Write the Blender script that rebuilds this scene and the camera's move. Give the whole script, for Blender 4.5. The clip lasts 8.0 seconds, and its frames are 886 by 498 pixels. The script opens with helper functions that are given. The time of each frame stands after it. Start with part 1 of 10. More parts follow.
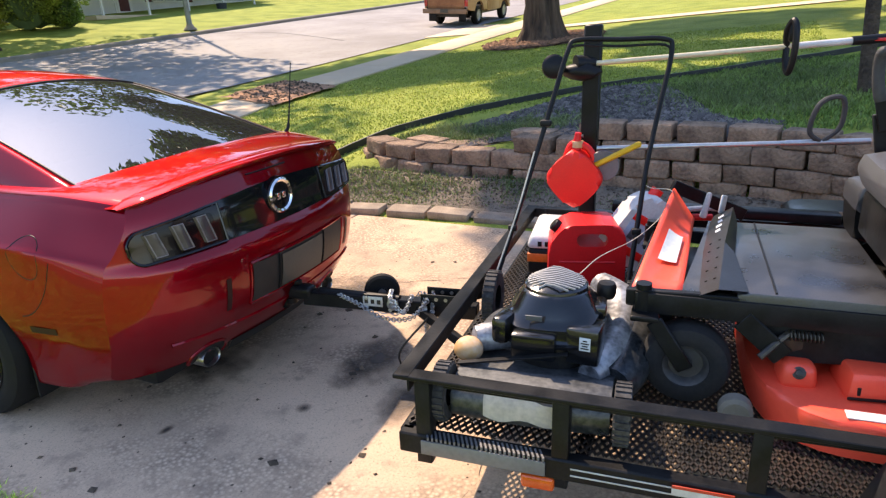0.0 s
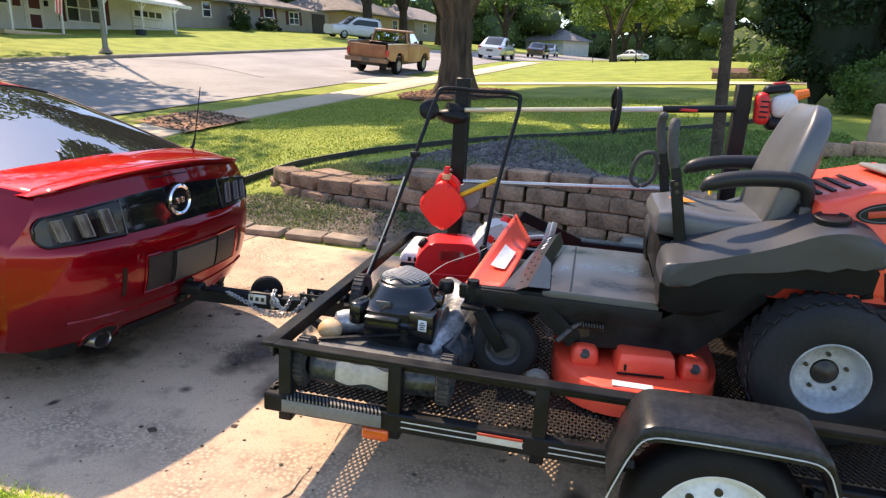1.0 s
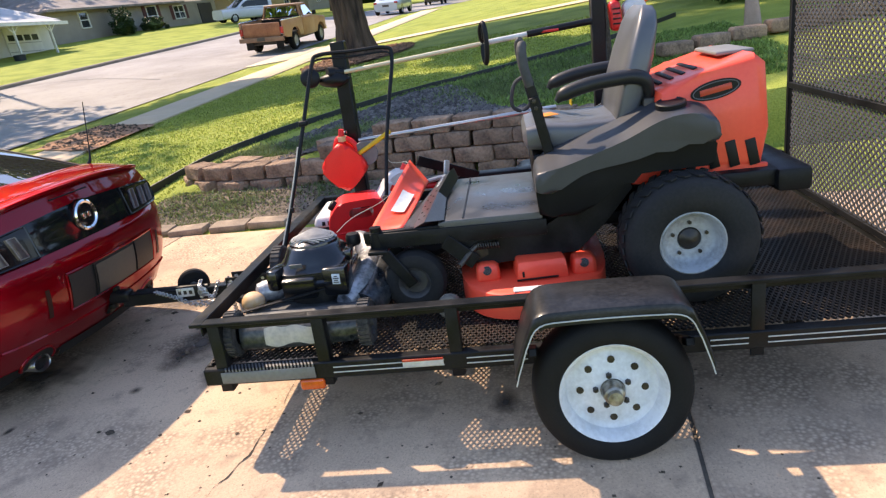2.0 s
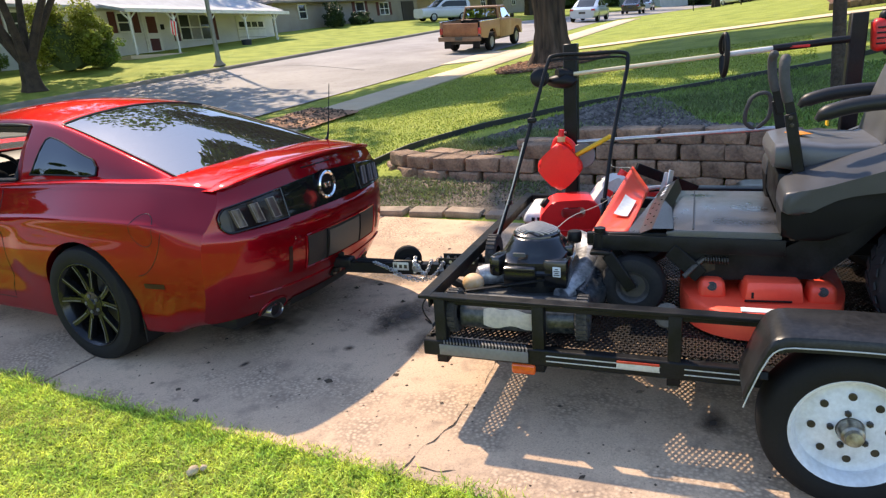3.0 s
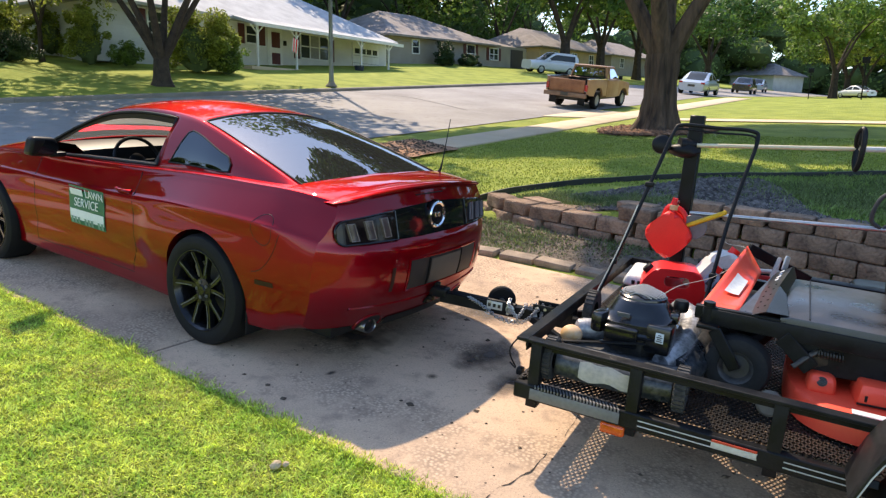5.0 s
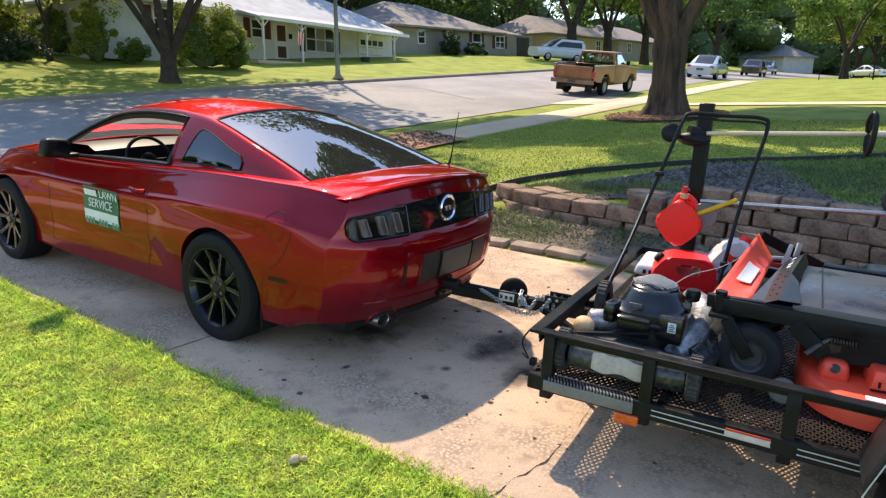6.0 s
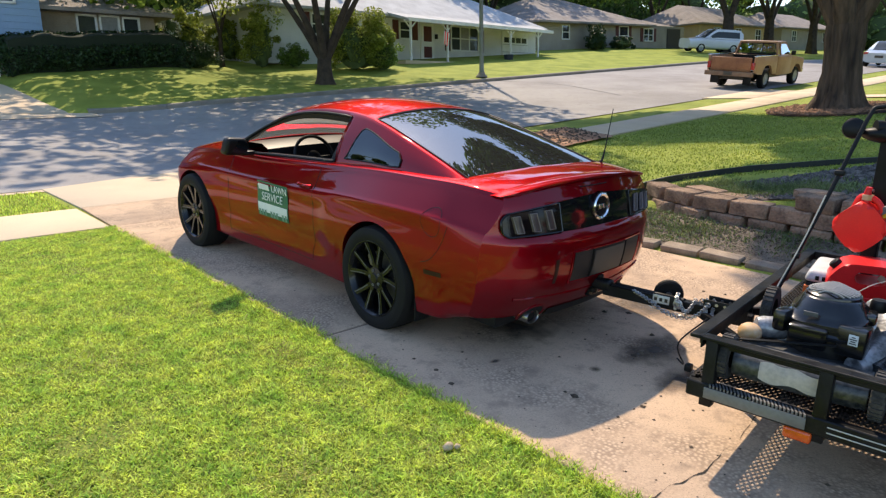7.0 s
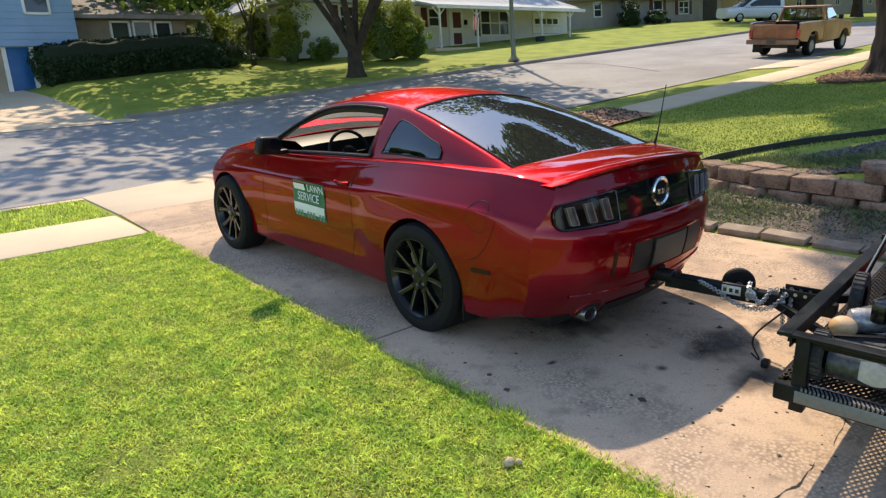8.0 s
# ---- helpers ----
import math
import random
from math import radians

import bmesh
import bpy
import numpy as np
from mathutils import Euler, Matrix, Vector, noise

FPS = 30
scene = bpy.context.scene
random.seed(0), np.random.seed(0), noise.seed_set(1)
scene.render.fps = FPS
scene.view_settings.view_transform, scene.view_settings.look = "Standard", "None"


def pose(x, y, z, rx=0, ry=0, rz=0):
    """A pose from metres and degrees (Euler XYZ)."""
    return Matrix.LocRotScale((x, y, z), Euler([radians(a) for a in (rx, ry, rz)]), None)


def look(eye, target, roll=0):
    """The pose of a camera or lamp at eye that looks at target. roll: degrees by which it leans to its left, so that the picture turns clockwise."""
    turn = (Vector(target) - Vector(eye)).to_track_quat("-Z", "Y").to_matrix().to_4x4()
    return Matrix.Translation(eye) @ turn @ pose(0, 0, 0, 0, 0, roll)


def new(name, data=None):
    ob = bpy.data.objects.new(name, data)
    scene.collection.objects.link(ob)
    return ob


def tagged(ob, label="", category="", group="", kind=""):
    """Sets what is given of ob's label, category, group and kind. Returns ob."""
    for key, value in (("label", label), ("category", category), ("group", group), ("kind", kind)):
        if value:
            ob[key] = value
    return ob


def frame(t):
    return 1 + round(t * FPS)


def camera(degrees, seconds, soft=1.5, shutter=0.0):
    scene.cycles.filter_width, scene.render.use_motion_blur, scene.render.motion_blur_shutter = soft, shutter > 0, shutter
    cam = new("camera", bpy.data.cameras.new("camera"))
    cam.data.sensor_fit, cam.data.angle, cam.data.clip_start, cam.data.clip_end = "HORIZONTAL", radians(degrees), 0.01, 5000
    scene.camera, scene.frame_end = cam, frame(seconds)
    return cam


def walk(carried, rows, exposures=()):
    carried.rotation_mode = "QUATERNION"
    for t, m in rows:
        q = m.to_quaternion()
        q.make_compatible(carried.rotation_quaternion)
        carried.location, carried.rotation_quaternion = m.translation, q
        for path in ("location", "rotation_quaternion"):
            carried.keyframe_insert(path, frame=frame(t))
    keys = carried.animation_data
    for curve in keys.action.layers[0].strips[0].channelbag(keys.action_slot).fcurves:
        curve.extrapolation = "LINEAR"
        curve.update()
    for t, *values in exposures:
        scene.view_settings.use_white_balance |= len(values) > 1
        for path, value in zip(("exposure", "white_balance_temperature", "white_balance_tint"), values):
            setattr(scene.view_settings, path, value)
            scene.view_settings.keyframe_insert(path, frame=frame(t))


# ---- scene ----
cam = camera(67.1, 8.0, 1.3)
PATH = [
    (0, (-2.421, -3.041, 1.648), (-0.714, -2.235, 0.99), -1.9),
    (0.2, (-2.542, -3.122, 1.634), (-0.909, -2.265, 0.862), -1.1),
    (0.5, (-2.685, -3.172, 1.615), (-1.058, -2.322, 0.821), 3.4),
    (0.7, (-2.781, -3.260, 1.621), (-1.062, -2.480, 0.958), 4.9),
    (1, (-2.848, -3.437, 1.628), (-1.007, -2.853, 1.109), 3.6),
    (1.2, (-2.894, -3.542, 1.627), (-1.029, -3.099, 1.054), 3.1),
    (2.3, (-3.037, -3.699, 1.619), (-1.202, -3.2, 1.0), -10.7),
    (2.5, (-3.051, -3.656, 1.629), (-1.242, -3.024, 1.056), -9.6),
    (2.7, (-3.095, -3.607, 1.629), (-1.347, -2.811, 1.073), -7.1),
    (3, (-3.201, -3.456, 1.628), (-1.498, -2.583, 1.046), -4.0),
    (3.2, (-3.261, -3.406, 1.624), (-1.593, -2.447, 1.077), -1.8),
    (3.5, (-3.31, -3.357, 1.625), (-1.684, -2.313, 1.108), 0.4),
    (4, (-3.344, -3.332, 1.622), (-1.738, -2.25, 1.123), 3.6),
    (4.5, (-3.351, -3.336, 1.625), (-1.754, -2.243, 1.12), 3.3),
    (4.7, (-3.349, -3.334, 1.622), (-1.739, -2.242, 1.155), 3.8),
    (5.8, (-3.351, -3.344, 1.653), (-1.703, -2.321, 1.163), 4.0),
    (6, (-3.371, -3.337, 1.653), (-1.767, -2.249, 1.16), 2.8),
    (6.2, (-3.405, -3.332, 1.649), (-1.832, -2.187, 1.184), 3.6),
    (6.5, (-3.433, -3.332, 1.663), (-1.971, -2.055, 1.182), 2.0),
    (6.7, (-3.444, -3.308, 1.653), (-2.031, -1.980, 1.164), 2.5),
    (7, (-3.461, -3.293, 1.656), (-2.122, -1.899, 1.141), 1.4),
    (7.2, (-3.471, -3.272, 1.647), (-2.150, -1.858, 1.144), 1.2),
    (7.5, (-3.456, -3.254, 1.653), (-2.162, -1.794, 1.21), -0.5),
    (7.7, (-3.414, -3.186, 1.640), (-2.126, -1.738, 1.148), -1.1),
    (8, (-3.328, -3.071, 1.64), (-2.079, -1.609, 1.091), -1.9),
]
walk(cam, [(t, look(eye, target, roll)) for t, eye, target, roll in PATH],
     [(0, 1.36, 6750, 18), (1, 1.36, 6750, 18), (2.5, 1.31, 6600, 16), (3.5, 1.15, 6500, 14), (4.5, 1.11, 6500, 13), (6, 1.12, 6500, 13), (7, 0.91, 6500, 11.5), (8, 0.87, 6500, 10)])

# ---- light: one sun from the front right of the car, and the sky ----
SUN = Vector((0.48, 0.70, 1.0)).normalized()
world = bpy.data.worlds.new("sky")
world.use_nodes = True
scene.world = world
wn = world.node_tree.nodes
sky = wn.new("ShaderNodeTexSky")
sky.sky_type, sky.sun_disc = "NISHITA", False
sky.sun_elevation = math.asin(SUN.z)
sky.sun_rotation = math.atan2(SUN.x, SUN.y)
sky.dust_density = 0.5
sky.ozone_density = 2.5
world.node_tree.links.new(sky.outputs[0], wn["Background"].inputs[0])
wn["Background"].inputs[1].default_value = 0.15
lamp = bpy.data.lights.new("sun", "SUN")
lamp.energy, lamp.angle, lamp.color = 3.1, radians(0.8), (1.0, 0.83, 0.62)
sun = new("sun", lamp)
sun.matrix_world = look(SUN * 60, (0, 0, 0))
scene.view_settings.exposure = 0.62

# ---- building helpers ----
def srgb(r, g, b):
    f = lambda c: c / 12.92 if c <= 0.04045 else ((c + 0.055) / 1.055) ** 2.4
    return (f(r / 255), f(g / 255), f(b / 255))


def mat(name, color, rough=0.6, metal=0.0, color2=None, scale=8.0, fine=60.0, amount=0.5, bump=0.1, coat=0.0,
        vary=0.0, spec=0.5, rough2=None, island=False, height=0.01):
    """A surface with two scales of variation: broad stains towards color2 and a fine grain with relief."""
    m = bpy.data.materials.new(name)
    m.use_nodes = True
    nt = m.node_tree
    N, L = nt.nodes.new, nt.links.new
    b = nt.nodes["Principled BSDF"]
    b.inputs["Metallic"].default_value = metal
    b.inputs["Roughness"].default_value = rough
    b.inputs["Specular IOR Level"].default_value = spec
    b.inputs["Coat Weight"].default_value = coat
    b.inputs["Coat Roughness"].default_value = 0.03
    co = N("ShaderNodeTexCoord")
    n1, n2 = N("ShaderNodeTexNoise"), N("ShaderNodeTexNoise")
    n1.inputs["Scale"].default_value, n1.inputs["Detail"].default_value = scale, 6.0
    n2.inputs["Scale"].default_value, n2.inputs["Detail"].default_value = fine, 4.0
    for n in (n1, n2):
        L(co.outputs["Object"], n.inputs["Vector"])
    c2 = color2 or tuple(c * 0.55 for c in color)
    mix = N("ShaderNodeMix")
    mix.data_type = "RGBA"
    mix.inputs[6].default_value, mix.inputs[7].default_value = (*color, 1), (*c2, 1)
    add = N("ShaderNodeMath")
    add.operation = "ADD"
    L(n1.outputs["Fac"], add.inputs[0])
    half = N("ShaderNodeMath")
    half.operation = "MULTIPLY_ADD"
    half.inputs[1].default_value, half.inputs[2].default_value = 0.6, -0.3
    L(n2.outputs["Fac"], half.inputs[0])
    L(half.outputs[0], add.inputs[1])
    ramp = N("ShaderNodeMapRange")
    ramp.inputs["From Min"].default_value, ramp.inputs["From Max"].default_value = 0.35, 0.72
    ramp.inputs["To Max"].default_value = amount
    L(add.outputs[0], ramp.inputs["Value"])
    L(ramp.outputs[0], mix.inputs[0])
    out = mix.outputs[2]
    if vary or island:
        src = N("ShaderNodeNewGeometry").outputs["Random Per Island"] if island else N("ShaderNodeObjectInfo").outputs["Random"]
        rng = N("ShaderNodeMapRange")
        rng.inputs["To Min"].default_value, rng.inputs["To Max"].default_value = 1 - (vary or 0.3), 1 + (vary or 0.3)
        L(src, rng.inputs["Value"])
        hsv = N("ShaderNodeHueSaturation")
        L(rng.outputs[0], hsv.inputs["Value"])
        L(out, hsv.inputs["Color"])
        out = hsv.outputs["Color"]
    L(out, b.inputs["Base Color"])
    if rough2 is not None:
        rr = N("ShaderNodeMapRange")
        rr.inputs["To Min"].default_value, rr.inputs["To Max"].default_value = rough, rough2
        rr.inputs["From Min"].default_value, rr.inputs["From Max"].default_value = 0.35, 0.65
        L(n1.outputs["Fac"], rr.inputs["Value"])
        L(rr.outputs[0], b.inputs["Roughness"])
    if bump:
        bp = N("ShaderNodeBump")
        bp.inputs["Strength"].default_value, bp.inputs["Distance"].default_value = bump, height
        L(n2.outputs["Fac"], bp.inputs["Height"])
        L(bp.outputs[0], b.inputs["Normal"])
    return m


def thing(name, m=None, label="", category="", group="", kind=""):
    """An empty at the base of a thing, under which its parts hang."""
    ob = new(name)
    ob.empty_display_size = 0.2
    if m is not None:
        ob.matrix_world = m
    return tagged(ob, label, category, group, kind)


def mesh_of(bm, name, material, smooth=True):
    me = bpy.data.meshes.new(name)
    bmesh.ops.recalc_face_normals(bm, faces=bm.faces)
    bm.to_mesh(me)
    bm.free()
    for q in material if isinstance(material, (list, tuple)) else [material]:
        me.materials.append(q)
    if smooth:
        me.polygons.foreach_set("use_smooth", [True] * len(me.polygons))
        me.set_sharp_from_angle(angle=radians(38))
    return me


def part(name, bm, material, parent=None, label="", smooth=True, m=None):
    ob = new(name, mesh_of(bm, name, material, smooth))
    ob.parent = parent
    if m is not None:
        ob.matrix_basis = m
    return tagged(ob, label)


def BM():
    return bmesh.new()


def box(bm, c, s, bevel=0.0, rot=None, seg=2, taper=None):
    """A box at c with size s; taper=(fx, fy) scales its top face."""
    r = bmesh.ops.create_cube(bm, size=1.0)
    vs = r["verts"]
    for v in vs:
        k = taper if taper and v.co.z > 0 else (1, 1)
        v.co = Vector((v.co.x * s[0] * k[0], v.co.y * s[1] * k[1], v.co.z * s[2]))
    if bevel:
        es = list({e for v in vs for e in v.link_edges})
        r = bmesh.ops.bevel(bm, geom=es, offset=bevel, segments=seg, profile=0.5, affect="EDGES")
        vs = list({v for f in r["faces"] for v in f.verts} | {v for v in vs if v.is_valid})
    mm = Matrix.Translation(c) @ (rot.to_4x4() if rot else Matrix())
    bmesh.ops.transform(bm, matrix=mm, verts=vs)
    return vs


def ring_frames(pts):
    out, prev = [], None
    for i, p in enumerate(pts):
        d = (Vector(pts[min(i + 1, len(pts) - 1)]) - Vector(pts[max(i - 1, 0)])).normalized()
        if prev is None:
            a = Vector((0, 0, 1)) if abs(d.z) < 0.9 else Vector((1, 0, 0))
            n = d.cross(a).normalized()
        else:
            n = (prev - d * prev.dot(d)).normalized()
        prev = n
        out.append((Vector(p), n, d.cross(n)))
    return out


def tube(bm, pts, r, seg=10, caps=True):
    """A round bar along pts; r is a number or one number a point."""
    rings = []
    for i, (p, n, b) in enumerate(ring_frames(pts)):
        q = r[i] if isinstance(r, (list, tuple)) else r
        rings.append([bm.verts.new(p + (n * math.cos(a) + b * math.sin(a)) * q) for a in [2 * math.pi * k / seg for k in range(seg)]])
    for a, b in zip(rings, rings[1:]):
        for k in range(seg):
            bm.faces.new((a[k], a[(k + 1) % seg], b[(k + 1) % seg], b[k]))
    if caps:
        bm.faces.new(rings[0][::-1])
        bm.faces.new(rings[-1])
    return rings


def curve_pts(pts, n=6):
    """Catmull-Rom points through pts."""
    P = [Vector(p) for p in pts]
    P = [2 * P[0] - P[1], *P, 2 * P[-1] - P[-2]]
    out = []
    for i in range(1, len(P) - 2):
        a, b, c, d = P[i - 1:i + 3]
        for k in range(n):
            t = k / n
            out.append(0.5 * ((2 * b) + (c - a) * t + (2 * a - 5 * b + 4 * c - d) * t * t + (3 * b - a - 3 * c + d) * t ** 3))
    out.append(P[-2])
    return out


def lathe(bm, prof, m=None, seg=32, caps=True):
    """Turns a profile of (radius, height) round z, then places it by m."""
    m = m or Matrix()
    rings = [[bm.verts.new(m @ Vector((r * math.cos(a), r * math.sin(a), h))) for a in [2 * math.pi * k / seg for k in range(seg)]] for r, h in prof]
    for a, b in zip(rings, rings[1:]):
        for k in range(seg):
            bm.faces.new((a[k], a[(k + 1) % seg], b[(k + 1) % seg], b[k]))
    if caps:
        bm.faces.new(rings[0][::-1])
        bm.faces.new(rings[-1])


def grid(bm, rows, close=False):
    """Quads between rows of points."""
    V = [[bm.verts.new(p) for p in r] for r in rows]
    for a, b in zip(V, V[1:]):
        n = len(a)
        for k in range(n if close else n - 1):
            bm.faces.new((a[k], a[(k + 1) % n], b[(k + 1) % n], b[k]))
    return V


def blob(bm, c, r, squash=(1, 1, 1), rough=0.15, freq=3.0, sub=2, seed=0.0):
    vs = bmesh.ops.create_icosphere(bm, subdivisions=sub, radius=1.0)["verts"]
    for v in vs:
        k = 1 + rough * noise.noise(v.co * freq + Vector((seed, seed * 2, 3)))
        v.co = Vector(c) + Vector((v.co.x * squash[0], v.co.y * squash[1], v.co.z * squash[2])) * r * k
    return vs


def slab(bm, outline, z0, z1, bevel=0.0):
    """A plate of a plan outline between two heights."""
    a = [bm.verts.new((x, y, z0)) for x, y in outline]
    b = [bm.verts.new((x, y, z1)) for x, y in outline]
    bm.faces.new(a[::-1])
    top = bm.faces.new(b)
    n = len(a)
    for i in range(n):
        bm.faces.new((a[i], a[(i + 1) % n], b[(i + 1) % n], b[i]))
    if bevel:
        bmesh.ops.bevel(bm, geom=list(top.edges), offset=bevel, segments=2, profile=0.5, affect="EDGES")


def rotm(ax, deg):
    return Matrix.Rotation(radians(deg), 3, ax)


def lerp(a, b, t):
    return a + (b - a) * t


def smooth(a, b, x):
    t = min(1.0, max(0.0, (x - a) / (b - a)))
    return t * t * (3 - 2 * t)


def text_mesh(body, size, m, material, parent, name="lettering", extrude=0.0008, align="CENTER", shear=0.0):
    cu = bpy.data.curves.new(name, "FONT")
    cu.body, cu.size, cu.extrude, cu.align_x, cu.align_y, cu.shear = body, size, extrude, align, "CENTER", shear
    tmp = new(name, cu)
    me = bpy.data.meshes.new_from_object(tmp.evaluated_get(bpy.context.evaluated_depsgraph_get()))
    bpy.data.objects.remove(tmp)
    me.materials.clear()
    me.materials.append(material)
    ob = new(name, me)
    ob.parent = parent
    ob.matrix_basis = m
    return ob

# ---- the lie of the land: z is square to the driveway; the street climbs to the right ----
UP = pose(0, 0, 0, -3.5, 0, 0)          # plumb, seen from the sloping driveway


def upright(x, y, z, turn=0):
    return Matrix.Translation((x, y, z)) @ UP @ pose(0, 0, 0, 0, 0, turn)


def base_z(x, y):
    w = x - 2.2
    rise = 0.062 * (0.5 * (w + math.sqrt(w * w + 1.2)) - 0.0)
    if x > 40:
        rise -= 0.03 * (x - 40)
    rise *= smooth(1.2, 5.0, x) if x < 5 else 1
    far = 0.047 * max(0.0, min(y, 15.3) - 7.0) + 0.075 * max(0.0, min(y, 26) - 15.3) + 0.02 * max(0.0, y - 26)
    k = smooth(3.42, 3.6, x) if y < 0.2 else lerp(smooth(3.42, 3.6, x), smooth(2.5, 5.5, x), smooth(0.2, 1.4, y))
    bank = 0.066 * max(0.0, 4.0 - max(y, -7)) * k
    mound = 0.36 * smooth(9.5, 6.0, x) * smooth(-0.5, 2.6, x) * smooth(15.8, 21.0, y)
    return rise + far + bank + mound


def ground_z(x, y):
    z = base_z(x, y)
    if y > 15.3:
        z += 0.12 * smooth(15.3, 15.45, y) * smooth(1.3, 1.8, x)
    if y < 15.4 and y > 6.9:
        z -= 0.05 * smooth(6.9, 7.0, y) * smooth(1.5, 3.5, x if x > 0 else 0.0)
    # soil is banked against the foot of the garden wall
    if 2.6 < x < 3.5:
        z += 0.15 * smooth(2.78, 3.3, x) * (1 - smooth(3.36, 3.5, x)) * smooth(1.2, 0.5, y)
    # the bed behind the garden wall is level with its top
    if 3.4 < x < 8 and y < 0.6:
        top = 0.66 - 0.30 * smooth(-1.9, 0.7, y)
        z = lerp(z, max(z, top - 0.07), smooth(3.42, 3.6, x) * (1 - smooth(4.0, 7.5, x)))
    return z


grass = mat("lawn_grass", srgb(160, 168, 74), 0.85, color2=srgb(116, 134, 50), scale=1.1, fine=55, amount=0.9, bump=0.9, height=0.03, spec=0.2)
concrete = mat("driveway_concrete", srgb(208, 178, 146), 0.85, color2=srgb(172, 146, 120), scale=1.3, fine=90, amount=0.8, bump=0.35, height=0.004, vary=0.05)
walkway = mat("sidewalk_concrete", srgb(218, 196, 164), 0.85, color2=srgb(192, 170, 142), scale=1.0, fine=60, bump=0.3, height=0.004, vary=0.06)
asphalt = mat("worn_street_asphalt", srgb(164, 160, 156), 0.9, color2=srgb(136, 132, 129), scale=0.5, fine=60, amount=0.8, bump=0.5, height=0.01)
kerbmat = mat("kerb_concrete", srgb(150, 142, 128), 0.85, color2=srgb(108, 102, 92), scale=2, fine=50, bump=0.4)



def pitted(m, dark, scale=38.0, stains=0.9):
    """Adds dark pits, small spots and broad grey stains to a paving material."""
    nt = m.node_tree
    N, L = nt.nodes.new, nt.links.new
    b = nt.nodes["Principled BSDF"]
    src = b.inputs["Base Color"].links[0].from_socket
    co = N("ShaderNodeTexCoord")
    last = src
    for sc, lo, hi, amt, kind in ((scale, 0.0, 0.16, 0.75, "spot"), (stains, 0.48, 0.70, 0.55, "stain"), (5.0, 0.55, 0.72, 0.55, "stain"), (22.0, 0.60, 0.74, 0.5, "stain"), (140.0, 0.57, 0.70, 0.75, "stain")):
        mr = N("ShaderNodeMapRange")
        mr.inputs["From Min"].default_value, mr.inputs["From Max"].default_value = lo, hi
        if kind == "spot":
            t = N("ShaderNodeTexVoronoi")
            t.inputs["Scale"].default_value = sc
            t.inputs["Randomness"].default_value = 1.0
            L(co.outputs["Object"], t.inputs["Vector"])
            L(t.outputs["Distance"], mr.inputs["Value"])
            mr.inputs["To Min"].default_value, mr.inputs["To Max"].default_value = amt, 0.0
            n2 = N("ShaderNodeTexNoise")
            n2.inputs["Scale"].default_value = 3.0
            L(co.outputs["Object"], n2.inputs["Vector"])
            mu = N("ShaderNodeMath")
            mu.operation = "MULTIPLY"
            L(mr.outputs[0], mu.inputs[0])
            m3 = N("ShaderNodeMapRange")
            m3.inputs["From Min"].default_value, m3.inputs["From Max"].default_value = 0.5, 0.65
            L(n2.outputs["Fac"], m3.inputs["Value"])
            L(m3.outputs[0], mu.inputs[1])
            fac = mu.outputs[0]
        else:
            t = N("ShaderNodeTexNoise")
            t.inputs["Scale"].default_value, t.inputs["Detail"].default_value = sc, 8.0
            t.inputs["Roughness"].default_value = 0.62
            L(co.outputs["Object"], t.inputs["Vector"])
            L(t.outputs["Fac"], mr.inputs["Value"])
            mr.inputs["To Max"].default_value = amt
            fac = mr.outputs[0]
        mx = N("ShaderNodeMix")
        mx.data_type = "RGBA"
        mx.inputs[7].default_value = (*dark, 1)
        L(fac, mx.inputs[0])
        L(last, mx.inputs[6])
        last = mx.outputs[2]
    L(last, b.inputs["Base Color"])


pitted(concrete, srgb(104, 90, 78))
pitted(asphalt, srgb(118, 112, 106), 20.0, 0.35)


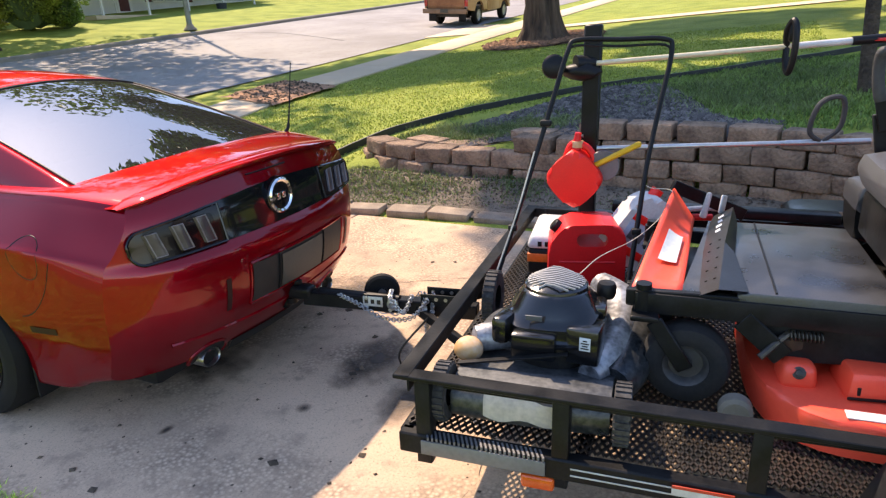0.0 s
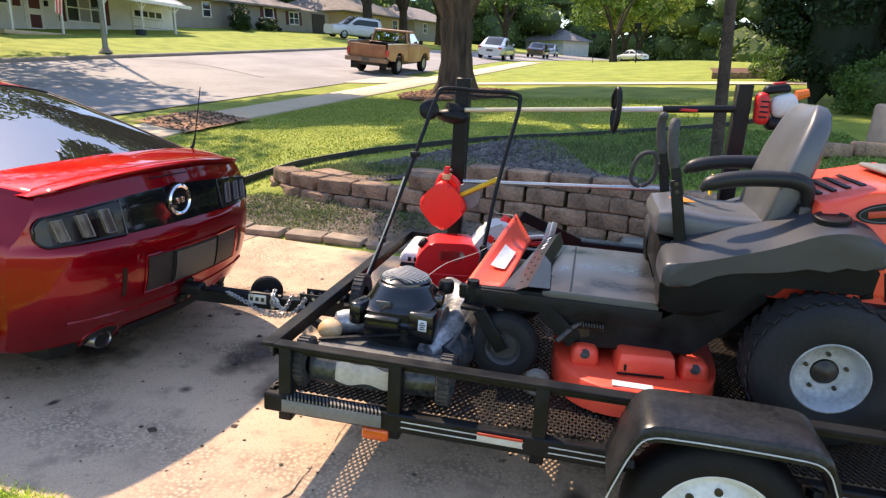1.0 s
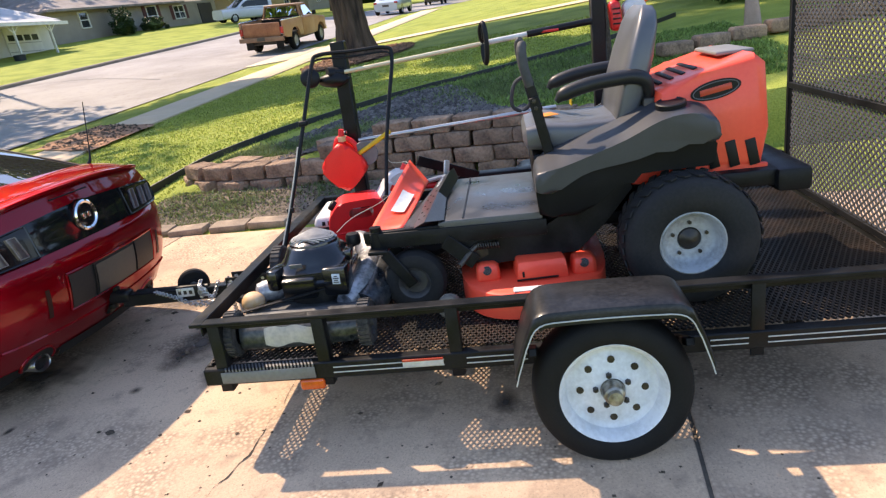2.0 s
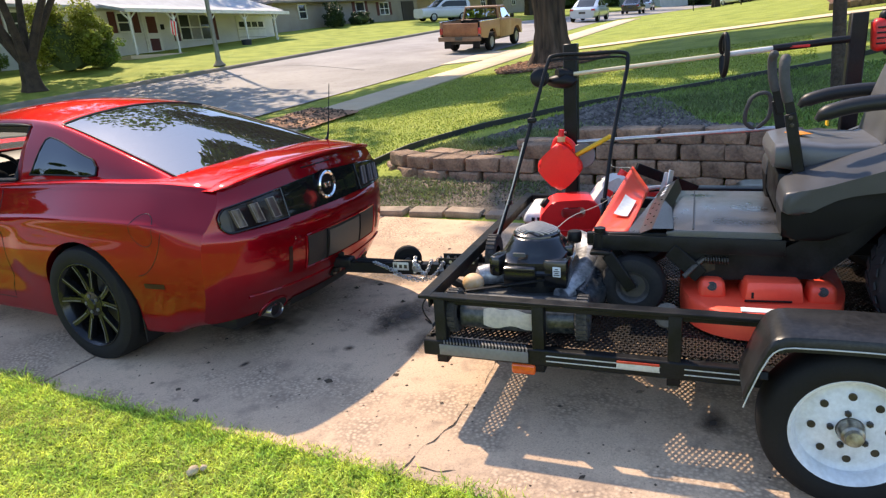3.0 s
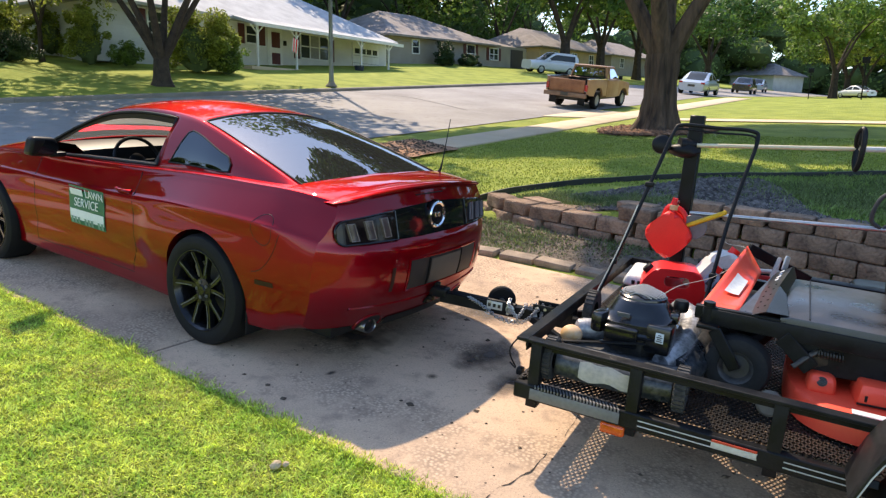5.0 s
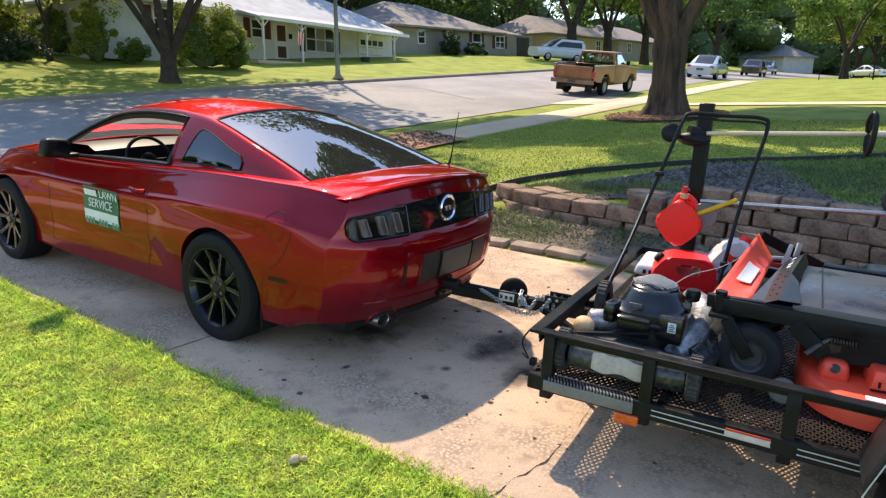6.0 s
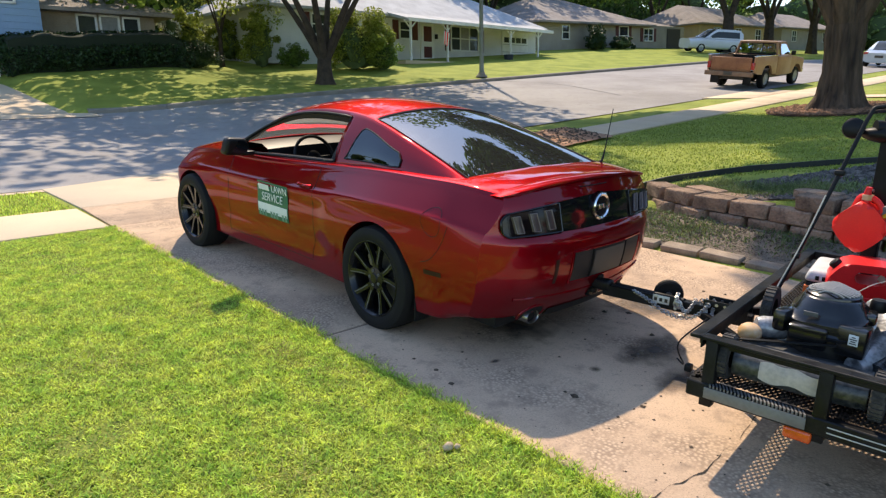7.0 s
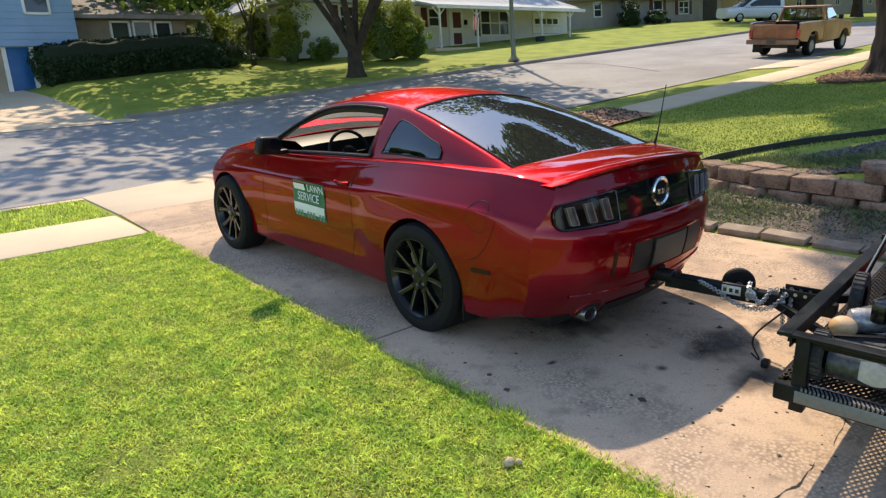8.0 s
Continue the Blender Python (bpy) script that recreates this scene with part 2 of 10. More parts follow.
def spalled(m, pale, deep, patch=1.5, grit=52.0):
    """Lets the aggregate show, pale stones and dark pits, where the skin of a slab has worn off in patches."""
    nt = m.node_tree
    N, L = nt.nodes.new, nt.links.new
    b = nt.nodes["Principled BSDF"]
    src = b.inputs["Base Color"].links[0].from_socket
    co, big, cell, gate = N("ShaderNodeTexCoord"), N("ShaderNodeTexNoise"), N("ShaderNodeTexVoronoi"), N("ShaderNodeMapRange")
    big.inputs["Scale"].default_value, big.inputs["Detail"].default_value, big.inputs["Roughness"].default_value = patch, 7.0, 0.65
    cell.inputs["Scale"].default_value, cell.inputs["Randomness"].default_value = grit, 1.0
    gate.inputs["From Min"].default_value, gate.inputs["From Max"].default_value = 0.46, 0.58
    for n in (big, cell):
        L(co.outputs["Object"], n.inputs["Vector"])
    L(big.outputs["Fac"], gate.inputs["Value"])
    ramp = N("ShaderNodeValToRGB")
    e = ramp.color_ramp.elements
    e[0].position, e[0].color = 0.10, (*pale, 1)
    e[1].position, e[1].color = 0.62, (*deep, 1)
    L(cell.outputs["Distance"], ramp.inputs["Fac"])
    mx, amt = N("ShaderNodeMix"), N("ShaderNodeMath")
    mx.data_type = "RGBA"
    amt.operation, amt.inputs[1].default_value = "MULTIPLY", 0.55
    L(gate.outputs[0], amt.inputs[0])
    L(amt.outputs[0], mx.inputs[0])
    L(src, mx.inputs[6])
    L(ramp.outputs["Color"], mx.inputs[7])
    L(mx.outputs[2], b.inputs["Base Color"])
    bp, hgt = N("ShaderNodeBump"), N("ShaderNodeMath")
    hgt.operation = "MULTIPLY"
    L(cell.outputs["Distance"], hgt.inputs[0])
    L(gate.outputs[0], hgt.inputs[1])
    bp.invert = True
    bp.inputs["Strength"].default_value, bp.inputs["Distance"].default_value = 0.6, 0.005
    L(hgt.outputs[0], bp.inputs["Height"])
    L(b.inputs["Normal"].links[0].from_socket, bp.inputs["Normal"])
    L(bp.outputs[0], b.inputs["Normal"])


spalled(concrete, srgb(228, 202, 170), srgb(120, 100, 82))

xs = sorted({*np.round(np.arange(-4, 14, 0.3), 2), *np.round(np.arange(3.3, 3.8, 0.06), 2), *np.arange(14, 40, 1.5), *np.arange(40, 100, 6.0), *np.arange(100, 420, 40.0), *np.arange(-10, -4, 1.0), *np.arange(-400, -10, 30.0)})
ys = sorted({*np.round(np.arange(-8, 7, 0.3), 2), 6.9, 7.0, *np.arange(7, 15, 1.0), 15.3, 15.38, 15.46, *np.arange(16, 30, 1.0), *np.arange(30, 100, 8.0), *np.arange(100, 420, 40.0), *np.arange(-14, -8, 1.0), *np.arange(-400, -14, 30.0)})
bm = BM()
grid(bm, [[(x, y, ground_z(x, y) - 0.012) for x in xs] for y in ys])
ground = part("ground", bm, grass)
tagged(ground, "sunlit mown lawn ground rising towards the street and houses", "lawn", kind="structure")


def strip(name, pts, material, label, category, lift=0.0, x_step=1.0):
    """A sheet over the ground: rows of (x, y) with a lift."""
    bm = BM()
    grid(bm, [[(x, y, base_z(x, y) + lift) for x, y in r] for r in pts])
    ob = part(name, bm, material)
    return tagged(ob, label, category, kind="structure")


sx = [*np.arange(-60, -8, 4.0), *np.arange(-8, 30, 0.8), *np.arange(30, 60, 2.0), *np.arange(60, 200, 10.0)]
near_kerb = lambda x: 6.75 + 0.45 * smooth(-1.0, 1.0, x) - 0.25 * smooth(5, 9, x)
strip("road", [[(x, lerp(near_kerb(x), 15.32, k / 8)) for x in sx] for k in range(9)], asphalt,
      "pale worn asphalt street climbing past parked vehicles", "street", 0.003)

# ---- driveway slabs, sidewalk slabs, kerbs ----
def slab_piece(name, outline, z_at, parent, material, thick=0.06, seams=0.006):
    """A concrete slab with a dropped edge all round."""
    bm = BM()
    n = len(outline)
    cx, cy = sum(p[0] for p in outline) / n, sum(p[1] for p in outline) / n
    rings = []
    for inset, dz in ((0.0, -thick), (0.0, -0.006), (0.008, 0.0)):
        rings.append([bm.verts.new((x + (cx - x) * inset / max(0.3, abs(cx - x) + 1e-6) if abs(cx - x) > 0.01 else x,
                                    y + (cy - y) * inset / max(0.3, abs(cy - y) + 1e-6) if abs(cy - y) > 0.01 else y, z_at(x, y) + dz)) for x, y in outline])
    for a, b in zip(rings, rings[1:]):
        for k in range(n):
            bm.faces.new((a[k], a[(k + 1) % n], b[(k + 1) % n], b[k]))
    bm.faces.new(rings[-1])
    return part(name, bm, material, parent)


flat = lambda x, y: 0.012
drive = thing("driveway", Matrix(), "weathered stained concrete driveway with cracks and joints", "driveway", kind="structure")
LX, RX = -1.28, 2.42
for y0, y1 in ((-16.5, -12.3), (-12.3, -8.15), (-8.15, -4.05), (-4.05, 0.07), (0.07, 3.98)):
    slab_piece("slab", [(LX, y0 + 0.008), (RX + (0.08 if y0 < 0 else 0), y0 + 0.008), (RX, y1 - 0.008), (LX, y1 - 0.008)], flat, drive, concrete)
joint_dirt = mat("joint_dirt", srgb(104, 94, 80), 0.95, color2=srgb(66, 60, 50), scale=12, fine=80, bump=0.6)
for y in (-12.3, -8.15, -4.05, 0.07, 3.985):
    bm = BM()
    box(bm, ((LX + RX) / 2, y, -0.022), (RX - LX, 0.024, 0.05), 0.0)
    part("joint", bm, joint_dirt, drive, smooth=False)
slab_piece("slab", [(-1.25, 3.99), (2.45, 3.99), (2.5, 5.17), (-1.22, 5.17)], flat, drive, concrete)
slab_piece("slab", [(-1.22, 5.19), (0.85, 5.19), (0.85, 7.38), (-1.25, 6.74)], flat, drive, walkway)
slab_piece("slab", [(0.86, 5.19), (2.5, 5.19), (3.4, 7.5), (0.86, 7.40)], lambda x, y: 0.012 + 0.01 * max(0, x - 2), drive, walkway)
apron = strip("gutter", [[(x, y) for x in np.arange(-8, 3.4, 0.4)] for y in (6.6, 6.9, 7.45)], walkway, "pale concrete gutter along the street edge", "gutter", -0.004)

side = thing("sidewalk", Matrix(), "pale concrete sidewalk along the street", "sidewalk", kind="structure")
walk_y = lambda x: 4.0 + 0.6 * smooth(3.0, 8.0, x)
lift = lambda x, y: base_z(x, y) + 0.02
for k in range(26):
    x0 = 2.52 + k * 1.5
    xa, xb = x0 + 0.006, x0 + 1.494
    slab_piece("slab", [(xa, walk_y(xa)), (xb, walk_y(xb)), (xb, walk_y(xb) + 1.15), (xa, walk_y(xa) + 1.15)], lift, side, walkway)
# concrete crossing from the sidewalk to the street
for k in range(3):
    x0 = 18.0 + k * 1.5
    slab_piece("slab", [(x0 + 0.006 + (0.9 if k == 0 else 0), 5.78), (x0 + 1.494, 5.78), (x0 + 1.494, 7.05), (x0 + 0.006, 7.05)], lift, side, walkway)
for k in range(10):
    x0 = -1.27 - k * 1.5
    slab_piece("slab", [(x0 - 1.494, 4.0), (x0 - 0.006, 4.0), (x0 - 0.006, 5.15), (x0 - 1.494, 5.15)], lambda x, y: base_z(x, y) + 0.012, side, walkway)

kerb = thing("kerb", Matrix(), "grey concrete kerb along the far street edge", "kerb", kind="structure")
for k in range(40):
    x0 = 1.9 + k * 0.98 * (1 if k < 31 else 1)
    bm = BM()
    rows = []
    for x in (x0 + 0.004, x0 + 0.976):
        z = base_z(x, 15.32)
        rows.append([(x, 15.28, z - 0.06), (x, 15.29, z + 0.09), (x, 15.32, z + 0.12), (x, 15.46, z + 0.125), (x, 15.47, z - 0.05)])
    V = grid(bm, rows)
    bm.faces.new(V[0])
    bm.faces.new(V[1][::-1])
    part("kerbstone", bm, kerbmat, kerb)

# ---- garden wall of split blocks, its bed, paver edge and plastic edging ----
block_mat = mat("tumbled_wall_block", srgb(164, 136, 109), 0.94, color2=srgb(102, 84, 69), scale=6, fine=38, amount=0.9, bump=1.0, height=0.02, vary=0.2)
paver_mat = mat("edge_paver", srgb(164, 146, 124), 0.92, color2=srgb(120, 106, 90), scale=6, fine=60, amount=0.8, bump=0.7, height=0.006, vary=0.12)
gravel_mat = mat("grey_bed_gravel", srgb(92, 84, 76), 0.95, color2=srgb(52, 47, 43), scale=4, fine=60, amount=0.9, bump=0.9, height=0.02)
edging_mat = mat("black_plastic_edging", (0.012, 0.013, 0.012), 0.5, color2=(0.03, 0.03, 0.025), scale=6, bump=0.1)
mulch_mat = mat("brown_bark_mulch", srgb(116, 82, 60), 0.95, color2=srgb(78, 54, 40), scale=6, fine=50, amount=0.9, bump=0.9, height=0.03)

garden_wall = thing("garden_wall", Matrix(), "low curved retaining wall of tan split blocks", "garden wall", kind="structure")
block_meshes = []
for i in range(6):
    rnd = random.Random(i)
    bm = BM()
    L, D, H = 0.40, 0.26, 0.148
    box(bm, (0, 0, 0), (D, L, H), 0.016, None, 2)
    bmesh.ops.subdivide_edges(bm, edges=[e for e in bm.edges if e.calc_length() > 0.09], cuts=2, use_grid_fill=True)
    for v in bm.verts:
        k = Vector((v.co.x * 7, v.co.y * 7, v.co.z * 9 + i * 5))
        v.co.x += 0.022 * noise.noise(k) - (0.014 * rnd.random() if v.co.x < 0 else 0)
        v.co.y += 0.010 * noise.noise(k + Vector((9, 0, 0)))
        v.co.z += 0.007 * noise.noise(k + Vector((0, 9, 0)))
    block_meshes.append(mesh_of(bm, "block", block_mat))


def path_on(pts, step):
    """Even steps along a curved line: (place, heading)."""
    q = curve_pts(pts, 24)
    out, d, last = [], 0.0, q[0]
    for a, b in zip(q, q[1:]):
        seg = (b - a).length
        while d <= seg:
            out.append((a + (b - a) * (d / max(seg, 1e-6)), math.atan2((b - a).y, (b - a).x)))
            d += step
        d -= seg
    return out


WALL = [(4.75, 1.15, 0), (4.2, 0.95, 0), (3.75, 0.55, 0), (3.50, 0.0, 0), (3.45, -0.7, 0), (3.45, -1.6, 0), (3.45, -2.5, 0), (3.42, -3.1, 0), (3.25, -3.7, 0), (2.95, -4.1, 0)]
rnd = random.Random(4)
for c in range(5):
    step = 0.405
    for k, (p, a) in enumerate(path_on(WALL, step)):
        # higher courses start further along, as the driveway falls away from the lawn
        floor_z = 0.0
        s = k * step + (step / 2 if c % 2 else 0)
        first = (0, 0.65, 1.2, 2.65, 3.55)[c]
        if s < first:
            continue
        q = p + Vector((math.cos(a), math.sin(a), 0)) * (step / 2 if c % 2 else 0)
        ob = new("block", block_meshes[rnd.randrange(6)])
        ob.parent = garden_wall
        zz = floor_z + 0.068 + c * 0.150 + 0.0
        if c == 0 and q.x > 3.9:
            zz += 0.05
        ob.matrix_basis = Matrix.Translation((q.x + c * 0.016 + rnd.uniform(-0.022, 0.018), q.y, zz)) @ pose(0, 0, 0, rnd.uniform(-0.8, 0.8), rnd.uniform(-1, 1.5), math.degrees(a) + 90 + rnd.uniform(-4.5, 4.5)) @ Matrix.Diagonal((1, rnd.uniform(0.88, 0.985), rnd.uniform(0.95, 1.0), 1))

# a second row steps back behind the low end
for k, (p, a) in enumerate(path_on(WALL, 0.42)):
    s = k * 0.42
    if not 0.5 < s < 3.4:
        continue
    c = sum(1 for f in (0, 0.65, 1.2, 2.65, 3.55) if f + 0.25 < s) - 1
    q = p + Vector((-math.sin(a), math.cos(a), 0)) * 0.27
    ob = new("block", block_meshes[rnd.randrange(6)])
    ob.parent = garden_wall
    ob.matrix_basis = Matrix.Translation((q.x + 0.02 * c, q.y, 0.08 + c * 0.150 + rnd.uniform(-0.02, 0.01))) @ pose(0, 0, 0, rnd.uniform(-2, 2), rnd.uniform(-2, 2), math.degrees(a) + 90 + rnd.uniform(-9, 9))

# low border of flat pavers along the driveway
border = thing("paver_border", Matrix(), "row of weathered concrete edging pavers beside the driveway", "paver border", kind="structure")
bm = BM()
box(bm, (0, 0, 0), (0.225, 0.385, 0.07), 0.016, None, 2)
for v in bm.verts:
    v.co += Vector((noise.noise(v.co * 9), noise.noise(v.co * 9 + Vector((5, 0, 0))), 0)) * 0.006
pv = mesh_of(bm, "paver", paver_mat)
for k, (p, a) in enumerate(path_on([(2.50, 0.85, 0), (2.53, 0.0, 0), (2.60, -1.0, 0), (2.66, -2.0, 0), (2.66, -3.3, 0), (2.62, -4.6, 0)], 0.40)):
    ob = new("paver", pv)
    ob.parent = border
    ob.matrix_basis = Matrix.Translation((p.x + 0.028 + rnd.uniform(-0.03, 0.03), p.y + rnd.uniform(-0.012, 0.012), 0.022 + rnd.uniform(-0.012, 0.012))) @ pose(0, 0, 0, rnd.uniform(-3, 3), rnd.uniform(-4, 4), math.degrees(a) + 90 + rnd.uniform(-6, 6)) @ Matrix.Diagonal((rnd.uniform(0.88, 1.04), rnd.uniform(0.88, 0.99), 1, 1))


def bed_x(y):
    """How far the gravel reaches behind the wall."""
    return 4.3 + 2.9 * smooth(0.5, -1.4, y) - 2.6 * smooth(-1.7, -3.0, y)


def sheet(name, outline_rows, material, label, category, lift, zf=ground_z):
    bm = BM()
    grid(bm, [[(x, y, zf(x, y) + lift) for x, y in r] for r in outline_rows])
    return tagged(part(name, bm, material), label, category, kind="structure")


sheet("gravel_strip", [[(lerp(2.60, 3.42, k / 6), y) for k in range(7)] for y in np.arange(-5, 0.95, 0.2)], mat("dusty_strip_soil", srgb(132, 118, 100), 0.95, color2=srgb(84, 76, 66), scale=5, fine=55, amount=0.9, bump=0.9, height=0.02),
      "dusty soil strip with sparse weeds below the wall", "soil strip", 0.012, ground_z)
sheet("planting_bed", [[(lerp(3.52, bed_x(y), k / 12), y) for k in range(13)] for y in np.arange(-3.3, 0.42, 0.15)], gravel_mat,
      "grey gravel planting bed behind the wall", "planting bed", 0.004)
EDGE = [(2.75, 1.45, 0), (3.5, 1.30, 0), (4.3, 1.08, 0), (5.0, 0.72, 0), (5.9, 0.15, 0), (6.9, -0.75, 0), (7.4, -1.5, 0), (8.0, -2.6, 0), (9.2, -4.2, 0), (11.0, -5.6, 0)]
bm = BM()
rows = []
for p, a in path_on(EDGE, 0.15):
    n = Vector((-math.sin(a), math.cos(a), 0))
    z = max(ground_z(p.x, p.y), ground_z(p.x + 0.2, p.y + 0.2)) - 0.02
    h = 0.085 + 0.012 * noise.noise(p * 2)
    rows.append([p + n * 0.012 + Vector((0, 0, z - 0.05)), p + n * 0.012 + Vector((0, 0, z + h)), p - n * 0.012 + Vector((0, 0, z + h)), p - n * 0.012 + Vector((0, 0, z - 0.05))])
grid(bm, rows, True)
tagged(part("garden_edging", bm, edging_mat), "black plastic lawn edging round the bed", "edging", kind="structure")


def pebbles(name, count, area, size, material, label, category, seed=1, zf=ground_z):
    """Many small stones as one heap."""
    rr = np.random.RandomState(seed)
    V, F = [], []
    oct_ = np.array([[1, 0, 0], [-1, 0, 0], [0, 1, 0], [0, -1, 0], [0, 0, 1], [0, 0, -0.4]])
    tri = [(0, 2, 4), (2, 1, 4), (1, 3, 4), (3, 0, 4), (2, 0, 5), (1, 2, 5), (3, 1, 5), (0, 3, 5)]
    for _ in range(count):
        x, y = area(rr)
        s = size * rr.uniform(0.5, 1.3) * np.array([rr.uniform(0.7, 1.4), rr.uniform(0.7, 1.4), rr.uniform(0.35, 0.8)])
        a = rr.uniform(0, 6.28)
        P = oct_ * s * rr.uniform(0.75, 1.25, (6, 1))
        R = np.array([[math.cos(a), -math.sin(a), 0], [math.sin(a), math.cos(a), 0], [0, 0, 1]])
        b = len(V)
        V.extend((P @ R.T + np.array([x, y, zf(x, y) + size * 0.3])).tolist())
        F.extend([(i + b, j + b, k + b) for i, j, k in tri])
    me = bpy.data.meshes.new(name)
    me.from_pydata(V, [], F)
    me.materials.append(material)
    ob = new(name, me)
    return tagged(ob, label, category, kind="stuff")


def in_bed(rr):
    y = rr.uniform(-3.2, 0.3)
    x1 = bed_x(y)
    return rr.uniform(3.62, x1 - 0.05), y


stone_mat = mat("mixed_bed_stone", srgb(108, 102, 96), 0.9, color2=srgb(62, 57, 53), scale=9, fine=60, amount=0.9, bump=0.4, island=True, vary=0.6)
pebbles("bed_gravel", 7000, in_bed, 0.034, stone_mat, "loose grey stones over the planting bed", "gravel", 3)
pebbles("strip_debris", 1800, lambda rr: (rr.uniform(2.72, 3.3), rr.uniform(-4.5, 0.8)), 0.014, mat("bark_and_leaf_bits", srgb(96, 82, 66), 0.95, color2=srgb(56, 48, 40), scale=9, island=True, vary=0.5), "bark and leaf bits on the soil strip", "debris", 5, lambda x, y: ground_z(x, y) + 0.008)
pebbles("drive_debris", 500, lambda rr: (rr.uniform(-1.2, 2.4), -4.5 + 5.5 * rr.rand()), 0.006, bpy.data.materials["bark_and_leaf_bits"], "small leaf crumbs scattered over the driveway", "debris", 8, lambda x, y: 0.011)
pebbles("fallen_leaves", 60, lambda rr: (rr.uniform(-1.2, 1.6), rr.uniform(-3.2, 0.2)), 0.016, bpy.data.materials["bark_and_leaf_bits"], "dark fallen leaves scattered over the driveway", "leaves", 12, lambda x, y: 0.010)

# stains and cracks of the driveway
stain_mat = mat("oil_stained_concrete", srgb(58, 52, 47), 0.7, color2=srgb(104, 90, 78), scale=5, fine=60, amount=0.8, bump=0.3, height=0.003)


def soak_out(m, strength=0.85):
    """Lets a stain fade out unevenly towards its rim."""
    nt = m.node_tree
    N, L = nt.nodes.new, nt.links.new
    co, di, no, mr, ad, tr, mx = N("ShaderNodeTexCoord"), N("ShaderNodeVectorMath"), N("ShaderNodeTexNoise"), N("ShaderNodeMapRange"), N("ShaderNodeMath"), N("ShaderNodeBsdfTransparent"), N("ShaderNodeMixShader")
    di.operation, di.inputs[1].default_value = "DISTANCE", (0.5, 0.5, 0.5)
    fl = N("ShaderNodeVectorMath")
    fl.operation, fl.inputs[1].default_value = "MULTIPLY_ADD", (1, 1, 0)
    fl.inputs[2].default_value = (0, 0, 0.5)
    L(co.outputs["Generated"], fl.inputs[0])
    L(fl.outputs[0], di.inputs[0])
    no.inputs["Scale"].default_value, no.inputs["Detail"].default_value = 9.0, 7.0
    L(co.outputs["Object"], no.inputs["Vector"])
    ad.operation, ad.inputs[1].default_value = "MULTIPLY_ADD", 0.55
    L(no.outputs["Fac"], ad.inputs[0])
    L(di.outputs["Value"], ad.inputs[2])
    mr.inputs["From Min"].default_value, mr.inputs["From Max"].default_value = 0.30, 0.70
    mr.inputs["To Min"].default_value, mr.inputs["To Max"].default_value = strength, 0.0
    L(ad.outputs[0], mr.inputs["Value"])
    L(mr.outputs[0], mx.inputs[0])
    L(tr.outputs[0], mx.inputs[1])
    L(nt.nodes["Principled BSDF"].outputs[0], mx.inputs[2])
    L(mx.outputs[0], nt.nodes["Material Output"].inputs["Surface"])


soak_out(stain_mat)


def stain(x, y, rx, ry, seed):
    bm = BM()
    n = 40
    c = bm.verts.new((x, y, 0.0142))
    ring = []
    for k in range(n):
        a = 2 * math.pi * k / n
        r = 1 + 0.28 * noise.noise(Vector((math.cos(a) * 1.6, math.sin(a) * 1.6, seed)))
        ring.append(bm.verts.new((x + rx * r * math.cos(a), y + ry * r * math.sin(a), 0.0142)))
    for k in range(n):
        bm.faces.new((c, ring[k], ring[(k + 1) % n]))
    return tagged(part("oil_stain", bm, stain_mat), "dark oil stain on the driveway concrete", "stain", kind="structure")


for s in ((0.20, -1.42, 0.42, 0.22, 1), (0.62, -1.50, 0.14, 0.10, 2), (0.9, -0.9, 0.35, 0.5, 7), (-0.2, -0.6, 0.30, 0.35, 8), (0.5, -2.6, 0.6, 0.5, 9), (-0.1, -1.75, 0.3, 0.14, 10), (-0.35, -1.35, 0.05, 0.04, 3), (-0.72, -0.9, 0.05, 0.03, 4), (-0.5, -3.3, 0.13, 0.08, 5), (0.1, -3.0, 0.22, 0.12, 6)):
    stain(*s)
crack_mat = mat("crack_shadow_dirt", (0.035, 0.03, 0.025), 0.95, bump=0.2)


def crack(pts, w, seed):
    bm = BM()
    r = random.Random(seed)
    q = curve_pts([(x, y, 0.0146) for x, y in pts], 10)
    rows = []
    for i, p in enumerate(q):
        j = 0.018 * noise.noise(p * 11 + Vector((seed, 0, 0)))
        e = w * (0.4 + 0.9 * r.random()) * math.sin(math.pi * (i + 0.5) / len(q)) ** 0.4
        rows.append([(p.x + j - e, p.y + j, p.z), (p.x + j + e, p.y + j * 0.5 + e * 0.5, p.z)])
    grid(bm, rows)
    return tagged(part("crack", bm, crack_mat), "thin dark crack in the driveway concrete", "crack", kind="structure")


crack([(-1.30, -2.13), (-1.27, -2.19), (-1.13, -2.21), (-0.98, -2.235), (-0.86, -2.25), (-0.75, -2.245)], 0.009, 1)
crack([(-0.75, -2.245), (-0.63, -2.24), (-0.525, -2.26), (-0.43, -2.23), (-0.1, -2.2)], 0.003, 2)
crack([(-1.215, -2.215), (-1.21, -2.32), (-1.17, -2.40)], 0.003, 4)
crack([(1.1, -1.0), (1.4, -1.6), (1.5, -2.4)], 0.003, 3)


